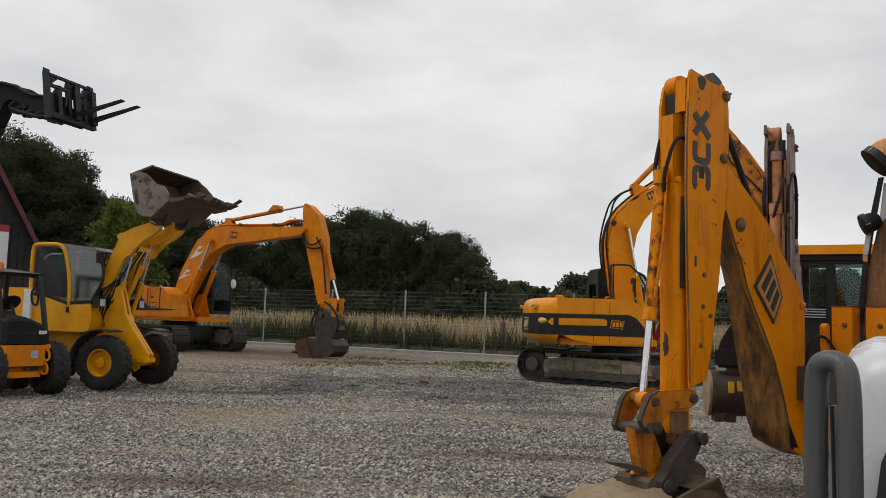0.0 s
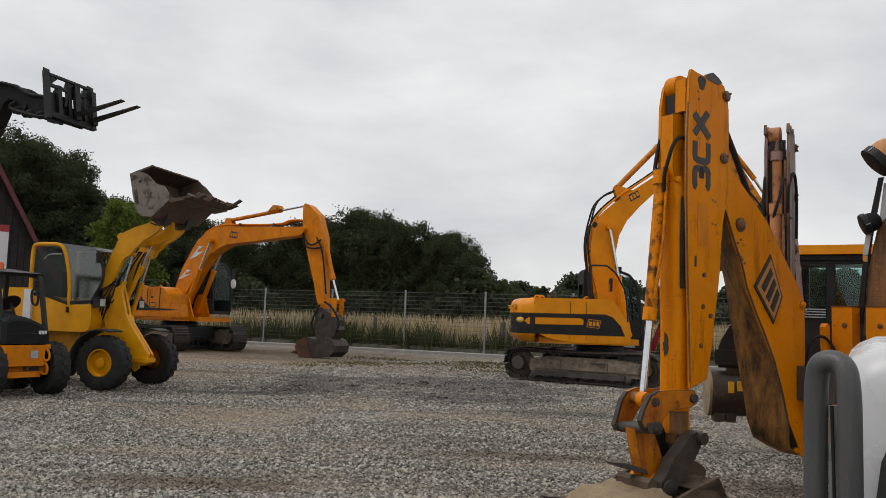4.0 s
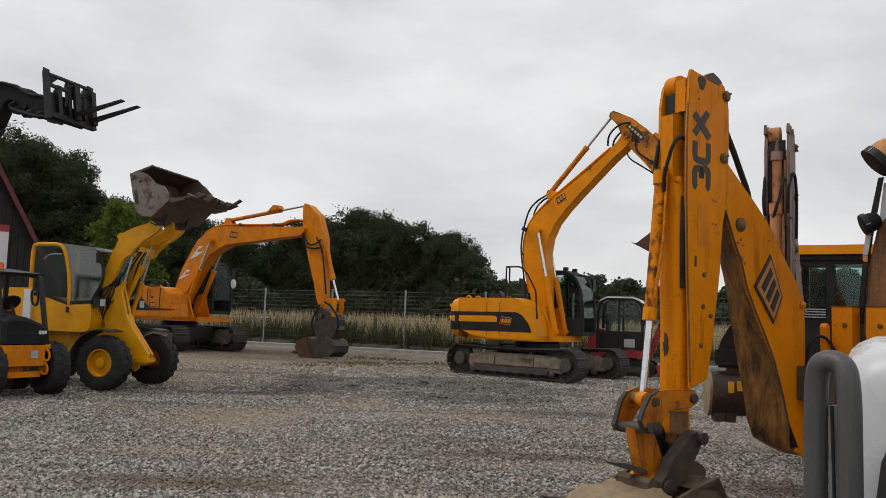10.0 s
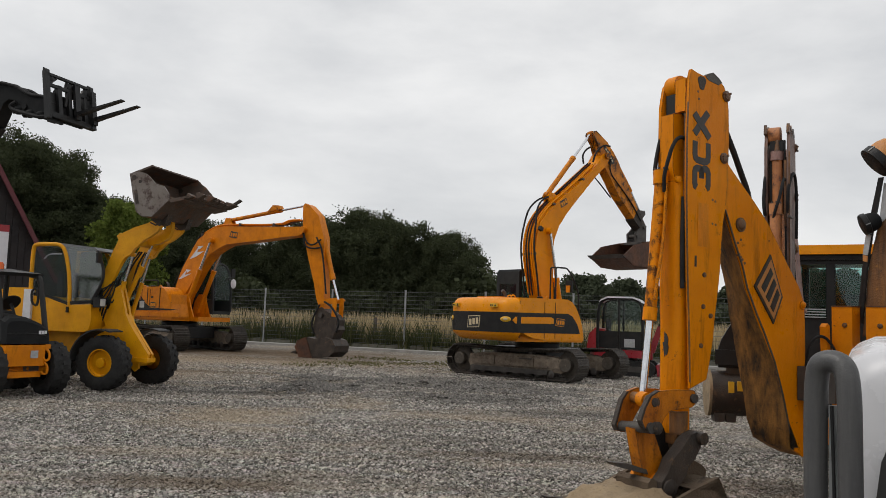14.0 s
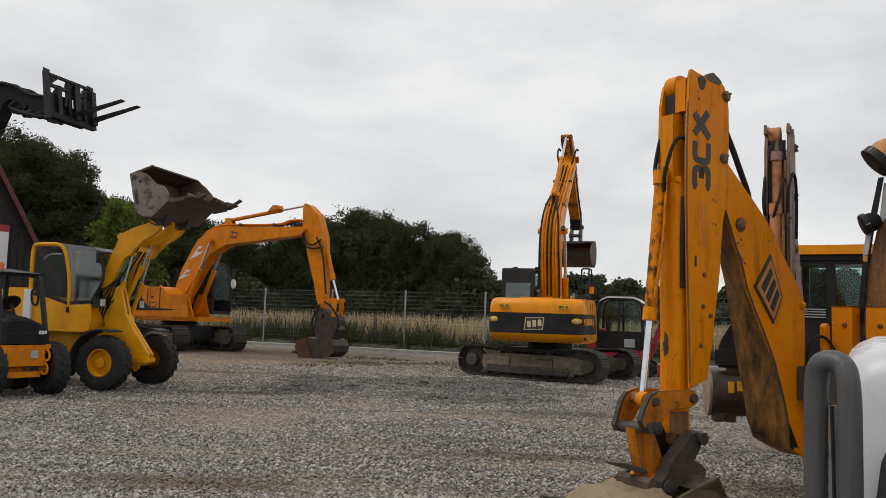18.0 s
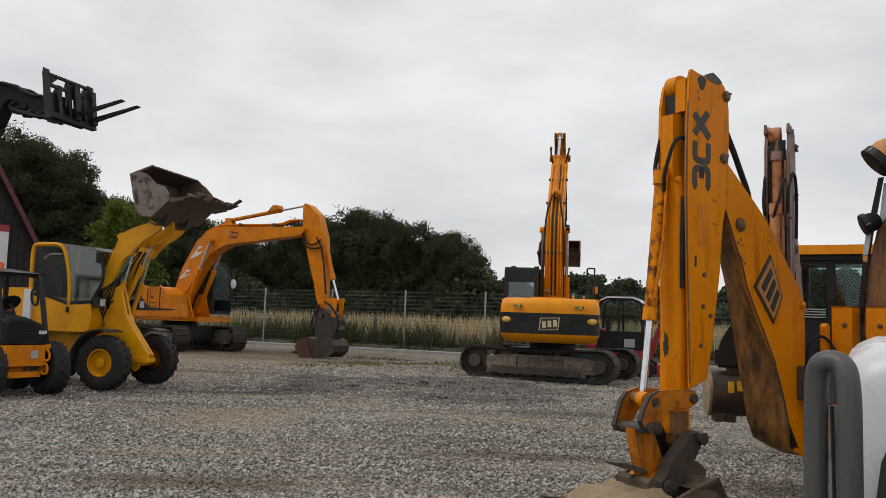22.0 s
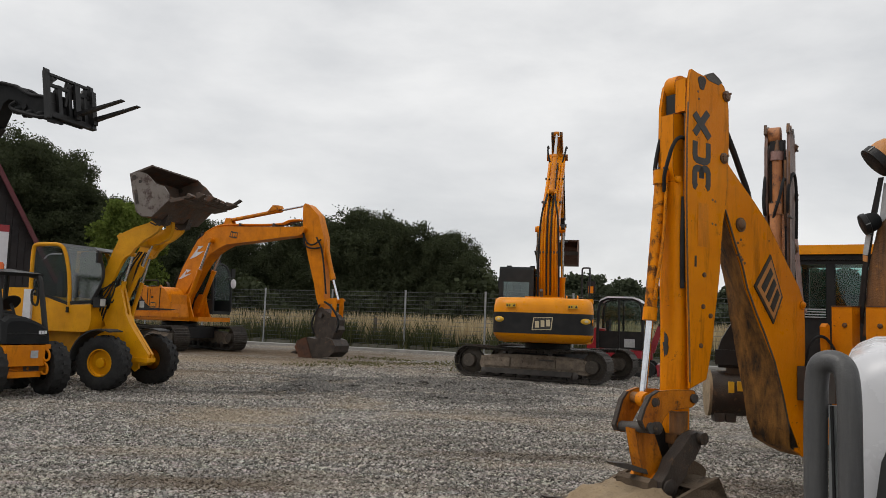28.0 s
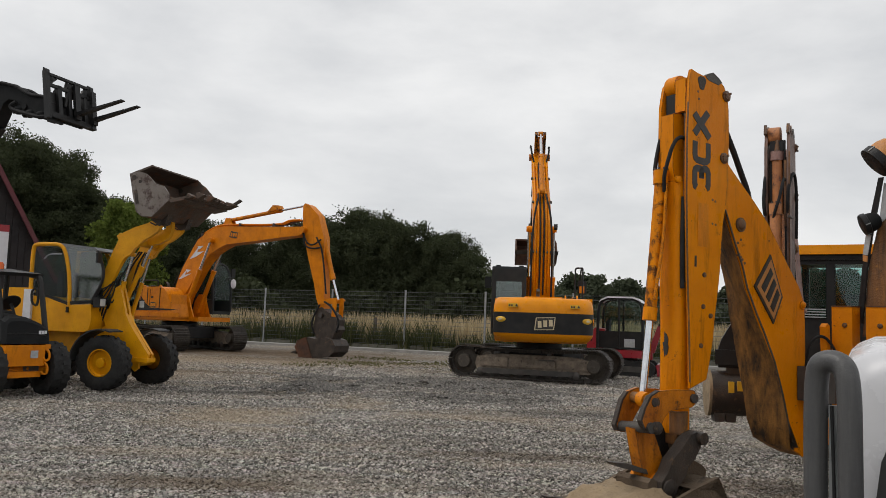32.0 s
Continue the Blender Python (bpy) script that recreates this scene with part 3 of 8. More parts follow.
def gravel_stones():
    """Loose crushed stones, thickest near the camera."""
    rng = np.random.default_rng(11)
    base = np.array([(1, 0, 0), (-1, 0, 0), (0, 1, 0), (0, -1, 0), (0, 0, 1), (0, 0, -1)], float)
    tri = np.array([(0, 2, 4), (2, 1, 4), (1, 3, 4), (3, 0, 4), (2, 0, 5), (1, 2, 5), (3, 1, 5), (0, 3, 5)])
    n = 215000
    y = 5.6 + 24.0 * rng.random(n) ** 1.7
    x = (rng.random(n) * 2 - 1) * (0.60 * y + 0.3)
    size = (0.0085 + 0.014 * rng.random(n) ** 2.0) * (1 + np.maximum(y - 7, 0) / 26)
    up = np.array([ground_z(a, b) if 14 < b < 22.5 else 0.0 for a, b in zip(x.tolist(), y.tolist())])
    v = np.repeat(base[None], n, 0) * (0.65 + 0.7 * rng.random((n, 6, 1)))
    v *= size[:, None, None] * np.array([1.25, 1.0, 0.75])
    a = rng.random(n) * 6.283
    b = (rng.random(n) - 0.5) * 1.2
    ca, sa, cb, sb = np.cos(a), np.sin(a), np.cos(b), np.sin(b)
    X, Y, Z = v[..., 0], v[..., 1], v[..., 2]
    Z2 = cb[:, None] * Z + sb[:, None] * X
    X2 = cb[:, None] * X - sb[:, None] * Z
    out = np.stack([ca[:, None] * X2 - sa[:, None] * Y + x[:, None], sa[:, None] * X2 + ca[:, None] * Y + y[:, None], Z2 + 0.010 + up[:, None]], -1)
    faces = (tri[None] + 6 * np.arange(n)[:, None, None]).reshape(-1, 3)
    ob = scatter_mesh("gravel_stones", out.reshape(-1, 3), faces, STONE)
    tagged(ob, "loose grey crushed stones lying on the yard", "gravel", kind="stuff")
    # coarser dark stones heaped in broken ridges
    m = 26000
    x, y = -4.8 + 8.2 * rng.random(m), 15.6 + 6.6 * rng.random(m)
    keep = np.array([noise.noise((a * 0.55, b * 1.5, 3.0)) + 0.5 * noise.noise((a * 1.7, b * 3.2, 5.0)) > 0.10 + 0.5 * (((a + 0.7) / 4.1) ** 2 + ((b - 18.8) / 3.2) ** 2 - 0.4) for a, b in zip(x.tolist(), y.tolist())])
    x, y = x[keep], y[keep]
    m = len(x)
    v = np.repeat(base[None], m, 0) * (0.6 + 0.8 * rng.random((m, 6, 1))) * (0.022 + 0.030 * rng.random(m) ** 2)[:, None, None]
    a = rng.random(m) * 6.283
    ca, sa = np.cos(a)[:, None], np.sin(a)[:, None]
    up = np.array([ground_z(p, q) for p, q in zip(x.tolist(), y.tolist())])[:, None]
    out = np.stack([ca * v[..., 0] - sa * v[..., 1] + x[:, None], sa * v[..., 0] + ca * v[..., 1] + y[:, None], v[..., 2] + up + 0.02], -1)
    faces = (tri[None] + 6 * np.arange(m)[:, None, None]).reshape(-1, 3)
    ob = scatter_mesh("dark_ridge_stones", out.reshape(-1, 3), faces, DARK_STONE)
    tagged(ob, "coarse dark stones churned up in ridges", "gravel", kind="stuff")


gravel_stones()


def blades(name, material, spots, height, width, lean, label, category, seed):
    """Upright grass blades: a bent two-piece strip at each spot."""
    rng = np.random.default_rng(seed)
    n = len(spots)
    h = height * (0.45 + 0.65 * rng.random(n))
    a = rng.random(n) * 6.283
    dx, dy = np.cos(a) * width, np.sin(a) * width
    lx, ly = (rng.random(n) - 0.5) * lean, (rng.random(n) - 0.5) * lean
    x, y = spots[:, 0], spots[:, 1]
    z0 = np.zeros(n)
    v = np.stack([np.stack([x - dx, y - dy, z0], -1), np.stack([x + dx, y + dy, z0], -1),
                  np.stack([x + dx * 0.7 + lx * 0.4, y + dy * 0.7 + ly * 0.4, h * 0.6], -1), np.stack([x - dx * 0.7 + lx * 0.4, y - dy * 0.7 + ly * 0.4, h * 0.6], -1),
                  np.stack([x + lx, y + ly, h], -1)], 1).reshape(-1, 3)
    k = 5 * np.arange(n)
    faces = [(i, i + 1, i + 2, i + 3) for i in k] + [(i + 3, i + 2, i + 4) for i in k]
    me = bpy.data.meshes.new(name)
    me.from_pydata(v.tolist(), [], faces)
    me.materials.append(material)
    ob = new(name, me)
    return tagged(ob, label, category, kind="stuff")


FENCE_A, FENCE_B = Vector((2.0, 36.4, 0)), Vector((-9.1, 41.6, 0))
FENCE_DIR = (FENCE_B - FENCE_A).normalized()
FENCE_OUT = Vector((-FENCE_DIR.y, FENCE_DIR.x, 0)) if FENCE_DIR.x > 0 else Vector((FENCE_DIR.y, -FENCE_DIR.x, 0))


def along_fence(s, out=0.0):
    p = FENCE_A + FENCE_DIR * s + FENCE_OUT * out
    return p


def field():
    rng = np.random.default_rng(5)
    n = 30000
    s = rng.random(n) * 62 - 30
    o = 1.0 + 24 * rng.random(n) ** 1.5
    p = np.array([(FENCE_A + FENCE_DIR * a + FENCE_OUT * b)[:2] for a, b in zip(s, o)])
    blades("dry_grass_field", STRAW, p, 1.75, 0.045, 0.6, "tall dry straw-coloured grass field behind the fence", "dry grass", 6)
    s = rng.random(9000) * 62 - 30
    o = 0.15 + 1.3 * rng.random(9000) ** 1.3
    p = np.array([(FENCE_A + FENCE_DIR * a + FENCE_OUT * b)[:2] for a, b in zip(s, o)])
    blades("fence_weeds", WEED, p, 0.95, 0.03, 0.5, "green weeds and rough grass along the fence foot", "weeds", 7)
    spots = []
    for k in range(72):
        c, o, n = rng.random() * 40 - 14 if k < 40 else 4.5 + 9.0 * rng.random(), 0.2 + 1.6 * rng.random(), int(15 + 60 * rng.random())
        spots += [(FENCE_A + FENCE_DIR * (c + rng.normal() * 0.35) + FENCE_OUT * (o + rng.normal() * 0.3))[:2] for _ in range(n)]
    blades("tall_weed_clumps", WEED, np.array(spots), 1.5, 0.032, 1.1, "tall dark green weed clumps behind the fence", "weeds", 9)
    spots = []
    for k in range(34):
        cx, cy, n = -4.2 + 8.4 * rng.random(), 25.4 + 6.0 * rng.random(), int(15 + 80 * rng.random())
        spots += [(cx + rng.normal() * 0.55, cy + rng.normal() * 0.28) for _ in range(n)]
    blades("kerb_weeds", LOW_WEED, np.array(spots), 0.075, 0.035, 0.16, "low yellow-green weeds spread in the gravel before the kerb", "weeds", 8)


field()


def fence():
    ob = thing("mesh_fence", 0, 0, 0, "galvanised wire mesh fence on slim posts along the field", "fence")
    turn = Matrix.Rotation(math.atan2(FENCE_DIR.y, FENCE_DIR.x), 4, "Z")
    step = 4.085
    first, last = -6, 8
    for k in range(first, last + 1):
        p = along_fence(k * step)
        bm = box(-0.035, 0.035, -0.03, 0.03, 0, 2.86)
        box(-0.045, 0.045, -0.04, 0.04, 2.86, 2.89, bm)
        bm.transform(Matrix.Translation(p) @ turn)
        part("post", bm, GALV, ob)
        if k == last:
            break
        bm = bmesh.new()
        for j in range(14):
            z = 0.32 + j * 0.19
            box(0.05, step - 0.05, -0.008, 0.008, z - 0.007, z + 0.007, bm)
        n = int(step / 0.1)
        for j in range(n):
            x = 0.05 + j * (step - 0.1) / (n - 1)
            box(x - 0.0013, x + 0.0013, -0.002, 0.002, 0.30, 2.84, bm)
        bm.transform(Matrix.Translation(p) @ turn)
        part("mesh_panel", bm, WIRE, ob)
    for k in range(first, last):
        p = along_fence(k * step)
        bm = box(0.04, step - 0.04, -0.04, 0.04, -0.05, 0.27)
        bm.transform(Matrix.Translation(p) @ turn)
        part("plinth_board", bm, MOSSY, ob, "mossy dark concrete plinth board")
    return ob


fence()


def kerb():
    bm = bmesh.new()
    a, b = along_fence(-26, -0.9), along_fence(34, -0.9)
    w = FENCE_OUT * 0.35
    loops([[a, a + w, a + w + Vector((0, 0, 0.13)), a + Vector((0, 0, 0.11))], [b, b + w, b + w + Vector((0, 0, 0.13)), b + Vector((0, 0, 0.11))]], bm)
    ob = part("kerb", bm, CONCRETE)
    tagged(ob, "long pale concrete kerb strip before the fence", "kerb", kind="structure")


kerb()

# ---------------------------------------------------------------- trees


def tree(x, y, height, spread, leaf, seed, label, low=0.12, leaves=60000, leaf_size=0.07, lobes=26):
    """A tapered trunk with limbs and a crown of many small leaf pieces in uneven lobes."""
    rng = np.random.default_rng(seed)
    ob = thing("tree", x, y, float(rng.random() * 360), label, "tree", "trees round the yard")
    bm = tube([(0, 0, -0.1), (0.1, 0.05, height * 0.3), (-0.1, 0.1, height * 0.6), (0.05, 0, height * 0.85)], 0.02 * height, 7, smooth=1)
    for v in bm.verts:
        f = 1.0 - 0.75 * max(0.0, v.co.z) / height
        v.co.x, v.co.y = v.co.x * f, v.co.y * f
    centres, radii = [], []
    for i in range(lobes):
        t = low + (0.93 - low) * (i + 0.5) / lobes
        wide = math.sin(math.pi * min(1.0, 0.24 + 0.76 * t) ** 0.9) ** 0.7
        a = i * 2.4 + rng.random()
        d = spread * 0.62 * wide * (0.55 + 0.6 * rng.random())
        c = np.array([math.cos(a) * d, math.sin(a) * d, height * t])
        centres.append(c)
        radii.append(spread * (0.30 + 0.22 * rng.random()) * (0.55 + 0.5 * wide))
        if i % 2 == 0:
            tube([(0, 0, height * t * 0.62), tuple(c * 0.5 + np.array([0, 0, height * t * 0.42])), tuple(c)], 0.006 * height, 5, bm, smooth=1)
    centres.append(np.array([0, 0, height * 0.93]))
    radii.append(spread * 0.25)
    for i in range(36):
        # sprays that stand out of the crown
        t = 0.35 + 0.62 * rng.random()
        wide = math.sin(math.pi * min(1.0, 0.24 + 0.76 * t) ** 0.9) ** 0.7
        a, d = rng.random() * 6.283, spread * (0.62 * wide * 1.1 + 0.28)
        centres.append(np.array([math.cos(a) * d, math.sin(a) * d, height * (t + 0.06 * rng.random())]))
        radii.append(spread * (0.06 + 0.11 * rng.random()))
    part("trunk", bm, BARK, ob)
    # dark inner foliage that closes the crown
    inner = leaves // 2
    w = np.array(radii) ** 1.8
    core = np.array(centres)[rng.choice(len(centres), inner, p=w / w.sum())] + np.clip(rng.normal(size=(inner, 3)), -1.5, 1.5) * spread * 0.085
    core[:, 2] = np.maximum(core[:, 2], 0.3)
    pick = rng.choice(len(centres), leaves, p=w / w.sum())
    d = rng.normal(size=(leaves, 3))
    d /= np.linalg.norm(d, axis=1)[:, None]
    r = np.array(radii)[pick] * (0.40 + 0.68 * rng.random(leaves) ** 0.7)
    pos = np.array(centres)[pick] + d * r[:, None] * np.array([1, 1, 0.85])
    pos[:, 2] = np.maximum(pos[:, 2], 0.15)
    s = leaf_size * (0.6 + 0.9 * rng.random(leaves))
    u = rng.normal(size=(leaves, 3))
    u /= np.linalg.norm(u, axis=1)[:, None]
    n = d + 0.8 * rng.normal(size=(leaves, 3))
    v = np.cross(n, u)
    v /= np.linalg.norm(v, axis=1)[:, None] + 1e-6
    quad = np.stack([pos - u * s[:, None], pos + v * s[:, None] * 0.6, pos + u * s[:, None], pos - v * s[:, None] * 0.6], 1)
    ui, vi = u[:inner] * leaf_size * 1.3, v[:inner] * leaf_size * 1.0
    quad = np.concatenate([quad, np.stack([core - ui, core + vi, core + ui, core - vi], 1)])
    me = bpy.data.meshes.new("crown")
    k = 4 * np.arange(leaves + inner)
    me.from_pydata(quad.reshape(-1, 3).tolist(), [], np.stack([k, k + 1, k + 2, k + 3], 1).tolist())
    me.materials.append(leaf)
    crown = new("crown", me)
    crown.parent = ob
    return ob


DARK_TREE = "dark green broadleaf tree with a dense uneven crown"
oaks = [tree(-36.0, 58.0, 14.6, 5.6, LEAF, 1, DARK_TREE), tree(-29.5, 60.0, 13.2, 4.6, LEAF, 2, DARK_TREE), tree(-6.4, 61.0, 9.7, 4.2, LEAF, 3, DARK_TREE)]
far_oak = tree(10.5, 112.0, 6.6, 4.4, LEAF_FAR, 4, "hazy green tree in the far hedge", leaves=9000, leaf_size=0.19, lobes=14)
light = tree(-19.9, 50.0, 8.2, 2.7, LEAF_LIGHT, 5, "light green leafy tree among darker ones", leaves=30000, leaf_size=0.085)
# (which, x, y, size)
WOOD = [(1, -29.4, 57, 1.03), (1, -26.7, 57, 0.80), (0, -42, 62, 1.0), (1, -33, 57, 0.99), (0, -27.6, 64, 0.62), (1, -24.0, 60, 0.68), (2, -19.5, 64, 0.92), (2, -15.5, 62, 0.80), (1, -12.2, 63, 0.58), (2, -9.6, 62, 0.92), (2, -3.4, 61, 0.91), (1, -1.0, 62, 0.61),
        (2, 0.6, 60, 0.83), (2, 1.9, 60.5, 0.56), (0, -13.5, 72, 0.60), (0, -7.0, 75, 0.66), (0, -48, 66, 1.0), (1, -17.2, 58, 0.50), (0, -31.8, 56, 0.93), (1, -27.8, 57, 0.86), (0, -39.5, 60, 1.02), (2, -23.6, 58, 0.98), (1, -21.5, 66, 0.7), (2, -12.0, 66, 0.82)]
for i, (k, x, y, s) in enumerate(WOOD):
    copy_thing(oaks[k], pose(x, y, 0, 0, 0, 67 * i) @ Matrix.Diagonal((s, s, s, 1)))
for i in range(26):
    x = -30 + i * 4.6 + (i * 37 % 7) * 0.3
    s = 0.78 + 0.12 * ((i * 29) % 5)
    if i > 15:
        s *= 1.18
    copy_thing(far_oak, pose(x, 110 + (i * 13) % 9, 0, 0, 0, 41 * i) @ Matrix.Diagonal((s, s, s, 1)))
for x, y, s in ((-21.2, 52, 0.86),):
    copy_thing(light, pose(x, y, 0, 0, 0, x * 31) @ Matrix.Diagonal((s, s, s, 1)))


for i, (x, s) in enumerate(((44.0, 1.3), (47.5, 1.45), (51.0, 1.3), (54.5, 1.5), (58.0, 1.35), (62.0, 1.4))):
    copy_thing(far_oak, pose(x, 112 + (i * 5) % 7, 0, 0, 0, 53 * i) @ Matrix.Diagonal((s, s, s, 1)))


def shrubs():
    """The hedge and undergrowth that closes the wood's foot."""
    rng = np.random.default_rng(21)
    n = 30000
    x = -52 + 58 * rng.random(n)
    y = 56 + 6 * rng.random(n)
    top = 2.6 + 1.8 * np.sin(x * 0.5) * np.sin(x * 0.23 + 1) + 1.0 * rng.random(n)
    z = top * rng.random(n) ** 0.7
    pos = np.stack([x, y, z], -1)
    u = rng.normal(size=(n, 3))
    u /= np.linalg.norm(u, axis=1)[:, None]
    v = np.cross(u, rng.normal(size=(n, 3)))
    v /= np.linalg.norm(v, axis=1)[:, None]
    s = 0.2 * (0.6 + 0.8 * rng.random(n))[:, None]
    quad = np.stack([pos - u * s, pos + v * s * 0.7, pos + u * s, pos - v * s * 0.7], 1).reshape(-1, 3)
    k = 4 * np.arange(n)
    ob = scatter_mesh("undergrowth", quad, np.stack([k, k + 1, k + 2, k + 3], 1), LEAF)
    tagged(ob, "dark green undergrowth at the foot of the wood", "shrubs", kind="stuff")
    n = 70000
    u = rng.normal(size=(n, 3))
    u /= np.linalg.norm(u, axis=1)[:, None]
    v = np.cross(u, rng.normal(size=(n, 3)))
    v /= np.linalg.norm(v, axis=1)[:, None]
    k = 4 * np.arange(n)
    x = -60 + 190 * rng.random(n)
    y = 104 + 5 * rng.random(n)
    top = 3.6 + 0.9 * np.sin(x * 0.31) * np.sin(x * 0.13 + 2) + 0.6 * np.sin(x * 0.83 + 1)
    z = (top + 1.1 * rng.random(n)) * rng.random(n) ** 0.6
    pos = np.stack([x, y, z], -1)
    s = 0.26 * (0.6 + 0.8 * rng.random(n))[:, None]
    quad = np.stack([pos - u * s, pos + v * s * 0.7, pos + u * s, pos - v * s * 0.7], 1).reshape(-1, 3)
    ob = scatter_mesh("far_hedge", quad, np.stack([k, k + 1, k + 2, k + 3], 1), LEAF_FAR)
    tagged(ob, "far hedge line beyond the field", "hedge", kind="stuff")


shrubs()

# ---------------------------------------------------------------- the moving crawler excavator
LOOP_HALF, LOOP_R, SHOES = 1.83, 0.41, 46
LOOP_LENGTH = 4 * LOOP_HALF + 2 * math.pi * LOOP_R


def on_loop(s, y):
    """The pose of a track shoe at s metres along its loop; it goes forward along the top."""
    s %= LOOP_LENGTH
    zc = LOOP_R + 0.055
    arc = math.pi * LOOP_R
    if s < 2 * LOOP_HALF:
        sag = 0.05 * math.sin(math.pi * s / (2 * LOOP_HALF))
        return pose(-LOOP_HALF + s, y, zc + LOOP_R - sag, 0, 0, 0)
    s -= 2 * LOOP_HALF
    if s < arc:
        a = s / LOOP_R
        return pose(LOOP_HALF + LOOP_R * math.sin(a), y, zc + LOOP_R * math.cos(a), 0, math.degrees(a), 0)
    s -= arc
    if s < 2 * LOOP_HALF:
        return pose(LOOP_HALF - s, y, zc - LOOP_R, 0, 180, 0)
    a = (s - 2 * LOOP_HALF) / LOOP_R
    return pose(-LOOP_HALF - LOOP_R * math.sin(a), y, zc - LOOP_R * math.cos(a), 0, 180 + math.degrees(a), 0)


def shoe_mesh():
    w, l = 0.30, LOOP_LENGTH / SHOES
    bm = box(-l * 0.49, l * 0.49, -w, w, 0.0, 0.022)
    for x in (-l * 0.36, 0.0, l * 0.36):
        prism([(x - 0.014, 0.02), (x + 0.014, 0.02), (x + 0.008, 0.040), (x - 0.008, 0.040)], -w, w, bm)
    for y in (-0.09, 0.09):
        box(-l * 0.45, l * 0.45, y - 0.03, y + 0.03, -0.07, 0.0, bm)
    me = bpy.data.meshes.new("track_shoe")
    bmesh.ops.recalc_face_normals(bm, faces=bm.faces)
    bm.to_mesh(me)
    bm.free()
    me.materials.append(SHOE)
    return me


SHOE_MESH = shoe_mesh()


def undercarriage(ob):
    """Two crawler tracks and the frame between them; returns the shoes with their start on the loop."""
    shoes = []
    car = part("undercarriage_frame", slab([(-0.9, -0.95), (0.9, -0.95), (1.25, -0.4), (1.25, 0.4), (0.9, 0.95), (-0.9, 0.95), (-1.25, 0.4), (-1.25, -0.4)], 0.45, 0.86), BLACK, ob, "grimy black undercarriage frame", 0.03)
    part("slew_ring", turned([(0.62, 0.0), (0.66, 0.02), (0.66, 0.16), (0.60, 0.2)], (0, 0, 0.84), (0, 0, 1), 36), BLACK, ob, "black slew ring")
    for y in (-1.2, 1.2):
        out = -1 if y < 0 else 1
        fr = part("track_frame", prism([(-1.45, 0.28), (1.70, 0.24), (1.86, 0.34), (1.86, 0.58), (1.45, 0.66), (0.9, 0.70), (-0.9, 0.70), (-1.45, 0.62), (-1.5, 0.40)], y - 0.2, y + 0.2), DIRT_STEEL, ob, "dusty steel track frame", 0.02)
        bm = bmesh.new()
        for x0, x1 in ((-1.35, -0.55), (-0.5, 0.8), (0.84, 1.8)):
            box(x0, x1, y + out * 0.2, y + out * 0.245, 0.36, 0.60, bm)
        part("side_plate", bm, DIRT_STEEL, fr, bevel=0.008)
        part("lower_guard", prism([(-1.25, 0.16), (1.25, 0.16), (1.3, 0.30), (-1.3, 0.30)], y + out * 0.225, y + out * 0.25), STEEL, fr, "dark roller guard")
        part("step", box(0.35, 0.75, y + out * 0.24, y + out * 0.30, 0.56, 0.60), STEEL, fr)
        for x, label in ((-LOOP_HALF, "worn drive sprocket"), (LOOP_HALF, "worn idler wheel")):
            bm = turned([(0.30, -0.09), (0.36, -0.05), (0.36, 0.05), (0.30, 0.09)], (x, y, LOOP_R + 0.055), seg=30)
            turned([(0.17, -0.26), (0.19, -0.24), (0.19, 0.24), (0.17, 0.26)], (x, y, LOOP_R + 0.055), seg=22, bm=bm)
            if x < 0:
                for k in range(13):
                    a = 2 * math.pi * k / 13
                    rod((x + 0.35 * math.cos(a), y - 0.04, LOOP_R + 0.055 + 0.35 * math.sin(a)), (x + 0.35 * math.cos(a), y + 0.04, LOOP_R + 0.055 + 0.35 * math.sin(a)), 0.045, 6, bm=bm)
            part("sprocket" if x < 0 else "idler", bm, TRACK_DARK, ob, label)
        for k in range(8):
            x = -1.35 + 2.7 * k / 7
            part("track_roller", turned([(0.08, -0.22), (0.11, -0.2), (0.11, -0.08), (0.09, -0.07), (0.09, 0.07), (0.11, 0.08), (0.11, 0.2), (0.08, 0.22)], (x, y, 0.2), seg=14), STEEL, ob)
        for x in (-0.6, 0.6):
            part("carrier_roller", turned([(0.06, -0.1), (0.075, -0.08), (0.075, 0.08), (0.06, 0.1)], (x, y, 0.74), seg=12), STEEL, ob)
        for k in range(SHOES):
            s = new("track_shoe", SHOE_MESH)
            s.parent = ob
            s.matrix_basis = on_loop(k * LOOP_LENGTH / SHOES, y)
            shoes.append((s, k * LOOP_LENGTH / SHOES, y))
    return shoes


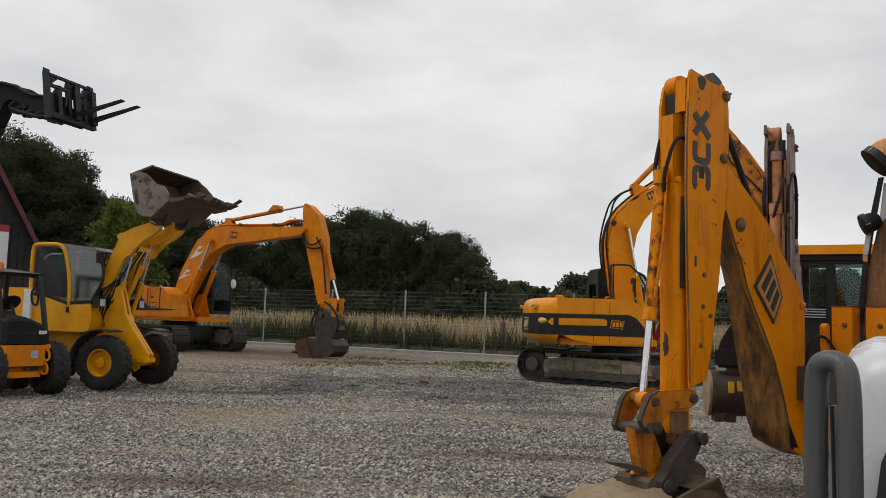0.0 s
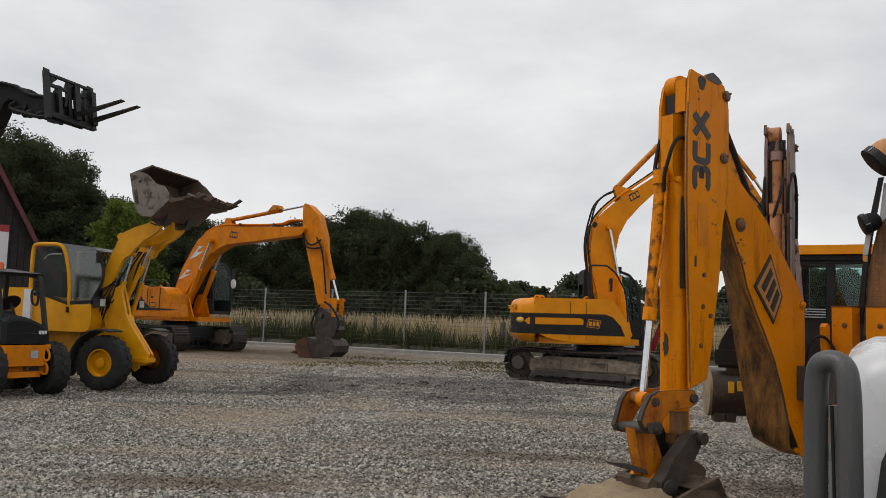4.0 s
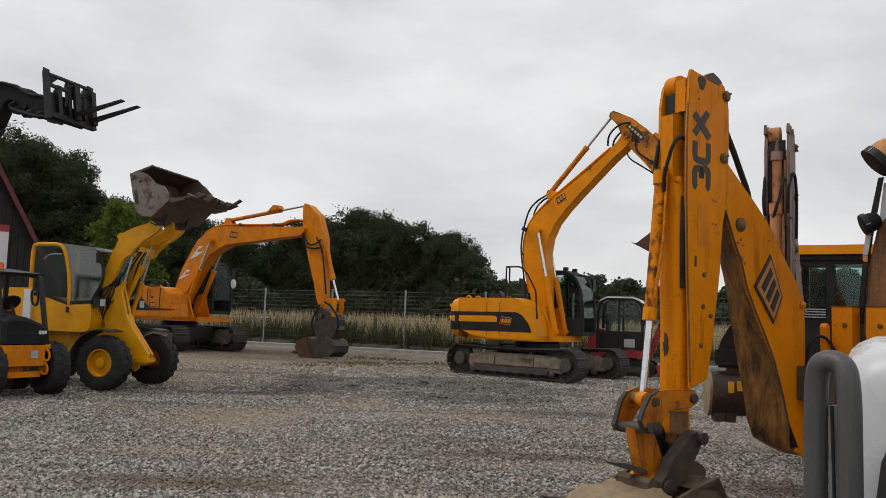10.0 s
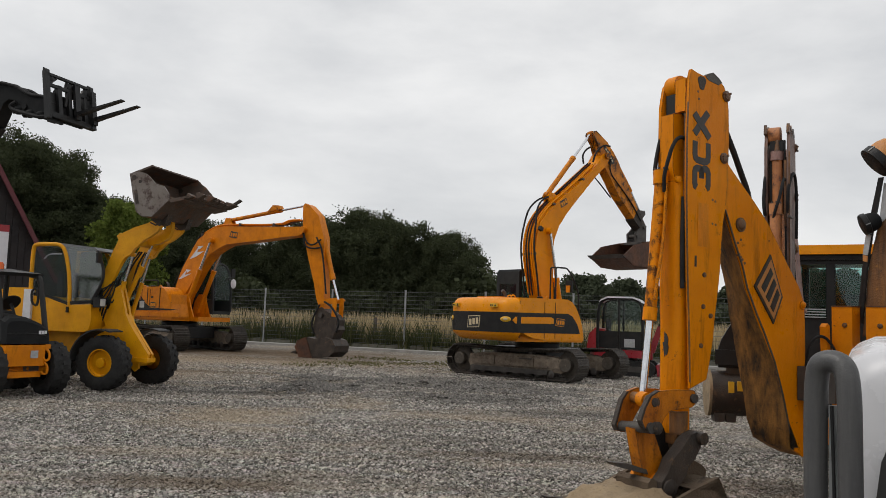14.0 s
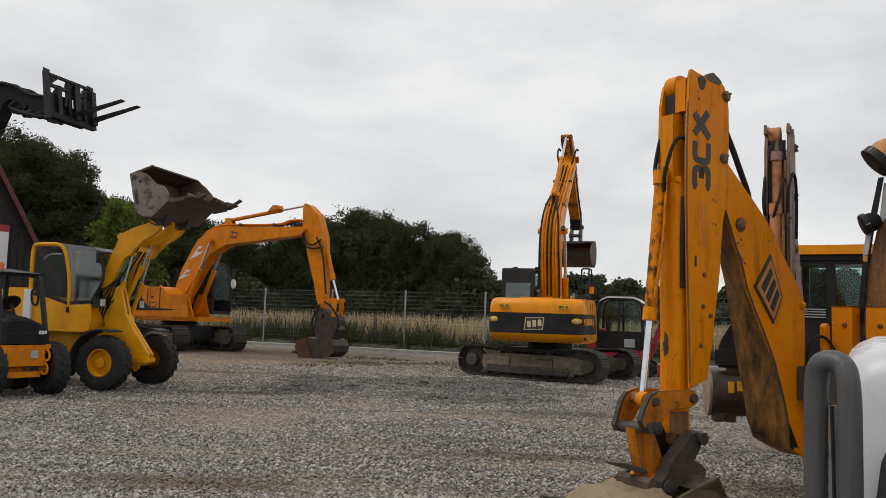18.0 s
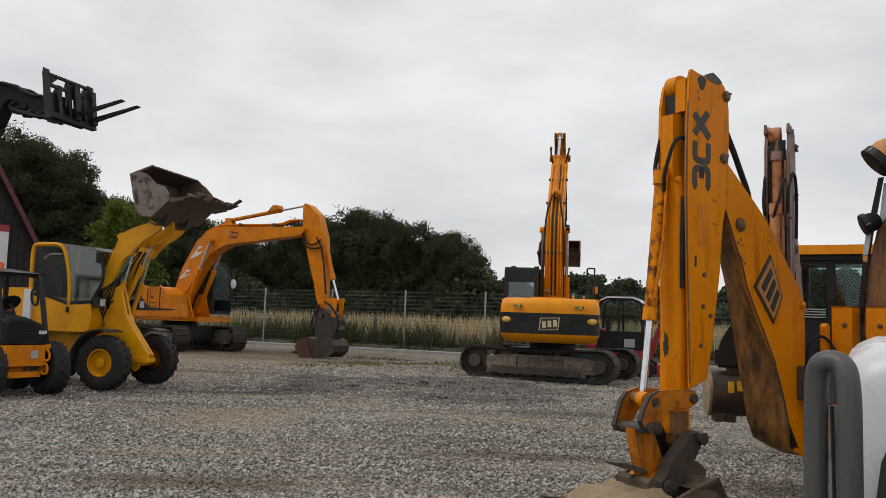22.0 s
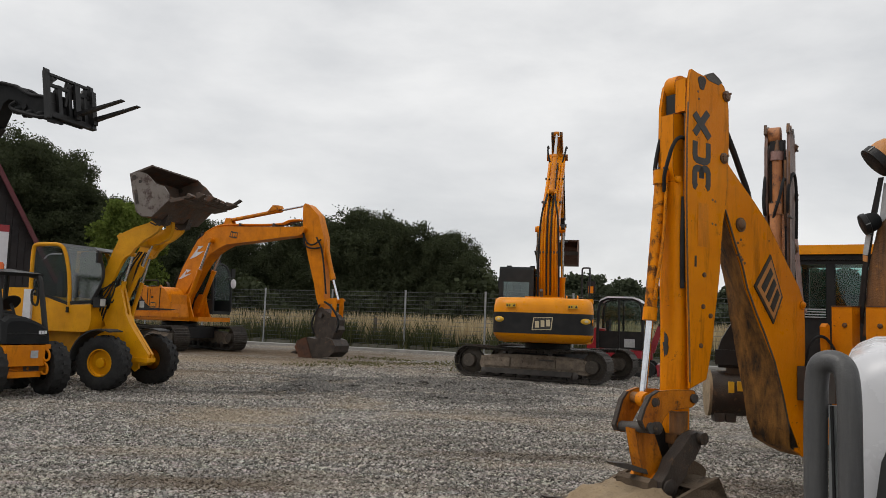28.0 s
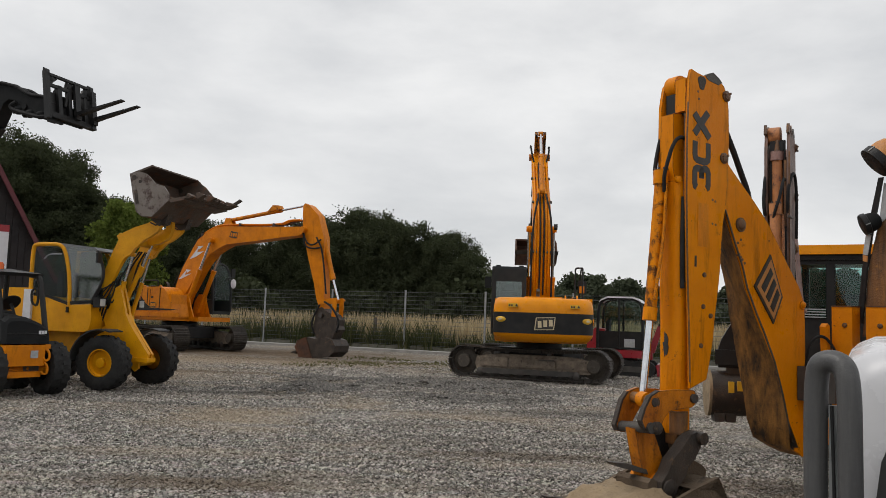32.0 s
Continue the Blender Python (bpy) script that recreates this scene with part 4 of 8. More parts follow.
def cab(parent, x0, x1, y0, y1, z0, z1, shell, name="cab", roof=None, lean=0.25):
    """An excavator cab: posts, roof, sills, door line, panes, seat and lever stands inside."""
    prof = [(x0, z0), (x1 - 0.06, z0), (x1, z0 + 0.55), (x1 - lean * 0.32, z1 - 0.58), (x1 - lean * 0.72, z1 - 0.30), (x1 - lean * 1.25, z1 - 0.12), (x1 - lean * 2.4, z1 - 0.02), (x1 - lean * 3.4, z1), (x0 + 0.06, z1), (x0, z1 - 0.06)]
    body = part(name, box(x0 + 0.02, x1 - 0.02, y0 + 0.03, y1 - 0.03, z0, z0 + 0.12), shell, parent, "black-framed glazed operator's cab")
    w = 0.06
    for y in (y0, y1 - w):
        inner = []
        cx, cz = sum(p[0] for p in prof) / len(prof), sum(p[1] for p in prof) / len(prof)
        inner = [(cx + (x - cx) * 0.88, cz + (z - cz) * 0.92) for x, z in prof]
        bm = bmesh.new()
        rows = [[bm.verts.new((x, yy, z)) for x, z in q] for yy, q in ((y, prof), (y, inner), (y + w, inner), (y + w, prof))]
        k = len(prof)
        for a, b in zip(rows, rows[1:] + rows[:1]):
            for i in range(k):
                j = (i + 1) % k
                bm.faces.new((a[i], a[j], b[j], b[i]))
        part("side_frame", bm, shell, body)
        yy = y + w / 2
        part("door_post", box((x0 + x1) / 2 - 0.12, (x0 + x1) / 2 - 0.05, yy - 0.03, yy + 0.03, z0 + 0.1, z1 - 0.08), shell, body)
        part("lower_panel", prism([(x0 + 0.05, z0 + 0.08), (x1, z0 + 0.08), (x1 - 0.02, z0 + 0.52), (x0 + 0.05, z0 + 0.52)], yy - 0.012, yy + 0.012), shell, body)
        pane = part("side_pane", prism([(x0 + 0.08, z0 + 0.52), (x1 - 0.04, z0 + 0.52), (x1 - lean * 0.32 - 0.05, z1 - 0.58), (x1 - lean * 0.8 - 0.03, z1 - 0.30), (x1 - lean * 1.5, z1 - 0.14), (x1 - lean * 2.4, z1 - 0.1), (x0 + 0.08, z1 - 0.1)], yy - 0.004, yy + 0.004), DARK_GLASS, body)
        pane.visible_shadow = False
    bm = prism([(x0 + 0.04, z1 - 0.07), (x1 - lean * 2.1, z1 - 0.07), (x1 - lean * 2.4, z1 + 0.02), (x0 + 0.06, z1 + 0.02)], y0 + 0.01, y1 - 0.01)
    part("roof", bm, roof or shell, body, bevel=0.02)
    pane = part("windscreen", plate([(x1 - 0.01, y0 + w, z0 + 0.55), (x1 - 0.01, y1 - w, z0 + 0.55), (x1 - lean * 0.34, y1 - w, z1 - 0.58), (x1 - lean * 0.34, y0 + w, z1 - 0.58)], (1, 0, 0.2), 0.008), DARK_GLASS, body)
    pane.visible_shadow = False
    pane = part("upper_windscreen", plate([(x1 - lean * 0.36, y0 + w, z1 - 0.57), (x1 - lean * 0.36, y1 - w, z1 - 0.57), (x1 - lean * 1.3, y1 - w, z1 - 0.14), (x1 - lean * 1.3, y0 + w, z1 - 0.14)], (1, 0, 0.6), 0.008), DARK_GLASS, body)
    pane.visible_shadow = False
    for y in (y0, y1 - w):
        part("front_post", tube([(x1 - 0.01, y + w / 2, z0 + 0.1), (x1 - 0.01, y + w / 2, z0 + 0.6), (x1 - lean * 0.34, y + w / 2, z1 - 0.58), (x1 - lean * 1.25, y + w / 2, z1 - 0.13), (x1 - lean * 2.4, y + w / 2, z1 - 0.04)], 0.04, 8, smooth=2), shell, body)
    pane = part("rear_pane", box(x0 + 0.01, x0 + 0.018, y0 + 0.12, y1 - 0.12, z0 + 0.85, z1 - 0.42), REAR_GLASS, body)
    pane.visible_shadow = False
    bm = box(x0, x0 + 0.03, y0 + w, y0 + 0.13, z0, z1 - 0.05)
    box(x0, x0 + 0.03, y1 - 0.13, y1 - w, z0, z1 - 0.05, bm)
    box(x0, x0 + 0.03, y0 + 0.13, y1 - 0.13, z0, z0 + 0.85, bm)
    box(x0, x0 + 0.03, y0 + 0.13, y1 - 0.13, z1 - 0.42, z1 - 0.05, bm)
    part("rear_wall", bm, shell, body)
    ym = (y0 + y1) / 2
    xm = x0 + 0.35
    part("seat", box(xm, xm + 0.5, ym - 0.25, ym + 0.25, z0 + 0.45, z0 + 0.58), SEAT, body, bevel=0.04)
    part("backrest", prism([(xm - 0.02, z0 + 0.55), (xm + 0.12, z0 + 0.55), (xm - 0.02, z0 + 1.25), (xm - 0.12, z0 + 1.22)], ym - 0.24, ym + 0.24), SEAT, body, bevel=0.04)
    part("headrest", box(xm - 0.12, xm - 0.03, ym - 0.13, ym + 0.13, z0 + 1.27, z0 + 1.45), SEAT, body, bevel=0.03)
    for s in (-1, 1):
        part("lever_stand", box(xm + 0.1, xm + 0.45, ym + s * 0.3 - 0.05, ym + s * 0.3 + 0.05, z0 + 0.5, z0 + 0.75), MATT_BLACK, body, bevel=0.02)
    return body


BOOM_PROFILE = [(-0.16, -0.10), (-0.20, 0.12), (0.10, 0.42), (0.75, 1.00), (1.25, 1.35), (1.73, 1.54), (2.23, 1.60), (2.62, 1.48), (3.07, 1.30), (3.50, 1.07), (4.43, 0.58), (5.01, 0.32), (5.40, 0.20), (5.66, 0.16),
                (5.80, 0.06), (5.78, -0.10), (5.62, -0.15), (5.32, -0.08), (4.92, 0.10), (4.27, 0.33), (3.61, 0.56), (3.05, 0.74), (2.53, 0.86), (2.06, 0.85), (1.57, 0.70), (1.14, 0.44), (0.45, 0.06), (0.10, -0.14)]
STICK_PROFILE = [(-0.62, 0.30), (-0.24, 0.43), (0.20, 0.47), (0.50, 0.46), (1.20, 0.33), (2.92, 0.12), (3.05, 0.0), (2.95, -0.14), (1.30, -0.30), (0.78, -0.25), (0.15, -0.22), (-0.22, -0.10)]
EAR_PROFILE = [(-0.86, 0.04), (-0.90, 0.14), (-0.86, 0.24), (-0.62, 0.32), (-0.24, 0.44), (0.0, 0.40), (0.0, -0.10), (-0.24, -0.09), (-0.49, 0.02), (-0.77, 0.02)]
BOOM_FOOT, BOOM_REACH, STICK_REACH = Vector((0.24, 0, 1.92)), 5.7, 2.95


def upper_body(ob, paint_mat, stripe=True, extras=True, cab_at=(-0.42, 1.27, 1.24, 3.18)):
    """The slewing house: deck, engine covers, counterweight, cab, rails, lamps and marks."""
    deck = part("slewing_house", slab([(-1.85, -1.0), (-1.2, -1.26), (0.58, -1.26), (0.58, -0.5), (1.0, -0.45), (1.0, 0.4), (0.9, 1.28), (-1.2, 1.28), (-1.85, 1.0)], 1.06, 1.22), paint_mat, ob, "yellow slewing house with black side band", 0.015)
    side = [(-0.9, 1.1), (-1.5, 1.17), (-1.8, 1.27), (-2.02, 1.40), (-2.02, 2.27), (-0.12, 2.29), (0.08, 2.22), (0.25, 2.06), (0.42, 1.78), (0.52, 1.50), (0.58, 1.22), (0.58, 1.1)]
    part("side_cover", prism(side, -1.3, -0.5), paint_mat, deck, bevel=0.07)
    part("left_cover", prism([(-0.9, 1.1), (-1.5, 1.17), (-1.8, 1.27), (-2.02, 1.40), (-2.02, 2.22), (-0.5, 2.22), (-0.5, 1.1)], 0.5, 1.3), paint_mat, deck, bevel=0.035)
    part("engine_hood", prism([(-2.02, 1.2), (-2.02, 2.3), (-0.75, 2.3), (-0.6, 1.9), (-0.6, 1.2)], -0.5, 0.5), paint_mat, deck, bevel=0.03)

    def tail(grow, z0, z1, mat, name, label="", bevel=0.0):
        w, x = 1.33 + grow, -2.55 - grow
        plan = [(-1.99, -w), (-2.04, -w)]
        for k in range(1, 8):
            a = radians(90 * k / 8)
            plan.append((-2.04 + (x + 0.08 + 2.04) * math.sin(a), -w + 0.50 * (1 - math.cos(a))))
        plan += [(x + 0.05, -0.72), (x + 0.01, -0.40), (x, -0.15)]
        plan += [(px, -py) for px, py in reversed(plan)]
        if not bevel:
            return part(name, slab(plan, z0, z1), mat, deck, label)
        rings = []
        for z, inset in ((z0, 0.26), (z0 + 0.05, 0.15), (z0 + 0.12, 0.07), (z0 + 0.18, 0.02), (z0 + 0.23, 0.0), (z1 - 0.34, 0.0), (z1 - 0.2, 0.015), (z1 - 0.1, 0.05), (z1 - 0.03, 0.11), (z1, 0.2)):
            rings.append([(min(px + inset, -1.99), py * (1 - inset * 0.55), z) for px, py in plan])
        return part(name, loops(rings), mat, deck, label, 0.0, 50)

    tail(0.0, 1.08, 2.26, paint_mat, "counterweight", "rounded yellow counterweight", 0.13)
    if stripe:
        tail(0.006, 1.31, 1.86, BLACK, "tail_band", "black band round the counterweight")
        part("side_band", prism([(-2.0, 1.31), (-2.0, 1.86), (-0.10, 1.88), (0.10, 1.80), (0.30, 1.58), (0.42, 1.31)], -1.308, -1.29), BLACK, deck, "black side band")
        part("band_inlay", prism([(-2.18, 1.56), (-2.28, 1.64), (-2.18, 1.74), (-0.80, 1.76), (-0.70, 1.72), (-0.70, 1.58)], -1.325, -1.30), paint_mat, deck)
    for x in (-2.01, -1.05, -0.62):
        part("panel_gap", box(x - 0.005, x + 0.005, -1.312, -1.28, 1.16, 2.18), BLACK, deck)
    for y in (-1.14, 1.14):
        m = pose(-2.385, y * 1.0, 1.67, 0, 0, 34 if y < 0 else -34)
        bm = turned([(0.10, -0.03), (0.10, 0.0), (0.07, 0.02), (0.01, 0.03)], (0, 0, 0), (-1, 0, 0), 20)
        bm.transform(m @ Matrix.Diagonal((1, 1.5, 0.76, 1)))
        part("tail_lamp", bm, LABEL, deck, "pale yellow tail lamp pod")
        bm = turned([(0.06, 0.0), (0.045, 0.03), (0.01, 0.036)], (0, 0, 0), (-1, 0, 0), 16)
        bm.transform(m @ Matrix.Diagonal((1, 1.3, 0.7, 1)))
        part("tail_lens", bm, CREAM, deck)
    for y in (-0.80, 0.82):
        bm = box(-2.550, -2.49, y - 0.13, y + 0.13, 1.99, 2.09)
        lab = part("warning_label", bm, LABEL, deck)
        bm = slab([(0.05, 0), (0.13, 0), (0.09, 0.07)], 0, 0.004)
        for k in (-0.11, -0.05):
            slab([(k, 0.0), (k + 0.04, 0.0), (k + 0.04, 0.05), (k, 0.05)], 0, 0.004, bm)
        bm.transform(Matrix.Translation((-2.551, y, 2.01)) @ Matrix(((0, 0, -1, 0), (-1, 0, 0, 0), (0, 1, 0, 0), (0, 0, 0, 1))))
        part("label_marks", bm, DECAL, lab)
    diamond_logo(deck, Matrix.Translation((-2.558, -0.02, 1.58)) @ Matrix(((0, 0, -1, 0), (-1, 0, 0, 0), (0, 1, 0, 0), (0, 0, 0, 1))) @ pose(0, 0, 0, 0, 0, 8), 0.54, CREAM, True)
    diamond_logo(deck, Matrix.Translation((-0.42, -1.31, 1.62)) @ pose(0, 0, 0, 90, 0, 0), 0.36, YELLOW, True)
    cab(deck, cab_at[0], cab_at[1], 0.42, 1.42, cab_at[2], cab_at[3], CAB_GREY)
    # rails, mirrors and small things on the deck
    if extras:
        for pts in ([(-0.5, -1.18, 2.24), (-0.5, -1.18, 3.2), (-0.05, -1.18, 3.2), (0.18, -1.18, 3.0), (0.46, -1.18, 2.5), (0.52, -1.18, 1.70)], [(-0.5, -1.17, 3.2), (-0.5, -0.97, 3.2), (-0.5, -0.97, 2.24)]):
            part("hand_rail", tube(bent(pts, 0.07), 0.024, 8, smooth=0), BLACK, deck, "black tubular hand rail")
    if extras:
        part("mirror", box(0.0, 0.06, -1.34, -1.1, 2.5, 2.85), BLACK, deck, "black side mirror", 0.03)
    part("left_mirror", box(cab_at[1] - 0.17, cab_at[1] - 0.10, 1.45, 1.65, cab_at[3] - 0.56, cab_at[3] - 0.21), BLACK, deck, "black side mirror", 0.03)
    part("mirror_arm", rod((cab_at[1] - 0.17, 1.39, cab_at[3] - 0.40), (cab_at[1] - 0.135, 1.50, cab_at[3] - 0.36), 0.018, 8), BLACK, deck)
    part("exhaust", tube([(-1.25, 0.12, 2.2), (-1.25, 0.12, 2.42), (-1.38, 0.12, 2.5)], 0.05, 10), STEEL, deck, "short exhaust pipe")
    part("fuel_cap", turned([(0.08, 0), (0.09, 0.05), (0.05, 0.07)], (-0.9, -0.95, 2.28), (0, 0, 1), 16), BLACK, deck)
    for x, y in ((-1.9, -0.9), (-1.75, -0.6), (-0.55, -0.9)):
        bm = tube([(x - 0.08, y, 2.26), (x - 0.06, y, 2.34), (x + 0.06, y, 2.34), (x + 0.08, y, 2.26)], 0.02, 8, smooth=1)
        part("lifting_eye", bm, paint_mat, deck)
    for y in (0.55, 1.25):
        part("work_lamp", box(cab_at[1] - 0.70, cab_at[1] - 0.58, y - 0.07, y + 0.07, cab_at[3] + 0.01, cab_at[3] + 0.12), BLACK, deck, "black roof work lamp", 0.015)
    if extras:
        part("mirror_back", box(-0.03, 0.0, -1.28, -1.14, 2.5, 2.7), YELLOW_WORN, deck, "orange-yellow mirror back", 0.012)
    for y in (-0.42, 0.42):
        part("boom_bracket", prism([(-0.25, 1.2), (0.75, 1.2), (0.55, 1.65), (0.42, 2.06), (0.1, 2.08), (-0.1, 1.8)], y - 0.03, y + 0.03), paint_mat, deck, bevel=0.01)
    return deck


def boom_part(ob, mat):
    b = part("boom", prism(BOOM_PROFILE, -0.26, 0.26), mat, ob, "long bent yellow boom", 0.03)
    part("ram_pin", rod((2.12, -0.40, 1.22), (2.12, 0.40, 1.22), 0.10, 18), mat, b)
    part("foot_pin", rod((0, -0.40, 0), (0, 0.40, 0), 0.09, 16), STEEL, b)
    for y in (-0.2, -0.11, 0.0, 0.11, 0.2):
        part("steel_pipe", tube([(0.3, y, 0.66), (1.2, y, 1.40), (1.75, y, 1.62), (2.3, y, 1.67), (3.10, y, 1.38), (3.60, y, 1.10), (5.2, y, 0.32)], 0.028, 8), mat, b)
    for y in (-0.055, 0.055):
        part("hose", tube([(0.2, y, 0.70), (1.2, y, 1.44), (1.75, y, 1.67), (2.3, y, 1.72), (3.10, y, 1.44), (3.60, y, 1.15), (5.2, y, 0.38)], 0.022, 8), HOSE, b)
    for y in (-0.30, 0.30):
        part("hose", tube([(-0.1, y, 0.5), (0.7, y, 1.02), (1.3, y * 0.95, 1.47), (1.75, y * 0.9, 1.66), (2.2, y * 0.8, 1.78), (2.55, y * 0.6, 1.86), (2.9, y * 0.4, 1.76), (3.15, y * 0.4, 1.56)], 0.028, 8), HOSE, b)
    part("hose", tube([(5.2, -0.2, 0.42), (5.5, -0.28, 0.52), (5.9, -0.3, 0.35), (6.05, -0.3, 0.05)], 0.03, 8), HOSE, b)
    part("hose", tube([(5.2, 0.2, 0.42), (5.5, 0.28, 0.55), (5.95, 0.3, 0.35), (6.1, 0.3, 0.0)], 0.03, 8), HOSE, b)
    for x, z in ((1.25, 1.34), (3.0, 1.33), (4.4, 0.58)):
        part("pipe_clamp", box(x - 0.03, x + 0.03, -0.3, 0.3, z, z + 0.06), STEEL, b)
    for y in (-0.1, 0.1):
        part("ram_lug", prism([(2.95, 1.33), (3.42, 1.10), (3.34, 1.54), (3.18, 1.60)], y - 0.03, y + 0.03), mat, b, bevel=0.01)
    part("boom_lamp", box(1.9, 2.02, -0.44, -0.34, 1.55, 1.68), BLACK, b, "black boom work lamp", 0.015)
    diamond_logo(b, Matrix.Translation((3.26, -0.262, 1.02)) @ pose(0, 0, 0, 90, 0, 0) @ pose(0, 0, 0, 0, 0, -28), 0.36, YELLOW, True)
    return b


def stick_part(ob, mat, link_mat=None):
    d = part("stick", prism(STICK_PROFILE, -0.17, 0.17), mat, ob, "tapered yellow dipper stick", 0.025)
    part("pivot_pin", rod((0, -0.34, 0), (0, 0.34, 0), 0.11, 18), mat, d)
    for y in (-0.135, 0.135):
        part("pivot_ear", prism(EAR_PROFILE, y - 0.04, y + 0.04), mat, d, bevel=0.01)
        # Dark strips on the ears' back edges paint in the shade that falls there.
        rim = [EAR_PROFILE[i] for i in (7, 8, 9, 0, 1, 2, 3)]
        part("ear_rim", prism(rim + [(x + 0.02, z + 0.02) if z < 0.2 else (x + 0.02, z - 0.02) for x, z in rim[::-1]], y - 0.044, y + 0.044), STEEL, d, "dark strip for the shaded ear edge")
    part("model_plate", box(-0.24, 0.44, -0.184, -0.17, 0.14, 0.27), DECAL, d, "black model plate")
    bm = bmesh.new()
    for k in range(5):
        box(-0.18 + k * 0.115, -0.105 + k * 0.115, -0.188, -0.183, 0.175, 0.235, bm)
    part("plate_bars", bm, CREAM, d)
    part("bucket_ram", rod((0.5, 0, 0.50), (1.75, 0, 0.46), 0.075, 14), mat, d)
    part("bucket_ram_rod", rod((1.75, 0, 0.46), (2.55, 0, 0.38), 0.045, 12), CHROME, d, "chromed piston rod")
    part("hose", tube([(0.2, -0.2, 0.15), (0.5, -0.22, -0.2), (1.0, -0.2, -0.1), (1.9, -0.19, 0.05), (2.7, -0.19, 0.02)], 0.022, 8), HOSE, d)
    part("hose", tube([(-0.1, 0.2, -0.25), (0.3, 0.22, -0.5), (0.7, 0.2, -0.42), (1.4, 0.2, -0.30)], 0.022, 8), HOSE, d)
    if not link_mat:
        part("oily_foot", prism([(2.30, 0.205), (2.94, 0.135), (3.07, 0.0), (2.96, -0.155), (2.42, -0.225), (2.36, -0.02)], -0.178, 0.178), IRON, d, "oily blackened stick foot", 0.02)
        part("oily_patch", prism([(-0.18, 0.24), (0.05, 0.33), (0.30, 0.30), (0.42, 0.05), (0.20, -0.05), (0.02, 0.02)], -0.176, -0.168), IRON, d, "oily patch round the joint")
    for y in (-0.14, 0.14):
        part("tipping_link", prism([(2.45, 0.30), (2.60, 0.46), (2.70, 0.40), (2.72, -0.02), (2.62, -0.04)], y - 0.02, y + 0.02), link_mat or STEEL, d)
    return d


def bucket_part(ob, mat, w=0.70):
    """A wide ditching bucket on a quick coupler; its origin is the stick's end pin, its x and z stay level."""
    side = [(-0.22, -0.52), (0.10, -0.72), (0.16, -1.02), (0.0, -1.32), (-0.32, -1.46), (-1.15, -1.42), (-1.70, -1.12), (-1.15, -0.72)]
    k = part("bucket", prism([(-0.22, -0.52), (0.10, -0.72), (0.16, -1.02), (0.0, -1.32), (-0.32, -1.46), (-1.15, -1.42), (-1.70, -1.12), (-1.68, -1.09), (-1.15, -1.38), (-0.32, -1.41), (-0.03, -1.29), (0.11, -1.02), (0.06, -0.75), (-0.22, -0.57)], -w, w), mat, ob, "wide red-brown steel ditching bucket")
    for y in (-w, w - 0.03):
        part("side_cheek", prism(side, y, y + 0.03), mat, k)
    part("cutting_edge", prism([(-1.82, -1.06), (-1.62, -1.17), (-1.58, -1.13)], -w - 0.02, w + 0.02), STEEL, k)
    for y in (-0.16, 0.16):
        part("coupler_ear", prism([(-0.42, -0.60), (0.12, -0.66), (0.14, 0.05), (0.0, 0.12), (-0.14, 0.0), (-0.45, -0.25)], y - 0.03, y + 0.03), STEEL, k, bevel=0.01)
    part("coupler_pin", rod((0, -0.24, 0), (0, 0.24, 0), 0.07, 14), STEEL, k)
    part("coupler_pin", rod((-0.34, -0.22, -0.34), (-0.34, 0.22, -0.34), 0.06, 14), STEEL, k)
    part("coupler_plate", box(-0.45, 0.12, -0.3, 0.3, -0.62, -0.54), STEEL, k)
    return k


excavator = thing("crawler_excavator", 4.89, 22.4, -37, "yellow crawler excavator with a black side band and raised arm", "excavator")
ex_shoes = undercarriage(excavator)
ex_house = upper_body(excavator, YELLOW)
ex_boom = boom_part(excavator, YELLOW_DIGGER)
ex_stick = stick_part(excavator, GRIMY_STICK)
ex_bucket = bucket_part(excavator, RED_BUCKET)


def two_piece_ram(ob, name, r, barrel, rod_length, y, mat):
    """A ram in two pieces that slide in one another: each lies along its own x."""
    bm = rod((0, y, 0), (barrel, y, 0), r, 16)
    rod((barrel - 0.12, y, 0), (barrel, y, 0), r * 1.15, 16, bm=bm)
    rod((0, y - r, 0), (0, y + r, 0), r * 1.1, 14, bm=bm)
    a = part(name, bm, mat, ob)
    bm = rod((-rod_length, y, 0), (0, y, 0), r * 0.55, 14)
    b = part(name + "_rod", bm, CHROME, ob, "chromed piston rod")
    part("rod_eye", rod((0, y - r, 0), (0, y + r, 0), r, 14), mat, b)
    return a, b


stick_ram = two_piece_ram(excavator, "stick_ram", 0.078, 1.75, 1.5, 0.0, GRIMY_RAM)
boom_rams = [two_piece_ram(excavator, "boom_ram", 0.085, 1.65, 1.5, y, YELLOW_DIGGER) for y in (-0.36, 0.36)]

# ---------------------------------------------------------------- backhoe loaders
# local x runs from the dipper towards the tractor, y away from the camera, z up; the near side plate lies at y = 0


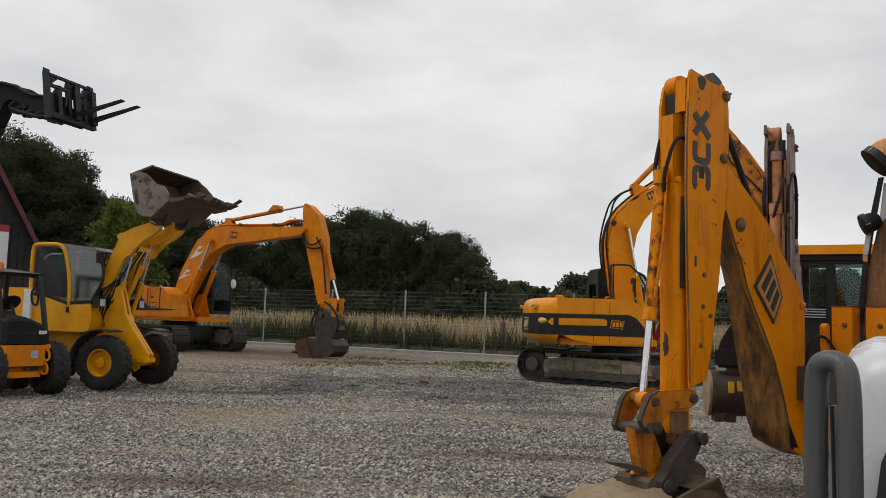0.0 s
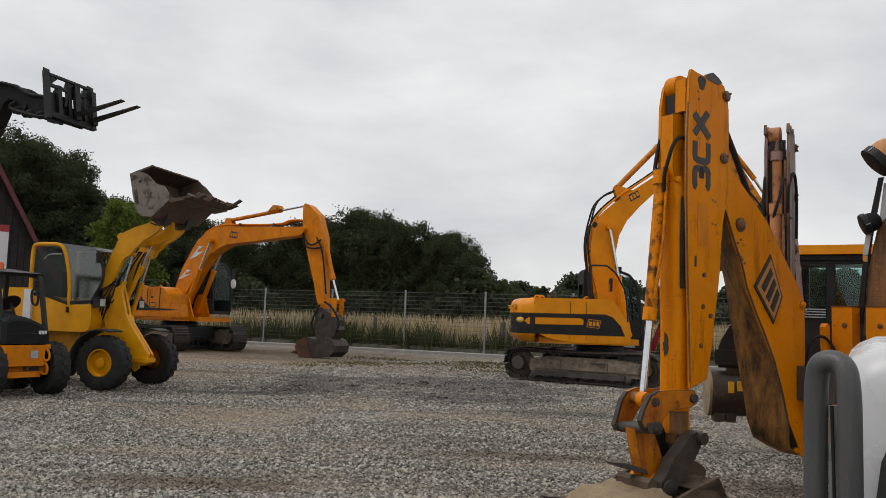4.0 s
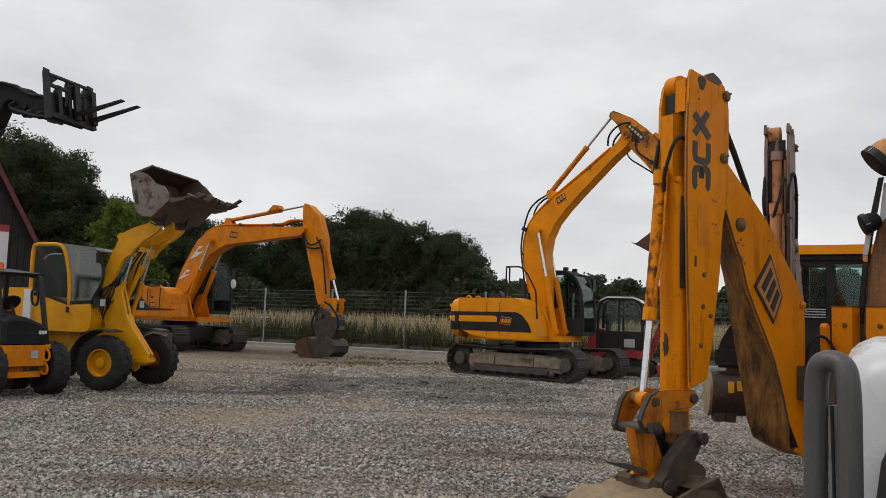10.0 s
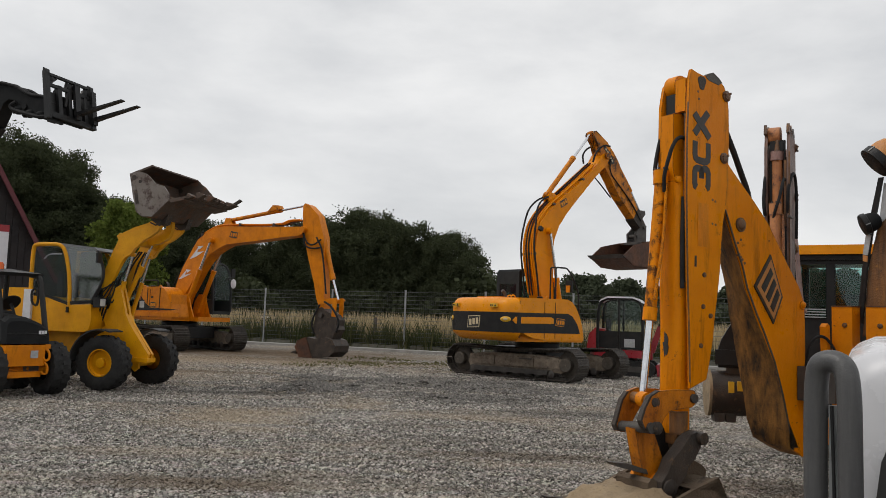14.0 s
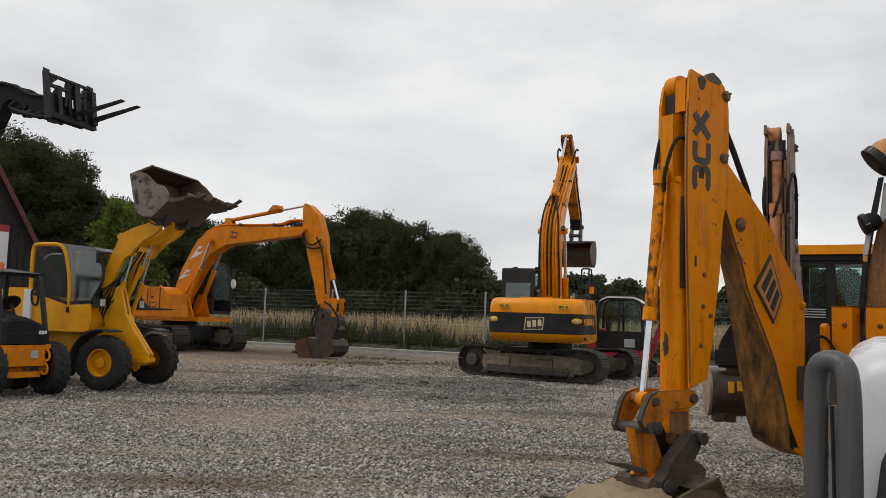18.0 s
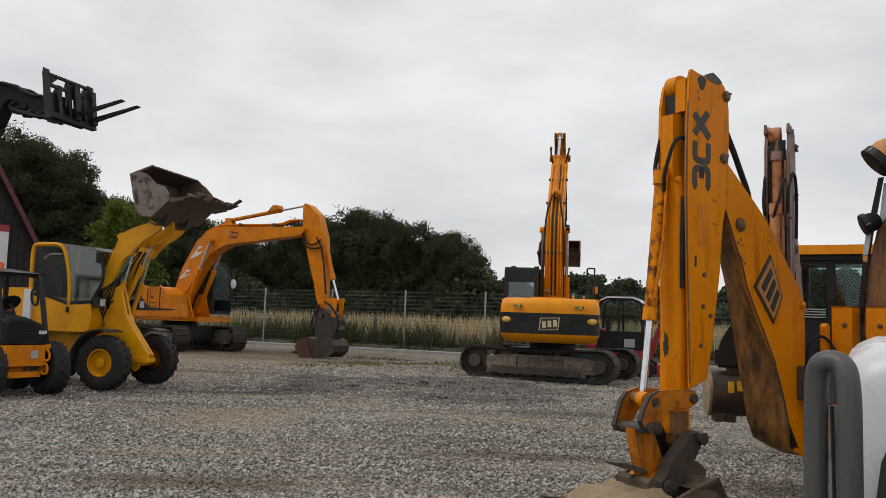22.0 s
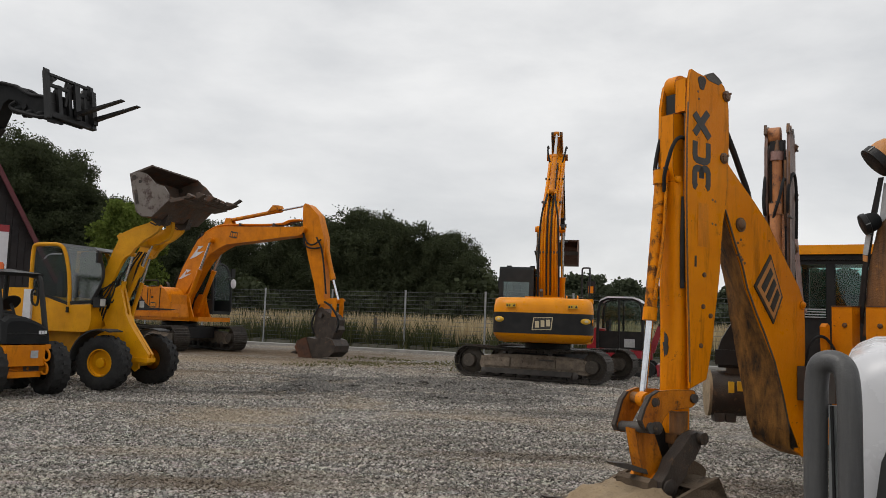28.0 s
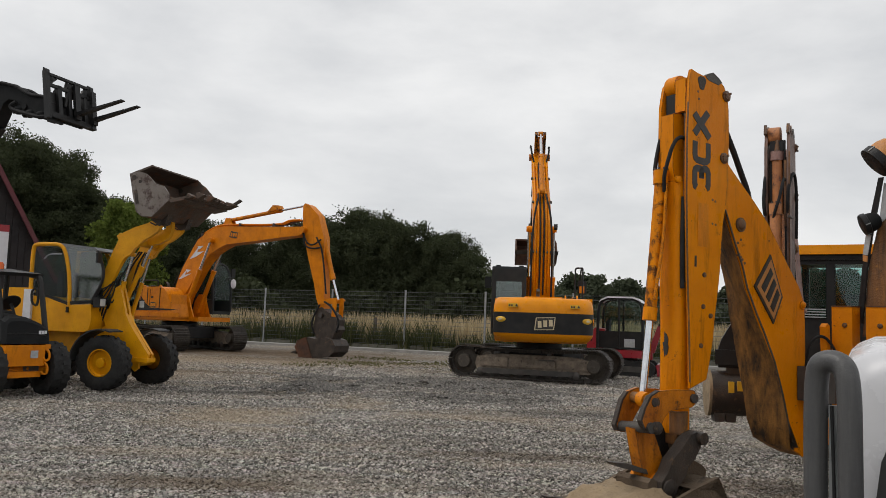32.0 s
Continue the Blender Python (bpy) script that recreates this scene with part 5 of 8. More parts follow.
def backhoe_arm(ob, mat, under, logo, w=0.335, carried=False, boom_mat=None, plate_mat=None):
    bmat, pmat = boom_mat or mat, plate_mat or mat
    near = [(1.174, 0.579), (1.102, 0.815), (1.023, 1.064), (0.905, 1.361), (0.765, 1.606), (0.672, 1.751), (0.535, 1.989), (0.468, 2.18), (0.371, 2.368), (0.245, 2.638)]
    boom = part("boom", prism([(0.06, 3.66), (0.20, 3.62), (0.27, 3.05), (0.36, 2.97), (0.62, 2.76), (0.82, 2.58), (1.126, 2.20), (1.27, 2.03), (1.345, 1.88), (1.355, 1.566), (1.36, 1.0), (1.35, 0.60), (1.33, 0.506)] + near + [(0.20, 2.80), (0.10, 3.10)], 0.03, 0.055), bmat, ob, "broad bent backhoe boom", 0.006)
    part("boom_back_plate", prism([(0.06, 3.66), (0.20, 3.62), (0.27, 3.05), (0.36, 2.97), (0.62, 2.76), (0.82, 2.58), (1.126, 2.20), (1.27, 2.03), (1.345, 1.88), (1.355, 1.566), (1.36, 1.0), (1.34, 0.68), (1.20, 0.74), (1.06, 0.90), (0.94, 1.10), (0.83, 1.36), (0.77, 1.60), (0.69, 1.80), (0.62, 2.06), (0.53, 2.30), (0.42, 2.60), (0.20, 2.90), (0.10, 3.10)], w - 0.045, w - 0.02), bmat, boom)
    part("boom_top_plate", prism([(0.20, 3.60), (0.27, 3.04), (0.62, 2.75), (0.82, 2.57), (1.126, 2.19), (1.27, 2.02), (1.34, 1.88), (1.35, 1.57), (1.355, 1.0), (1.33, 0.56), (1.25, 0.60), (1.28, 1.0), (1.27, 1.57), (1.2, 1.9), (1.05, 2.15), (0.76, 2.50), (0.55, 2.69), (0.20, 2.98), (0.12, 3.5)], 0.054, w - 0.044), bmat, boom)
    # the scraped underside lies between the plates, bellies out towards the foot and draws in at the top
    far = [(0.985, 0.665), (0.905, 0.82), (0.85, 1.064), (0.765, 1.361), (0.700, 1.606), (0.655, 1.751), (0.610, 1.989), (0.545, 2.18), (0.47, 2.368), (0.36, 2.66)]
    rows = [[(1.30, 0.028, 0.53), (1.27, 0.07, 0.525), (1.24, w * 0.35, 0.53), (1.22, w * 0.6, 0.54), (1.19, w * 0.85, 0.57), (1.15, w - 0.02, 0.62)]]
    for (x, z), (xf, zf) in zip(near, far):
        pts = []
        for u, dip_ in ((0.0, 0.0), (0.14, 0.0), (0.36, 0.022), (0.58, -0.006), (0.86, 0.012), (1.0, 0.0)):
            pts.append((x + (xf - x) * u ** 0.8 + dip_ + 0.006, 0.028 + (w - 0.05) * u, z + (zf - z) * u))
        rows.append(pts)
    part("boom_underside", loops(rows, close=False, caps=False), UNDER, boom, "scraped rusty brown underside", angle=60)
    rim = [(x - 0.004, z) for x, z in [(1.24, 0.60), (1.14, 0.60)] + near]
    inner = [(x + 0.011, z + 0.006) for x, z in rim]
    part("dark_rim", prism(rim + inner[::-1], 0.022, 0.032), BLACK if carried else STEEL, boom, "dark scuffed lower edge")
    if logo:
        # a lozenge set upright on the side plate, with three dark slanted blocks
        c = [Vector((0.845, 0, 2.30)), Vector((1.01, 0, 1.93)), Vector((0.885, 0, 1.69)), Vector((0.62, 0, 2.01))]
        mid = sum(c, Vector()) / 4

        def lozenge(grow, y0, y1):
            return prism([(mid.x + (p.x - mid.x) * grow, mid.z + (p.z - mid.z) * grow) for p in c], y0, y1)
        plate_ = part("logo_plate", lozenge(1.0, 0.016, 0.032), DECAL, boom, "dark-rimmed maker's mark", 0.008)
        part("logo_face", lozenge(0.86, 0.012, 0.018), TAN, plate_)
        e1, e2 = c[1] - c[0], c[3] - c[0]

        def on(a, b):
            q = c[0] + e1 * a + e2 * b * (1 - a) + (c[2] - c[1]) * b * a
            return (q.x, q.z)
        for k in range(3):
            a = 0.17 + 0.25 * k
            bars = prism([on(a, 0.20), on(a + 0.16, 0.18), on(a + 0.16, 0.80), on(a, 0.82)], 0.007, 0.013)
            part("logo_bar", bars, DECAL, plate_)
    for x, z, r in ((0.445, 2.53, 0.046), (1.305, 1.87, 0.03)):
        bm = turned([(r, 0.05), (r, 0.012), (r * 0.8, 0.0), (r * 0.45, -0.006)], (x, 0.0, z), seg=18)
        part("boom_pin", bm, BROWN if x < 1 else bmat, boom)
        part("pin_ring", turned([(r * 1.35, 0.04), (r * 1.35, 0.018), (r * 1.1, 0.016)], (x, 0.0, z), seg=20), BROWN if x < 1 else bmat, boom)
    bm = bmesh.new()
    for x, z in ((0.41, 2.37), (0.45, 2.40), (0.43, 2.27), (0.45, 2.25), (0.47, 2.23), (0.50, 2.20)):
        turned([(0.012, 0.02), (0.012, -0.004)], (x, 0.028, z), seg=8, bm=bm)
    part("bolt_holes", bm, BROWN, boom)
    # dipper: two side plates, web between them, inner sliding tube
    side = [(-0.202, 1.148), (-0.213, 1.544), (-0.239, 2.089), (-0.258, 2.686), (-0.257, 3.154), (-0.245, 3.487), (-0.235, 3.70), (-0.215, 3.768), (-0.16, 3.752), (-0.07, 3.736), (0.0, 3.765), (0.05, 3.781), (0.122, 3.746), (0.195, 3.686), (0.235, 3.60), (0.25, 3.50),
            (0.256, 3.229), (0.242, 2.886), (0.208, 2.631), (0.18, 2.494), (0.159, 2.302), (0.146, 2.112), (0.119, 1.922), (0.085, 1.734), (0.065, 1.548), (0.025, 1.364), (-0.015, 1.218), (-0.10, 1.185)]
    dip = part("dipper", prism(side, 0.0, 0.03), pmat, ob, "scuffed dipper side plate", 0.004)
    part("dipper_plate", prism([(-0.18, 1.25), (-0.21, 2.09), (-0.23, 2.69), (-0.24, 3.15), (-0.235, 3.50), (-0.20, 3.68), (-0.14, 3.74), (-0.04, 3.77), (0.08, 3.75), (0.19, 3.68), (0.25, 3.50), (0.256, 3.23), (0.22, 2.63), (0.16, 2.1), (0.08, 1.6), (0.0, 1.25)], w - 0.03, w), pmat, dip, bevel=0.004)
    # The web's rust brown also paints in the shade between the plates.
    part("dipper_web", prism([(-0.04, 1.6), (-0.10, 2.3), (-0.14, 3.35), (0.14, 3.45), (0.14, 2.8), (0.04, 2.2)], 0.03, w - 0.03), under, dip, "rusty web, coloured dark for the shade")
    # Brown edge line: worn paint, and the shadow gap painted in with it.
    part("edge_strip", prism([(-0.208, 1.20), (-0.219, 1.544), (-0.245, 2.089), (-0.263, 2.686), (-0.263, 3.154), (-0.25, 3.487), (-0.246, 3.487), (-0.257, 3.154), (-0.257, 2.686), (-0.239, 2.089), (-0.213, 1.544), (-0.202, 1.20)], -0.002, 0.012), BROWN, dip)
    for x, z, r in ((0.215, 3.61, 0.047), (0.188, 3.07, 0.047)):
        bm = turned([(r * 0.5, 0.02), (r, 0.0), (r, -0.012), (r * 0.75, -0.018), (r * 0.7, -0.024), (r * 0.3, -0.027)], (x, 0.0, z), seg=16)
        part("pivot_boss", bm, BROWN, dip, "rusty brown pivot boss")
        for a in (40, 160, 280):
            q = (x + r * 0.7 * math.cos(radians(a)), -0.02, z + r * 0.7 * math.sin(radians(a)))
            part("boss_bolt", rod(q, (q[0], -0.034, q[2]), 0.009, 6), BROWN, dip)
    for x, z in ((-0.049, 2.068), (-0.061, 1.808), (0.029, 1.735), (-0.085, 1.49)):
        part("bolt", turned([(0.022, 0.005), (0.02, -0.010), (0.008, -0.014)], (x, 0.0, z), seg=10), under, dip)
    part("knuckle_cap", prism([(-0.05, 3.742), (0.0, 3.770), (0.05, 3.786), (0.122, 3.751), (0.16, 3.72), (0.12, 3.69), (0.05, 3.70), (-0.01, 3.71)], -0.004, 0.034), STEEL, dip, "scraped dark knuckle edge")
    if not carried:
        ring = [(-0.09 + 0.045 * math.cos(radians(a)) * (1.0 + 0.25 * math.sin(radians(3 * a))), 3.67 + 0.07 * math.sin(radians(a)) * (1.0 + 0.2 * math.cos(radians(2 * a)))) for a in range(0, 360, 24)]
        part("grease_stain", prism(ring, -0.0035, 0.0), IRON, dip, "greasy dark stain by the knuckle")
        for x, z in ((-0.125, 3.53), (-0.135, 3.59), (0.05, 2.70), (0.085, 2.69), (0.05, 2.50), (0.09, 2.495)):
            part("bolt_hole", turned([(0.011, 0.004), (0.011, -0.003)], (x, 0.0, z), seg=8), BROWN, dip)
        part("worn_slot", slab(rounded(-0.165, -0.14, -0.003, 0.002, 0.002), 2.13, 2.22), IRON, dip)
        part("cover_bolt", turned([(0.03, 0.0), (0.028, -0.03), (0.014, -0.036)], (-0.30, 0.07, 2.84), (0.35, 1, 0), 12), mat, dip)
    part("knuckle_lobe", turned([(0.09, -0.06), (0.095, -0.05), (0.095, 0.05), (0.09, 0.06)], (-0.12, w - 0.09, 3.68), seg=20), mat, dip)
    # A black plate puts the shade of the knuckle recess into the shape.
    part("knuckle_shadow_plate", box(-0.20, -0.12, 0.07, w - 0.05, 3.40, 3.60), BLACK, dip, "black plate for the shade in the recess")
    # crowd ram between the plates
    if carried:
        part("crowd_ram", rod((-0.20, w * 0.48, 2.72), (-0.19, w * 0.52, 3.42), 0.052, 16), mat, dip, "faded orange crowd ram")
        part("ram_head", rod((-0.19, w * 0.52, 3.40), (-0.19, w * 0.52, 3.50), 0.066, 16), PINKISH, dip)
        part("ram_rod", rod((-0.19, w * 0.52, 3.5), (-0.16, w * 0.5, 3.68), 0.03, 12), BROWN, dip)
    else:
        part("ram_block", box(-0.24, -0.12, 0.04, 0.15, 3.42, 3.70), mat, dip, bevel=0.015)
        part("ram_cover", prism([(-0.30, 3.40), (-0.14, 3.42), (-0.14, 2.78), (-0.24, 2.70), (-0.30, 2.95)], w * 0.34, w * 0.74), mat, dip, "folded cover plate", 0.012)
    part("inner_dipper", slab(rounded(-0.28, -0.10, 0.065, w - 0.05, 0.06), 0.74, 2.84), mat, dip, "sliding inner dipper tube")
    # A dark plate is added where only shade lies beside the tube.
    part("gap_plate", box(-0.235, -0.10, 0.034, 0.060, 2.0, 3.40), BROWN, dip, "brown plate for the shaded gap beside the tube")
    part("inner_dipper_end", box(-0.284, -0.11, 0.075, w - 0.06, 0.70, 0.78), under, dip, "scraped dark tube end", 0.015)
    if not carried:
        rr = random.Random(8)
        ring = []
        for k in range(16):
            a = 2 * math.pi * k / 16
            q = rr.uniform(0.7, 1.25)
            ring.append((0.19 + 0.028 * q * math.cos(a), 1.47 + 0.075 * q * math.sin(a) + (0.05 if abs(k - 4) < 2 else 0)))
        part("oil_smear", loops([[(x, y, z) for y, z in ring] for x in (-0.286, -0.279)]), DECAL, dip, "black oil smear")
        part("brown_tube_foot", slab(rounded(-0.286, -0.16, 0.045, 0.16, 0.03), 0.78, 0.96), BROWN, dip, "rusty rubbed tube foot")
    # bucket ram down the front
    top, mid, end = Vector((-0.33, w - 0.12, 2.86)), Vector((-0.455, w - 0.13, 1.70)), Vector((-0.535, w - 0.14, 1.09))
    barrel = part("bucket_ram", rod(top, mid, 0.050, 18), mat if carried else WORN_BARREL, ob, "scuffed bucket ram")
    part("ram_collar", rod(top + Vector((0, 0, 0.07)), top - Vector((0.005, 0, 0.05)), 0.062, 18), mat, barrel)
    bm = bmesh.new()
    for k in range(5):
        a = radians(150 + 50 * k)
        rod(top + Vector((0.05 * math.cos(a), 0.05 * math.sin(a), 0.06)), top + Vector((0.05 * math.cos(a), 0.05 * math.sin(a), 0.09)), 0.010, 6, bm=bm)
    part("collar_bolts", bm, STEEL, barrel)
    part("ram_gland", rod(mid + Vector((0.008, 0, 0.09)), mid - Vector((0.004, 0, 0.02)), 0.058, 18), mat, barrel)
    part("piston_rod", rod(mid, end, 0.031, 16), CHROME, barrel, "bright chromed piston rod")
    part("feed_pipe", tube([top + Vector((-0.02, -0.075, -0.05)), top + Vector((-0.05, -0.085, -0.5)), mid + Vector((-0.03, -0.075, 0.15))], 0.013, 8), mat, barrel)
    # hoses at the knuckle
    part("hose", tube([(-0.20, 0.05, 3.18), (-0.29, 0.05, 3.20), (-0.36, 0.06, 3.13), (-0.40, 0.08, 2.98), (-0.40, 0.12, 2.86), (-0.36, 0.15, 2.74)], 0.016, 8, smooth=2), HOSE, ob)
    part("hose", tube([(-0.22, w - 0.01, 3.24), (-0.26, w, 3.06), (-0.28, w, 2.92), (-0.24, w - 0.01, 2.82)], 0.018, 8, smooth=2), HOSE, ob)
    part("hose", tube([(-0.25, 0.045, 2.7), (-0.26, 0.045, 2.4), (-0.255, 0.05, 2.1), (-0.25, 0.05, 1.95)], 0.018, 8, smooth=2), HOSE, ob)
    part("hose", tube([(0.20, w * 0.5, 3.52), (0.36, w * 0.5, 3.46), (0.52, w * 0.5, 3.22), (0.62, w * 0.5, 3.04), (0.75, w * 0.5, 2.82), (0.72, w * 0.5, 2.72)], 0.026, 8, smooth=2), HOSE, ob)
    part("hose", tube([(0.20, w * 0.8, 3.44), (0.30, w * 0.8, 3.34), (0.46, w * 0.8, 3.10), (0.60, w * 0.7, 2.88), (0.66, w * 0.7, 2.74)], 0.018, 8, smooth=2), GREY_BAR, ob)
    part("hose_elbow", box(0.66, 0.74, w * 0.35, w * 0.7, 2.70, 2.78), STEEL, ob, bevel=0.012)
    if carried:
        for y in (0.015, w - 0.015):
            part("horn", prism([(-0.28, 3.68), (-0.25, 3.78), (-0.20, 3.74), (-0.14, 3.73), (-0.10, 3.79), (-0.04, 3.75), (-0.06, 3.66)], y - 0.015, y + 0.015), BROWN, dip, "ragged rusty horn")
        part("hose", tube([(-0.22, 0.02, 2.75), (-0.30, 0.02, 3.05), (-0.16, -0.02, 3.30), (0.02, -0.03, 3.22), (0.08, -0.03, 2.9), (0.02, -0.03, 2.6)], 0.016, 8), HOSE, ob)
        part("hose", tube([(-0.12, w, 3.4), (0.05, w, 3.2), (0.14, w, 2.8), (0.2, w, 2.5)], 0.02, 8), HOSE, ob)
        part("pipe_cross", rod((-0.32, 0.0, 2.80), (-0.14, 0.0, 2.80), 0.014, 8), STEEL, ob)
        # Black sheet behind the ram, added as the shade of the open slot.
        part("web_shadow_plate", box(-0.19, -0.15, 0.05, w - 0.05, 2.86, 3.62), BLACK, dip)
        return boom
    # linkage and bucket
    link_near = [(-0.15, 1.12), (-0.176, 1.135), (-0.35, 1.142), (-0.568, 1.137), (-0.66, 1.096), (-0.719, 1.012), (-0.76, 0.915), (-0.729, 0.859), (-0.667, 0.813), (-0.594, 0.81), (-0.545, 0.855), (-0.502, 0.927), (-0.44, 0.977), (-0.312, 0.991), (-0.201, 0.996), (-0.15, 1.02)]
    link_far = [(-0.20, 1.11), (-0.257, 1.12), (-0.485, 1.133), (-0.593, 1.103), (-0.654, 1.037), (-0.689, 0.94), (-0.724, 0.843), (-0.699, 0.797), (-0.618, 0.78), (-0.562, 0.814), (-0.5, 0.911), (-0.45, 0.97), (-0.387, 1.0), (-0.20, 1.02)]
    for y, link, eye in ((-0.005, link_near, (-0.61, 1.05)), (w - 0.03, link_far, (-0.52, 1.06))):
        lk = part("tipping_link", prism(link, y, y + 0.035), LINK_WORN, ob, "worn yellow tipping link", 0.006)
        part("link_eye", turned([(0.036, 0.0), (0.034, -0.008), (0.02, -0.012)], (eye[0], y, eye[1]), seg=16), IRON, lk)
        part("link_edge", prism([(x * 1.006, z + 0.003) for x, z in link[3:9]] + [(x + 0.016, z) for x, z in link[8:2:-1]], y - 0.003, y + 0.038), IRON, lk)
    part("link_pin", rod((-0.60, 0.0, 1.05), (-0.52, w, 1.06), 0.045, 16), BROWN, ob)
    part("pin_collar", rod((-0.575, 0.10, 1.053), (-0.555, 0.19, 1.056), 0.062, 16), YELLOW_WORN, ob)
    part("link_pin", rod((-0.66, -0.03, 0.86), (-0.655, w + 0.02, 0.83), 0.042, 16), STEEL, ob, "grey steel link pin")
    part("pin_head", turned([(0.05, 0.0), (0.05, -0.03), (0.03, -0.04)], (-0.60, -0.005, 0.855), seg=12), IRON, ob)
    part("link_pin", rod((-0.18, -0.03, 1.07), (-0.16, w + 0.02, 1.07), 0.036, 16), STEEL, ob)
    part("push_link", prism([(-0.70, 0.84), (-0.66, 0.88), (-0.58, 0.87), (-0.486, 0.79), (-0.345, 0.49), (-0.38, 0.43), (-0.481, 0.42), (-0.60, 0.466), (-0.655, 0.652)], 0.11, w - 0.12), LINK_WORN, ob, "worn yellow push link", 0.02)
    bk = part("bucket", prism([(-0.34, 0.40), (-0.10, 0.46), (0.02, 0.28), (0.0, 0.06), (-0.20, 0.0), (-0.75, 0.02), (-1.12, 0.20), (-1.18, 0.27), (-1.08, 0.24), (-0.72, 0.10), (-0.22, 0.06), (-0.06, 0.12), (-0.06, 0.30), (-0.14, 0.38)], -0.20, w + 0.25), EARTHY, ob, "muddy steel backhoe bucket resting on the gravel", 0.008)
    for y in (-0.20, w + 0.21):
        part("side_cheek", prism([(-0.34, 0.42), (-0.10, 0.48), (0.02, 0.28), (0.0, 0.04), (-0.2, 0.0), (-0.75, 0.02), (-1.18, 0.24), (-0.80, 0.28)], y, y + 0.035), EARTHY, bk, bevel=0.006)
    # crumbled mud heaped over the bucket floor
    cols, deep = 26, 16
    bm = bmesh.new()
    grid = []
    for i in range(cols):
        row = []
        for j in range(deep):
            u, v = i / (cols - 1), j / (deep - 1)
            x, y = -1.16 + 0.66 * u, -0.17 + (w + 0.38) * v
            edge = min(1.0, 5 * u, 6 * v, 6 * (1 - v), 5 * (1 - u))
            h = 0.22 + 0.12 * u + 0.10 * edge + 0.035 * noise.noise((x * 6, y * 6, 1)) + 0.02 * noise.noise((x * 17, y * 17, 4))
            row.append(bm.verts.new((x, y, h)))
        grid.append(row)
    for a, b in zip(grid, grid[1:]):
        for j in range(deep - 1):
            bm.faces.new((a[j], b[j], b[j + 1], a[j + 1]))
    part("mud_crust", bm, MUD, bk, "dried tan mud on the bucket", angle=80)
    part("hanger_bar", prism([(-0.25, 0.79), (-0.18, 0.81), (-0.135, 0.78), (-0.115, 0.73), (-0.15, 0.67), (-0.20, 0.60), (-0.28, 0.54), (-0.30, 0.48), (-0.43, 0.36), (-0.58, 0.36), (-0.57, 0.45), (-0.50, 0.52), (-0.46, 0.60), (-0.35, 0.69)], -0.05, 0.06), IRON, bk, "greasy dark hanger bar", 0.035)
    part("hanger_bar", prism([(-0.22, 0.79), (-0.14, 0.80), (-0.10, 0.74), (-0.12, 0.68), (-0.20, 0.33), (-0.50, 0.32), (-0.46, 0.46)], w - 0.10, w - 0.02), EARTHY, bk, bevel=0.025)
    part("ear_tube", rod((-0.14, -0.09, 0.76), (-0.14, w + 0.02, 0.76), 0.05, 16), IRON, bk)
    part("coupler_cradle", prism([(-0.70, 0.45), (-0.68, 0.31), (-0.58, 0.22), (-0.30, 0.22), (-0.20, 0.40), (-0.28, 0.42), (-0.36, 0.33), (-0.54, 0.32), (-0.59, 0.37), (-0.61, 0.46), (-0.66, 0.48)], -0.03, w - 0.02), EARTHY, bk, "mud-caked coupler cradle", 0.02)
    part("coupler_tube", rod((-0.48, -0.02, 0.42), (-0.46, w, 0.42), 0.065, 16), YELLOW_WORN, bk)
    part("ear_hub", turned([(0.07, 0.0), (0.07, -0.02), (0.04, -0.03), (0.02, -0.035)], (-0.50, -0.06, 0.40), seg=18), IRON, bk, "muddy hub")
    part("rear_bracket", prism([(-0.36, 0.56), (-0.18, 0.63), (-0.047, 0.559), (0.05, 0.52), (0.11, 0.47), (0.10, 0.41), (0.05, 0.37), (0.10, 0.28), (0.12, 0.20), (-0.45, 0.2)], w * 0.30, w * 0.70), EARTHY, bk, "mud-caked brown bracket", 0.03)
    part("dark_inner_plate", prism([(-0.44, 0.80), (-0.30, 0.82), (-0.22, 0.60), (-0.34, 0.42)], w * 0.55, w * 0.8), BLACK, bk, bevel=0.01)
    part("catch_hook", prism([(-0.95, 0.60), (-0.78, 0.58), (-0.58, 0.52), (-0.56, 0.48), (-0.80, 0.54), (-0.90, 0.57)], 0.10, 0.18), STEEL, bk, bevel=0.01)
    for k in range(5):
        y = -0.15 + k * 0.165
        part("tooth", prism([(-1.12, 0.18), (-1.04, 0.17), (-1.04, 0.26), (-1.24, 0.29)], y, y + 0.07), IRON, bk)
    return boom


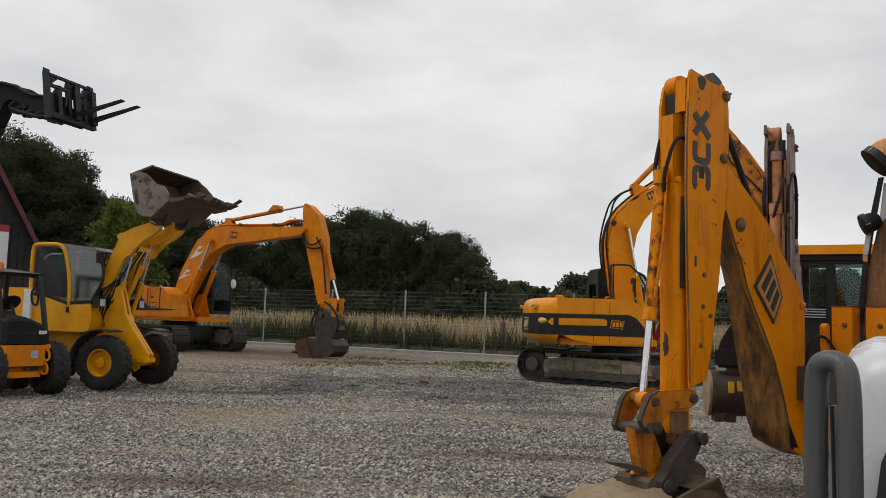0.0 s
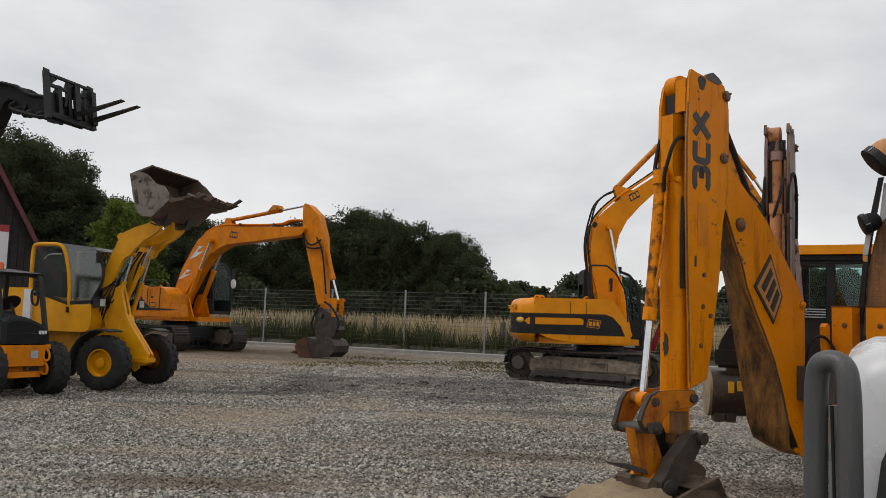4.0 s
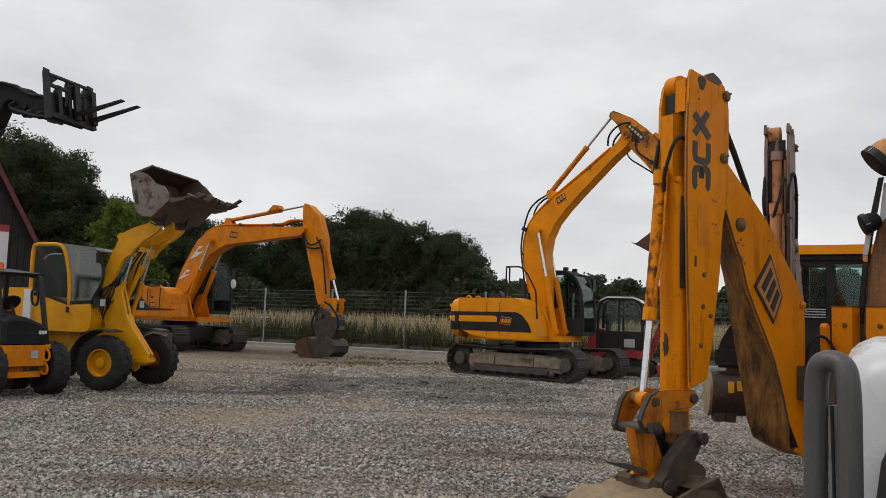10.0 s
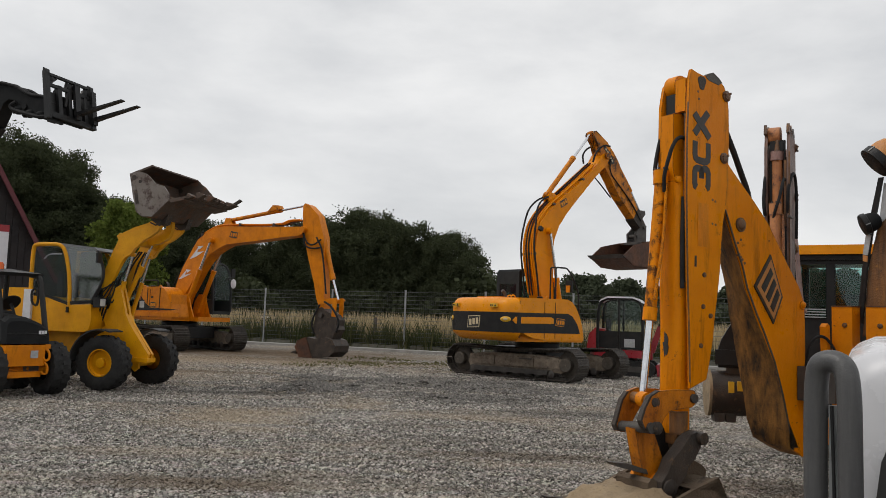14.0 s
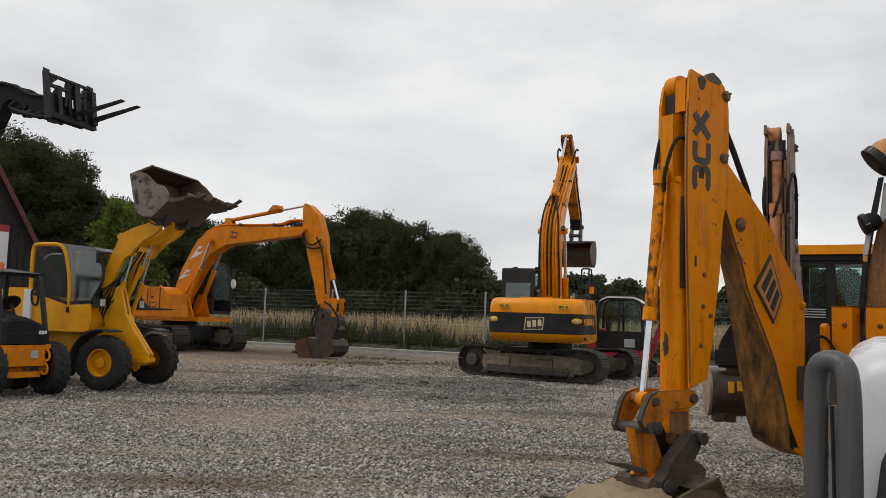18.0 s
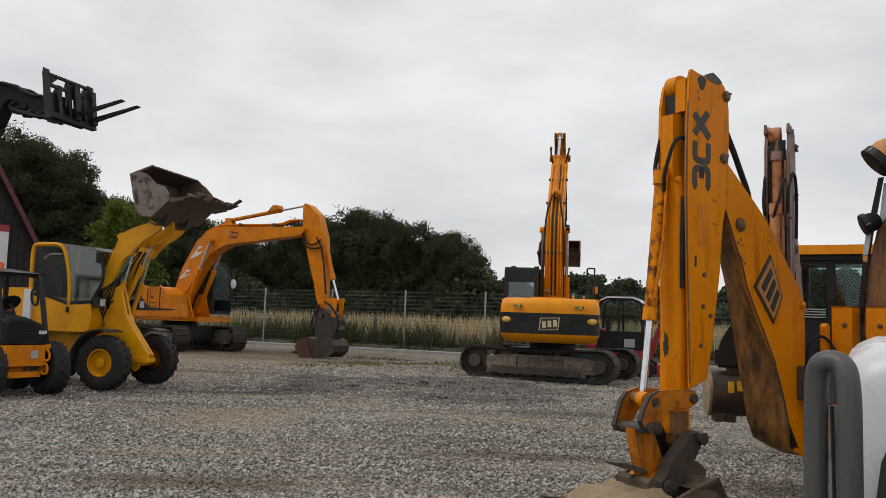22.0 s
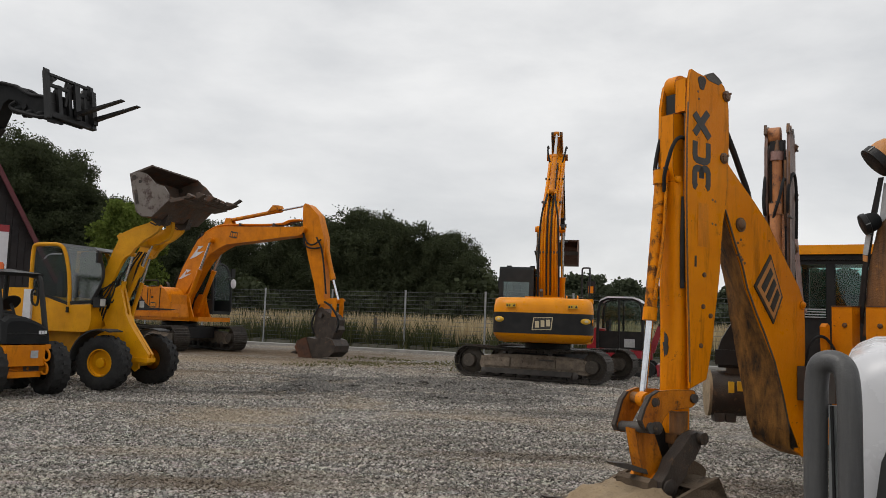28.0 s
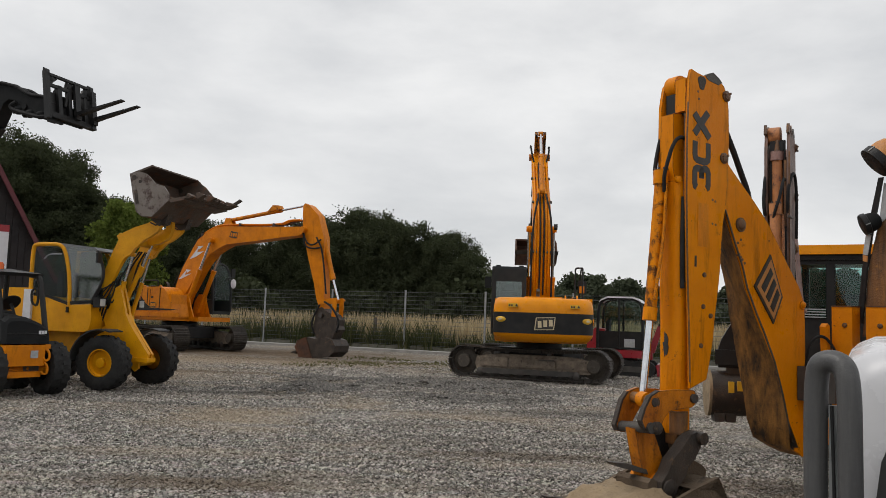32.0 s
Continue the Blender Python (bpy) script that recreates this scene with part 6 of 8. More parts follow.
def backhoe_tractor(ob, mat, x0, y0, y1, roof_z, label, track=0.95, frame_low=0.64, mullion=None):
    """Rear frame, stabiliser legs, cab, chassis and rear wheels behind a backhoe arm."""
    part("kingpost", prism([(1.26, frame_low), (1.42, frame_low), (1.46, 1.25), (1.36, 1.40), (1.24, 1.2)], 0.06, 0.31), mat, ob, bevel=0.02)
    part("rear_frame", box(1.42, 1.60, y0 - 0.1, max(y1, 0.5), frame_low, frame_low + 0.22), mat, ob, "yellow rear slide frame", 0.02)
    ym = (y0 + y1) / 2
    ch = part("chassis", box(1.6, x0 + 3.6, ym - 0.45, ym + 0.45, 0.45, 1.05), BLACK, ob, "black tractor chassis", 0.03)
    part("bonnet", prism([(x0 + 1.5, 1.0), (x0 + 3.6, 1.0), (x0 + 3.6, 1.55), (x0 + 1.5, 1.75)], ym - 0.42, ym + 0.42), mat, ob, "yellow engine bonnet", 0.05)
    for s in (-1, 1):
        wheel(ob, x0 + 1.2, ym + s * track, 0.62, 0.42, CREAM, s, 22)
        wheel(ob, x0 + 2.95, ym + s * (track - 0.1), 0.45, 0.3, CREAM, s, 18)
    c = part("cab_base", box(x0, x0 + 1.5, y0, y1, 1.0, 1.25), BLACK, ob, label, 0.02)
    for x, y, lean in ((x0, y1 - 0.05, 0.0), (x0, y0 + 0.05, 0.0), (x0 + 1.5, y1 - 0.05, -0.1), (x0 + 1.5, y0 + 0.05, -0.1)):
        part("cab_post", prism([(x - 0.045, 1.2), (x + 0.055, 1.2), (x + 0.055 + lean, roof_z - 0.1), (x - 0.045 + lean, roof_z - 0.1)], y - 0.05, y + 0.05), BLACK, c, "black cab post", 0.012)
    part("cab_roof", box(x0 - 0.12, x0 + 1.45, y0 - 0.02, y1 + 0.02, roof_z - 0.12, roof_z), mat, c, "yellow cab roof", 0.04)
    part("roof_trim", box(x0 - 0.06, x0 + 1.40, y0 + 0.01, y1 - 0.01, roof_z - 0.19, roof_z - 0.12), BLACK, c)
    mid = ym if mullion is None else mullion
    part("mullion", box(x0 - 0.025, x0 + 0.02, mid - 0.047, mid + 0.047, 1.25, roof_z - 0.24), BLACK, c, bevel=0.01)
    part("window_header", box(x0 - 0.02, x0 + 0.02, y0 + 0.1, y1 - 0.1, roof_z - 0.245, roof_z - 0.19), BLACK, c, bevel=0.01)
    part("rear_panel", box(x0 - 0.02, x0 + 0.02, y0 + 0.1, y1 - 0.1, 1.25, 1.80), BLACK, c, "dusty black panel below the windows", 0.01)
    for a, b in ((y0 + 0.1, mid - 0.047), (mid + 0.047, y1 - 0.1)):
        pane = part("rear_pane", box(x0 - 0.006, x0 + 0.006, a, b, 1.80, roof_z - 0.24), TEAL_GLASS, c)
        pane.visible_shadow = False
        for y in (a, b):
            part("pane_gasket", rod((x0 - 0.01, y, 1.80), (x0 - 0.01, y, roof_z - 0.24), 0.012, 6), PLASTIC, c)
    for y in (y0 + 0.02, y1 - 0.02):
        pane = part("side_pane", box(x0 + 0.08, x0 + 1.38, y - 0.005, y + 0.005, 1.3, roof_z - 0.2), GLASS, c)
        pane.visible_shadow = False
    pane = part("front_pane", box(x0 + 1.42, x0 + 1.43, y0 + 0.1, y1 - 0.1, 1.4, roof_z - 0.2), GLASS, c)
    pane.visible_shadow = False
    part("driver_seat", box(x0 + 0.45, x0 + 0.9, ym - 0.25, ym + 0.25, 1.25, 1.62), SEAT, c, bevel=0.04)
    part("seat_back", box(x0 + 0.85, x0 + 0.97, ym - 0.24, ym + 0.24, 1.6, 2.15), SEAT, c, bevel=0.04)
    return c


near_backhoe = thing("backhoe_loader", 2.19, 6.6, 31.94, "yellow backhoe loader with folded arm and bucket on gravel", "backhoe loader")
arm = backhoe_arm(near_backhoe, YELLOW_ARM, BROWN, True)


def stroke(points, width, y0, y1):
    """A flat band of even width along a polyline in the plane of the arm's plate: (along, across) points from its reading foot."""
    left, right = [], []
    for k, p in enumerate(points):
        a, b = points[max(k - 1, 0)], points[min(k + 1, len(points) - 1)]
        d0 = Vector((p[0] - a[0], p[1] - a[1])) if k else Vector((b[0] - p[0], b[1] - p[1]))
        d1 = Vector((b[0] - p[0], b[1] - p[1])) if k < len(points) - 1 else d0
        n = (d0.normalized() + d1.normalized()).normalized()
        half = width / 2 / max(0.75, n.dot(d1.normalized()))
        left.append((p[0] - n.y * half, p[1] + n.x * half))
        right.append((p[0] + n.y * half, p[1] - n.x * half))
    return prism([(-0.012 - v, 2.775 + u) for u, v in left + right[::-1]], y0, y1)


for band in ([(0.010, 0.135), (0.022, 0.152), (0.045, 0.158), (0.135, 0.158), (0.158, 0.150), (0.170, 0.130), (0.170, 0.100), (0.158, 0.082), (0.135, 0.076), (0.09, 0.076)],
             [(0.10, 0.076), (0.140, 0.076), (0.162, 0.066), (0.174, 0.045), (0.174, 0.025), (0.162, 0.004), (0.140, -0.006), (0.045, -0.006), (0.022, 0.0), (0.010, 0.016)],
             [(0.395, 0.155), (0.285, 0.158), (0.256, 0.150), (0.240, 0.128), (0.232, 0.060), (0.236, 0.022), (0.252, 0.0), (0.285, -0.006), (0.395, -0.004)]):
    part("letter_stroke", stroke(band, 0.058, -0.003, 0.0), DECAL, near_backhoe, "black model lettering")
for k, band in enumerate(([(0.455, 0.165), (0.655, 0.0)], [(0.44, -0.02), (0.625, 0.168)])):
    part("letter_stroke", stroke(band, 0.062, -0.004 - 0.001 * k, 0.0), DECAL, near_backhoe, "black model lettering")
part("patched_paint", box(-0.13, 0.0, -0.004, 0.0, 2.30, 2.66), YELLOW_WORN, near_backhoe, "rubbed patch of paint")
a_cab = backhoe_tractor(near_backhoe, YELLOW, 1.58, -2.05, -0.74, 3.10, "black-framed glazed tractor cab")
for x, y in ((1.50, -0.27), (1.50, -0.585)):
    leg = part("stabiliser_leg", box(x - 0.06, x + 0.06, y - 0.095, y + 0.095, 0.5, 1.86), YELLOW_WORN, near_backhoe, "square yellow stabiliser leg", 0.012)
    part("leg_cap", box(x - 0.065, x + 0.065, y - 0.10, y + 0.10, 1.86, 1.872), BROWN, leg)
    part("leg_boss", turned([(0.028, 0.0), (0.028, -0.012), (0.012, -0.018)], (x + 0.0, y - 0.095, 1.815), seg=14), YELLOW_WORN, leg)
    part("leg_boss", turned([(0.022, 0.0), (0.022, 0.012), (0.010, 0.018)], (x - 0.06, y - 0.03, 1.70), (-1, 0, 0), 14), BROWN, leg)
part("valve_lever", prism([(1.33, 1.40), (1.38, 1.40), (1.37, 1.69), (1.34, 1.71), (1.31, 1.68)], -0.20, -0.14), YELLOW_WORN, near_backhoe)
part("spool_block", box(1.22, 1.50, -0.34, 0.02, 1.02, 1.32), STEEL, near_backhoe, "oily dark valve block", 0.02)
part("hose", tube([(1.24, -0.05, 1.3), (1.18, -0.12, 1.55), (1.30, -0.2, 1.62), (1.42, -0.26, 1.4)], 0.013, 8), HOSE, near_backhoe)


def roof_lamp(parent, x, y, z, r, shell, axis):
    """A work lamp: a rounded housing, a dark rim towards the lens, clips and a bracket."""
    a = Vector(axis).normalized()
    at = Vector((x, y, z))
    lamp = part("work_lamp", turned([(r * 0.10, -r * 1.25), (r * 0.55, -r * 1.15), (r * 0.85, -r * 0.85), (r * 0.98, -r * 0.4), (r, r * 0.1)], at, a, 24), shell, parent, "work lamp with a rounded housing")
    part("lamp_rim", turned([(r * 0.98, r * 0.05), (r * 1.08, r * 0.10), (r * 1.10, r * 0.62), (r * 0.92, r * 0.68)], at, a, 24), BLACK, lamp, "black lens rim")
    part("lamp_glass", turned([(r * 0.92, r * 0.55), (r * 0.5, r * 0.66), (r * 0.05, r * 0.70)], at, a, 24), DECAL, lamp)
    side = a.orthogonal().normalized()
    for k in (0.9, 2.0, 3.6, 5.2):
        out = side * math.cos(k) + a.cross(side) * math.sin(k)
        part("chrome_clip", rod(at + out * r * 1.09 + a * r * 0.05, at + out * r * 1.12 + a * r * 0.55, r * 0.05, 6), GALV, lamp)
    part("lamp_bracket", tube([at - a * r * 0.6, at - a * r * 1.3 + Vector((0.02, 0, 0.03)), at + Vector((r * 1.6, 0, r * 0.4))], r * 0.14, 8), BLACK, lamp)


roof_lamp(near_backhoe, 1.52, -0.60, 3.17, 0.135, TAN, (-0.50, 0.55, -0.66))
roof_lamp(near_backhoe, 1.52, -0.475, 2.60, 0.085, PLASTIC, (-0.62, 0.68, -0.38))

rusty_backhoe = thing("backhoe_loader", 3.68, 8.40, 60, "weathered rusty orange backhoe loader parked beside another", "backhoe loader")
backhoe_arm(rusty_backhoe, FADED, BROWN, False, w=0.25, carried=True, boom_mat=PINKISH, plate_mat=STREAKED)
backhoe_tractor(rusty_backhoe, YELLOW, 2.35, -1.0, 0.30, 2.745, "black-framed cab with tinted rear windows", 0.6, 0.95, mullion=-0.186)
for y in (-1.05, 0.75):
    part("stabiliser_leg", box(1.42, 1.60, y - 0.09, y + 0.09, 1.05, 1.75), YELLOW_WORN, rusty_backhoe, "square yellow stabiliser leg", 0.01)
bm = bmesh.new()
for k in range(4):
    box(2.30, 2.325, -0.13, 0.19, 1.81 + k * 0.034, 1.822 + k * 0.034, bm)
part("rear_grille", bm, GREY_LABEL, rusty_backhoe, "pale grille bars below the window")


def carried_bucket(ob):
    """The rusty machine's curled bucket and black linkage, carried clear of the ground."""
    back = ob.matrix_basis.inverted()

    def placed(bm, x, y, z, turn=0.0):
        bm.transform(back @ pose(x, y, z, 0, 0, turn))
        return bm
    curl = [(0.225 * math.cos(radians(a)), 0.225 * math.sin(radians(a))) for a in range(-10, 321, 15)]
    rings = [[(x, y, z) for y, z in curl] for x in (-0.22, 0.23)]
    b = part("bucket", placed(loops(rings, caps=True), 2.98, 8.25, 0.98, -9), IRON, ob, "dark curled bucket carried off the ground", 0.006)
    cheek = [(0.235 * math.cos(radians(a)) * (1.0 if a < 180 else 0.92), 0.235 * math.sin(radians(a))) for a in range(0, 360, 15)]
    part("end_plate", placed(loops([[(x, y, z) for y, z in cheek] for x in (-0.245, -0.215)]), 2.98, 8.25, 0.98, -9), MUD, b, "pale dusty bucket cheek", 0.006)
    for k, (x, z0, z1) in enumerate(((-0.07, 0.02, 0.13), (0.015, 0.04, 0.135), (0.09, 0.02, 0.12))):
        part("yellow_mark", placed(box(x, x + 0.055, -0.228, -0.20, z0, z1), 2.98, 8.25, 0.98, -9), LABEL, b)
    for x in (-0.13, -0.02):
        part("tooth", placed(prism([(x - 0.05, -0.28), (x + 0.04, -0.28), (x + 0.05, -0.19), (x - 0.06, -0.19)], -0.12, 0.08), 2.98, 8.25, 0.98, -9), STEEL, b, bevel=0.01)
    guard = [(-0.13, 1.24), (0.30, 1.24), (0.30, 1.86), (0.14, 1.88), (0.06, 1.80), (-0.02, 1.66), (-0.10, 1.52), (-0.13, 1.42)]
    h = part("linkage_guard", placed(prism(guard, -0.12, 0.14), 2.98, 8.25, 0.0, -18), BLACK, ob, "black linkage guard", 0.03)
    part("cross_bar", placed(box(-0.16, 0.36, -0.17, -0.10, 1.27, 1.42), 2.98, 8.25, 0.0, -18), BLACK, h, bevel=0.03)
    part("link_plate", placed(box(0.02, 0.11, -0.06, 0.06, 1.8, 2.15), 2.98, 8.25, 0.0, -18), YELLOW, h, "yellow link plate", 0.01)
    part("hinge_block", placed(box(-0.05, 0.28, -0.10, 0.1, 1.14, 1.26), 2.98, 8.25, 0.0, -18), STEEL, h, bevel=0.02)


carried_bucket(rusty_backhoe)


def cab_corner(parent):
    """The leaning corner post of the near cab with its trim, brown inner panel and pale strips."""
    x = 1.56

    def sheet(pts, off=0.0, thick=0.02):
        return loops([[(q, y, z) for y, z in pts] for q in (x + off, x + off + thick)])
    post = part("corner_post", sheet([(-0.545, 3.0), (-0.585, 3.0), (-0.485, 2.5), (-0.435, 2.2), (-0.385, 1.72), (-0.335, 1.72), (-0.395, 2.25), (-0.435, 2.52)]), BLACK, parent, "black leaning corner post", 0.006)
    part("inner_panel", sheet([(-0.64, 2.72), (-0.62, 1.7), (-0.37, 1.6), (-0.43, 2.2), (-0.52, 2.58)], 0.03), BROWN, post, "rusty brown inner panel")
    part("pale_strip", sheet([(-0.58, 2.95), (-0.66, 2.95), (-0.66, 2.70), (-0.53, 2.58)], 0.024), GREY_LABEL, post, "pale grey strip")
    part("pale_strip", sheet([(-0.43, 2.50), (-0.48, 2.50), (-0.445, 2.32), (-0.40, 2.33)], -0.006, 0.005), GREY_LABEL, post)
    part("tan_strip", sheet([(-0.40, 2.325), (-0.445, 2.315), (-0.44, 2.26), (-0.40, 2.27)], -0.006, 0.005), TAN, post)


cab_corner(near_backhoe)

# ---------------------------------------------------------------- parked excavator with its bucket on the ground


def parked_excavator():
    ob = thing("crawler_excavator", -10.5, 33.5, -29.3, "orange-yellow crawler excavator with arm stretched to the ground", "excavator")
    ob.scale = (1.1, 1.1, 1.1)
    before = set(ob.children)
    undercarriage(ob)
    turn = pose(-0.42, 0, 0, 0, 0, -12)
    for c in set(ob.children) - before:
        c.matrix_basis = turn @ c.matrix_basis
    house = upper_body(ob, ORANGE, stripe=False, extras=False, cab_at=(-0.78, 0.80, 1.34, 3.34))
    part("side_swoosh", prism([(-1.84, 2.18), (-1.40, 2.10), (-1.08, 1.91), (-0.81, 1.65), (-0.50, 1.51), (0.44, 1.49), (0.96, 1.46), (-1.76, 1.39)], -1.312, -1.295), BLACK, house, "black curved side mark")
    part("side_badge", box(-1.42, -1.10, -1.325, -1.31, 1.66, 1.94), RED_ORANGE, house, "small orange-red side badge", 0.01)
    part("sill_bar", box(-2.0, 0.95, -1.33, -1.29, 1.20, 1.36), ORANGE, house, "orange sill bar", 0.02)
    for x in (-1.45, -0.75, -0.1):
        part("panel_gap", box(x - 0.012, x + 0.012, -1.316, -1.28, 1.40, 2.24), BLACK, house)
    part("step_box", box(0.30, 0.46, -1.26, -0.55, 1.36, 2.02), ORANGE, house, "orange tool box beside the boom", 0.03)
    part("box_seam", box(0.30, 0.462, -1.27, -1.24, 1.70, 1.72), BLACK, house)
    for x, z in ((-1.3, 1.9), (-0.5, 1.9)):
        part("panel_latch", box(x - 0.05, x + 0.05, -1.325, -1.27, z - 0.03, z + 0.03), BLACK, house)
    part("top_rail", tube(bent([(-1.9, -1.2, 2.25), (-1.9, -1.2, 2.52), (-0.35, -1.2, 2.52), (-0.35, -1.2, 2.25)], 0.06), 0.022, 8, smooth=0), BLACK, house, "black hand rail along the covers")
    part("top_rail", rod((-1.15, -1.2, 2.25), (-1.15, -1.2, 2.52), 0.02, 8), BLACK, house)
    # the arm lies in the house's middle plane
    b = part("boom", prism([(-0.55, 1.35), (-0.60, 1.75), (-0.50, 2.25), (-0.243, 2.928), (0.149, 3.568), (0.547, 4.096), (0.961, 4.363), (1.516, 4.55), (1.936, 4.57), (4.564, 4.49), (5.364, 4.47), (5.56, 4.42), (5.584, 4.278), (5.393, 4.165), (4.641, 4.121), (3.345, 4.004), (1.99, 3.903), (1.62, 3.76), (1.22, 3.56), (0.92, 3.28), (0.69, 3.0), (0.25, 2.32), (0.05, 2.05), (-0.16, 1.50), (-0.30, 1.3)], -0.26, 0.26), ORANGE, ob, "long bent orange boom", 0.03)
    for y in (-0.18, -0.06, 0.06, 0.18):
        part("steel_pipe", tube([(0.15, y, 3.66), (0.53, y, 4.17), (0.95, y, 4.44), (1.5, y, 4.63), (1.95, y, 4.65), (4.5, y, 4.57), (4.8, y, 4.72), (5.3, y, 4.72)], 0.03, 8), ORANGE if y < 0 else IRON, b)
    for x, z in ((0.75, 4.22), (2.6, 4.55), (4.2, 4.50)):
        part("pipe_clamp", box(x - 0.03, x + 0.03, -0.28, 0.28, z, z + 0.12), STEEL, b)
    for y in (-0.1, 0.1):
        part("ram_lug", prism([(1.60, 4.53), (2.15, 4.55), (1.96, 4.90), (1.78, 4.90)], y - 0.03, y + 0.03), ORANGE, b, bevel=0.01)
    part("ram_pin", rod((1.33, -0.44, 4.06), (1.33, 0.44, 4.06), 0.09, 18), ORANGE, b)
    diamond_logo(b, Matrix.Translation((2.35, -0.262, 4.25)) @ pose(0, 0, 0, 90, 0, 0) @ pose(0, 0, 0, 0, 0, -4), 0.42, ORANGE, True)
    for flash in ([(0.20, 3.38), (0.63, 3.84), (0.56, 3.63), (0.91, 3.67), (0.49, 3.46)], [(0.57, 3.86), (0.86, 3.86), (0.64, 3.73)], [(-0.33, 2.61), (0.06, 2.97), (-0.01, 2.78), (0.31, 2.84), (-0.09, 2.67)], [(0.03, 2.99), (0.30, 2.97), (0.10, 2.86)]):
        part("white_flash", prism(flash, -0.272, -0.262), WHITE, b, "white flash marks")
    s = part("stick", prism([(5.421, 4.943), (5.429, 5.219), (5.525, 5.275), (5.702, 5.209), (6.115, 4.841), (6.233, 4.487), (6.376, 4.096), (6.431, 3.132), (6.486, 2.175), (6.541, 1.644), (6.35, 1.639), (6.186, 1.98), (6.032, 2.554), (5.766, 3.328), (5.583, 3.915), (5.46, 4.311)], -0.17, 0.17), ORANGE, ob, "tapered orange dipper stick", 0.025)
    part("pivot_pin", rod((5.55, -0.34, 4.36), (5.55, 0.34, 4.36), 0.11, 18), ORANGE, s)
    part("bucket_ram", rod((6.28, 0, 4.10), (6.70, 0, 2.71), 0.085, 14), ORANGE, s)
    part("bucket_ram_rod", rod((6.70, 0, 2.71), (6.97, 0, 1.98), 0.045, 12), CHROME, s, "chromed piston rod")
    part("ram_head", rod((6.66, 0, 2.85), (6.72, 0, 2.66), 0.105, 14), ORANGE, s)
    for y in (-0.20, 0.20):
        part("tipping_link", prism([(6.40, 1.82), (6.42, 1.98), (7.02, 2.04), (7.12, 1.96), (7.04, 1.88)], y - 0.02, y + 0.02), ORANGE, s)
        part("push_link", prism([(6.92, 2.0), (7.08, 2.0), (7.06, 1.40), (6.90, 1.42)], y - 0.045, y - 0.005), ORANGE, s)
    for pts in ([(5.10, 4.59), (5.48, 4.50), (5.64, 3.95), (5.96, 3.79), (6.32, 4.01)], [(5.35, 4.58), (5.57, 4.20), (5.60, 3.81), (5.95, 3.69), (6.33, 3.74)], [(0.79, 4.41), (0.42, 3.99), (-0.13, 3.14), (-0.58, 2.39)], [(6.12, 4.09), (6.38, 3.70), (6.52, 2.94), (6.63, 2.17)]):
        part("hose", tube([(x, -0.24, z) for x, z in pts], 0.03, 8), HOSE, s)
    BUCKETSIDE = [(5.55, 0.35), (5.68, 0.58), (6.02, 0.70), (6.40, 0.66), (6.80, 0.72), (7.10, 0.64), (7.22, 0.46), (7.18, 0.25), (6.95, 0.07), (6.29, 0.02), (5.76, 0.02)]
    # low digging bucket under a bulky dark coupler, at rest on the ground
    k = part("bucket", prism(BUCKETSIDE, -0.40, 0.40), IRON, ob, "dark rusty digging bucket", 0.03)
    for y in (-0.43, 0.40):
        part("side_cheek", prism(BUCKETSIDE[:3] + BUCKETSIDE[-2:], y, y + 0.03), RED_BUCKET, k)
    for j in range(5):
        y = -0.39 + j * 0.17
        part("tooth", prism([(BUCKETSIDE[0][0] + 0.02, 0.12), (BUCKETSIDE[0][0] + 0.05, 0.24), (BUCKETSIDE[0][0] - 0.22, 0.16)], y, y + 0.10), IRON, k)
    part("coupler_block", prism([(6.25, 1.62), (6.45, 1.72), (6.75, 1.55), (7.0, 1.48), (7.12, 1.30), (7.08, 1.12), (7.16, 0.98), (7.05, 0.86), (6.95, 0.60), (6.30, 0.60), (6.24, 0.85), (6.15, 1.05), (6.22, 1.3)], -0.24, 0.24), IRON, k, "greasy dark quick coupler", 0.06)
    part("coupler_hose", tube([(6.6, -0.26, 1.9), (6.95, -0.30, 1.75), (7.30, -0.30, 1.25), (7.15, -0.28, 0.9)], 0.035, 8), HOSE, k)
    part("coupler_hose", tube([(6.4, -0.24, 1.8), (6.2, -0.28, 1.45), (6.1, -0.28, 1.1), (6.25, -0.26, 0.8)], 0.03, 8), HOSE, k)
    part("coupler_pin", rod((6.5, -0.34, 1.45), (6.5, 0.34, 1.45), 0.08, 14), STEEL, k)
    ram(ob, (1.85, 0, 4.82), (5.44, 0, 5.24), 0.07, 0.68, "stick_ram", GRIMY_RAM)
    part("ram_hose_block", prism([(3.75, 5.06), (4.0, 5.30), (4.25, 5.28), (4.35, 5.14)], -0.12, 0.12), GRIMY_RAM, b, bevel=0.03)
    for y in (-0.36, 0.36):
        ram(ob, (0.18, y, 1.44), (1.33, y, 4.06), 0.085, 0.58, "boom_ram", ORANGE)
    bm = turned([(0.09, -0.02), (0.12, 0.0), (0.09, 0.02)], (0, 0, 0), (1, -0.3, 0), 18)
    bm.transform(Matrix.Translation((1.30, 0.95, 2.52)) @ Matrix.Diagonal((1, 1, 1.5, 1)))
    part("white_mirror", bm, BANNER, ob, "pale oval mirror")
    part("mirror_arm", tube([(0.82, 0.98, 2.60), (1.05, 0.97, 2.78), (1.30, 0.95, 2.66)], 0.018, 8), BLACK, ob)
    return ob


parked_excavator()

# ---------------------------------------------------------------- wheel loader with its bucket raised


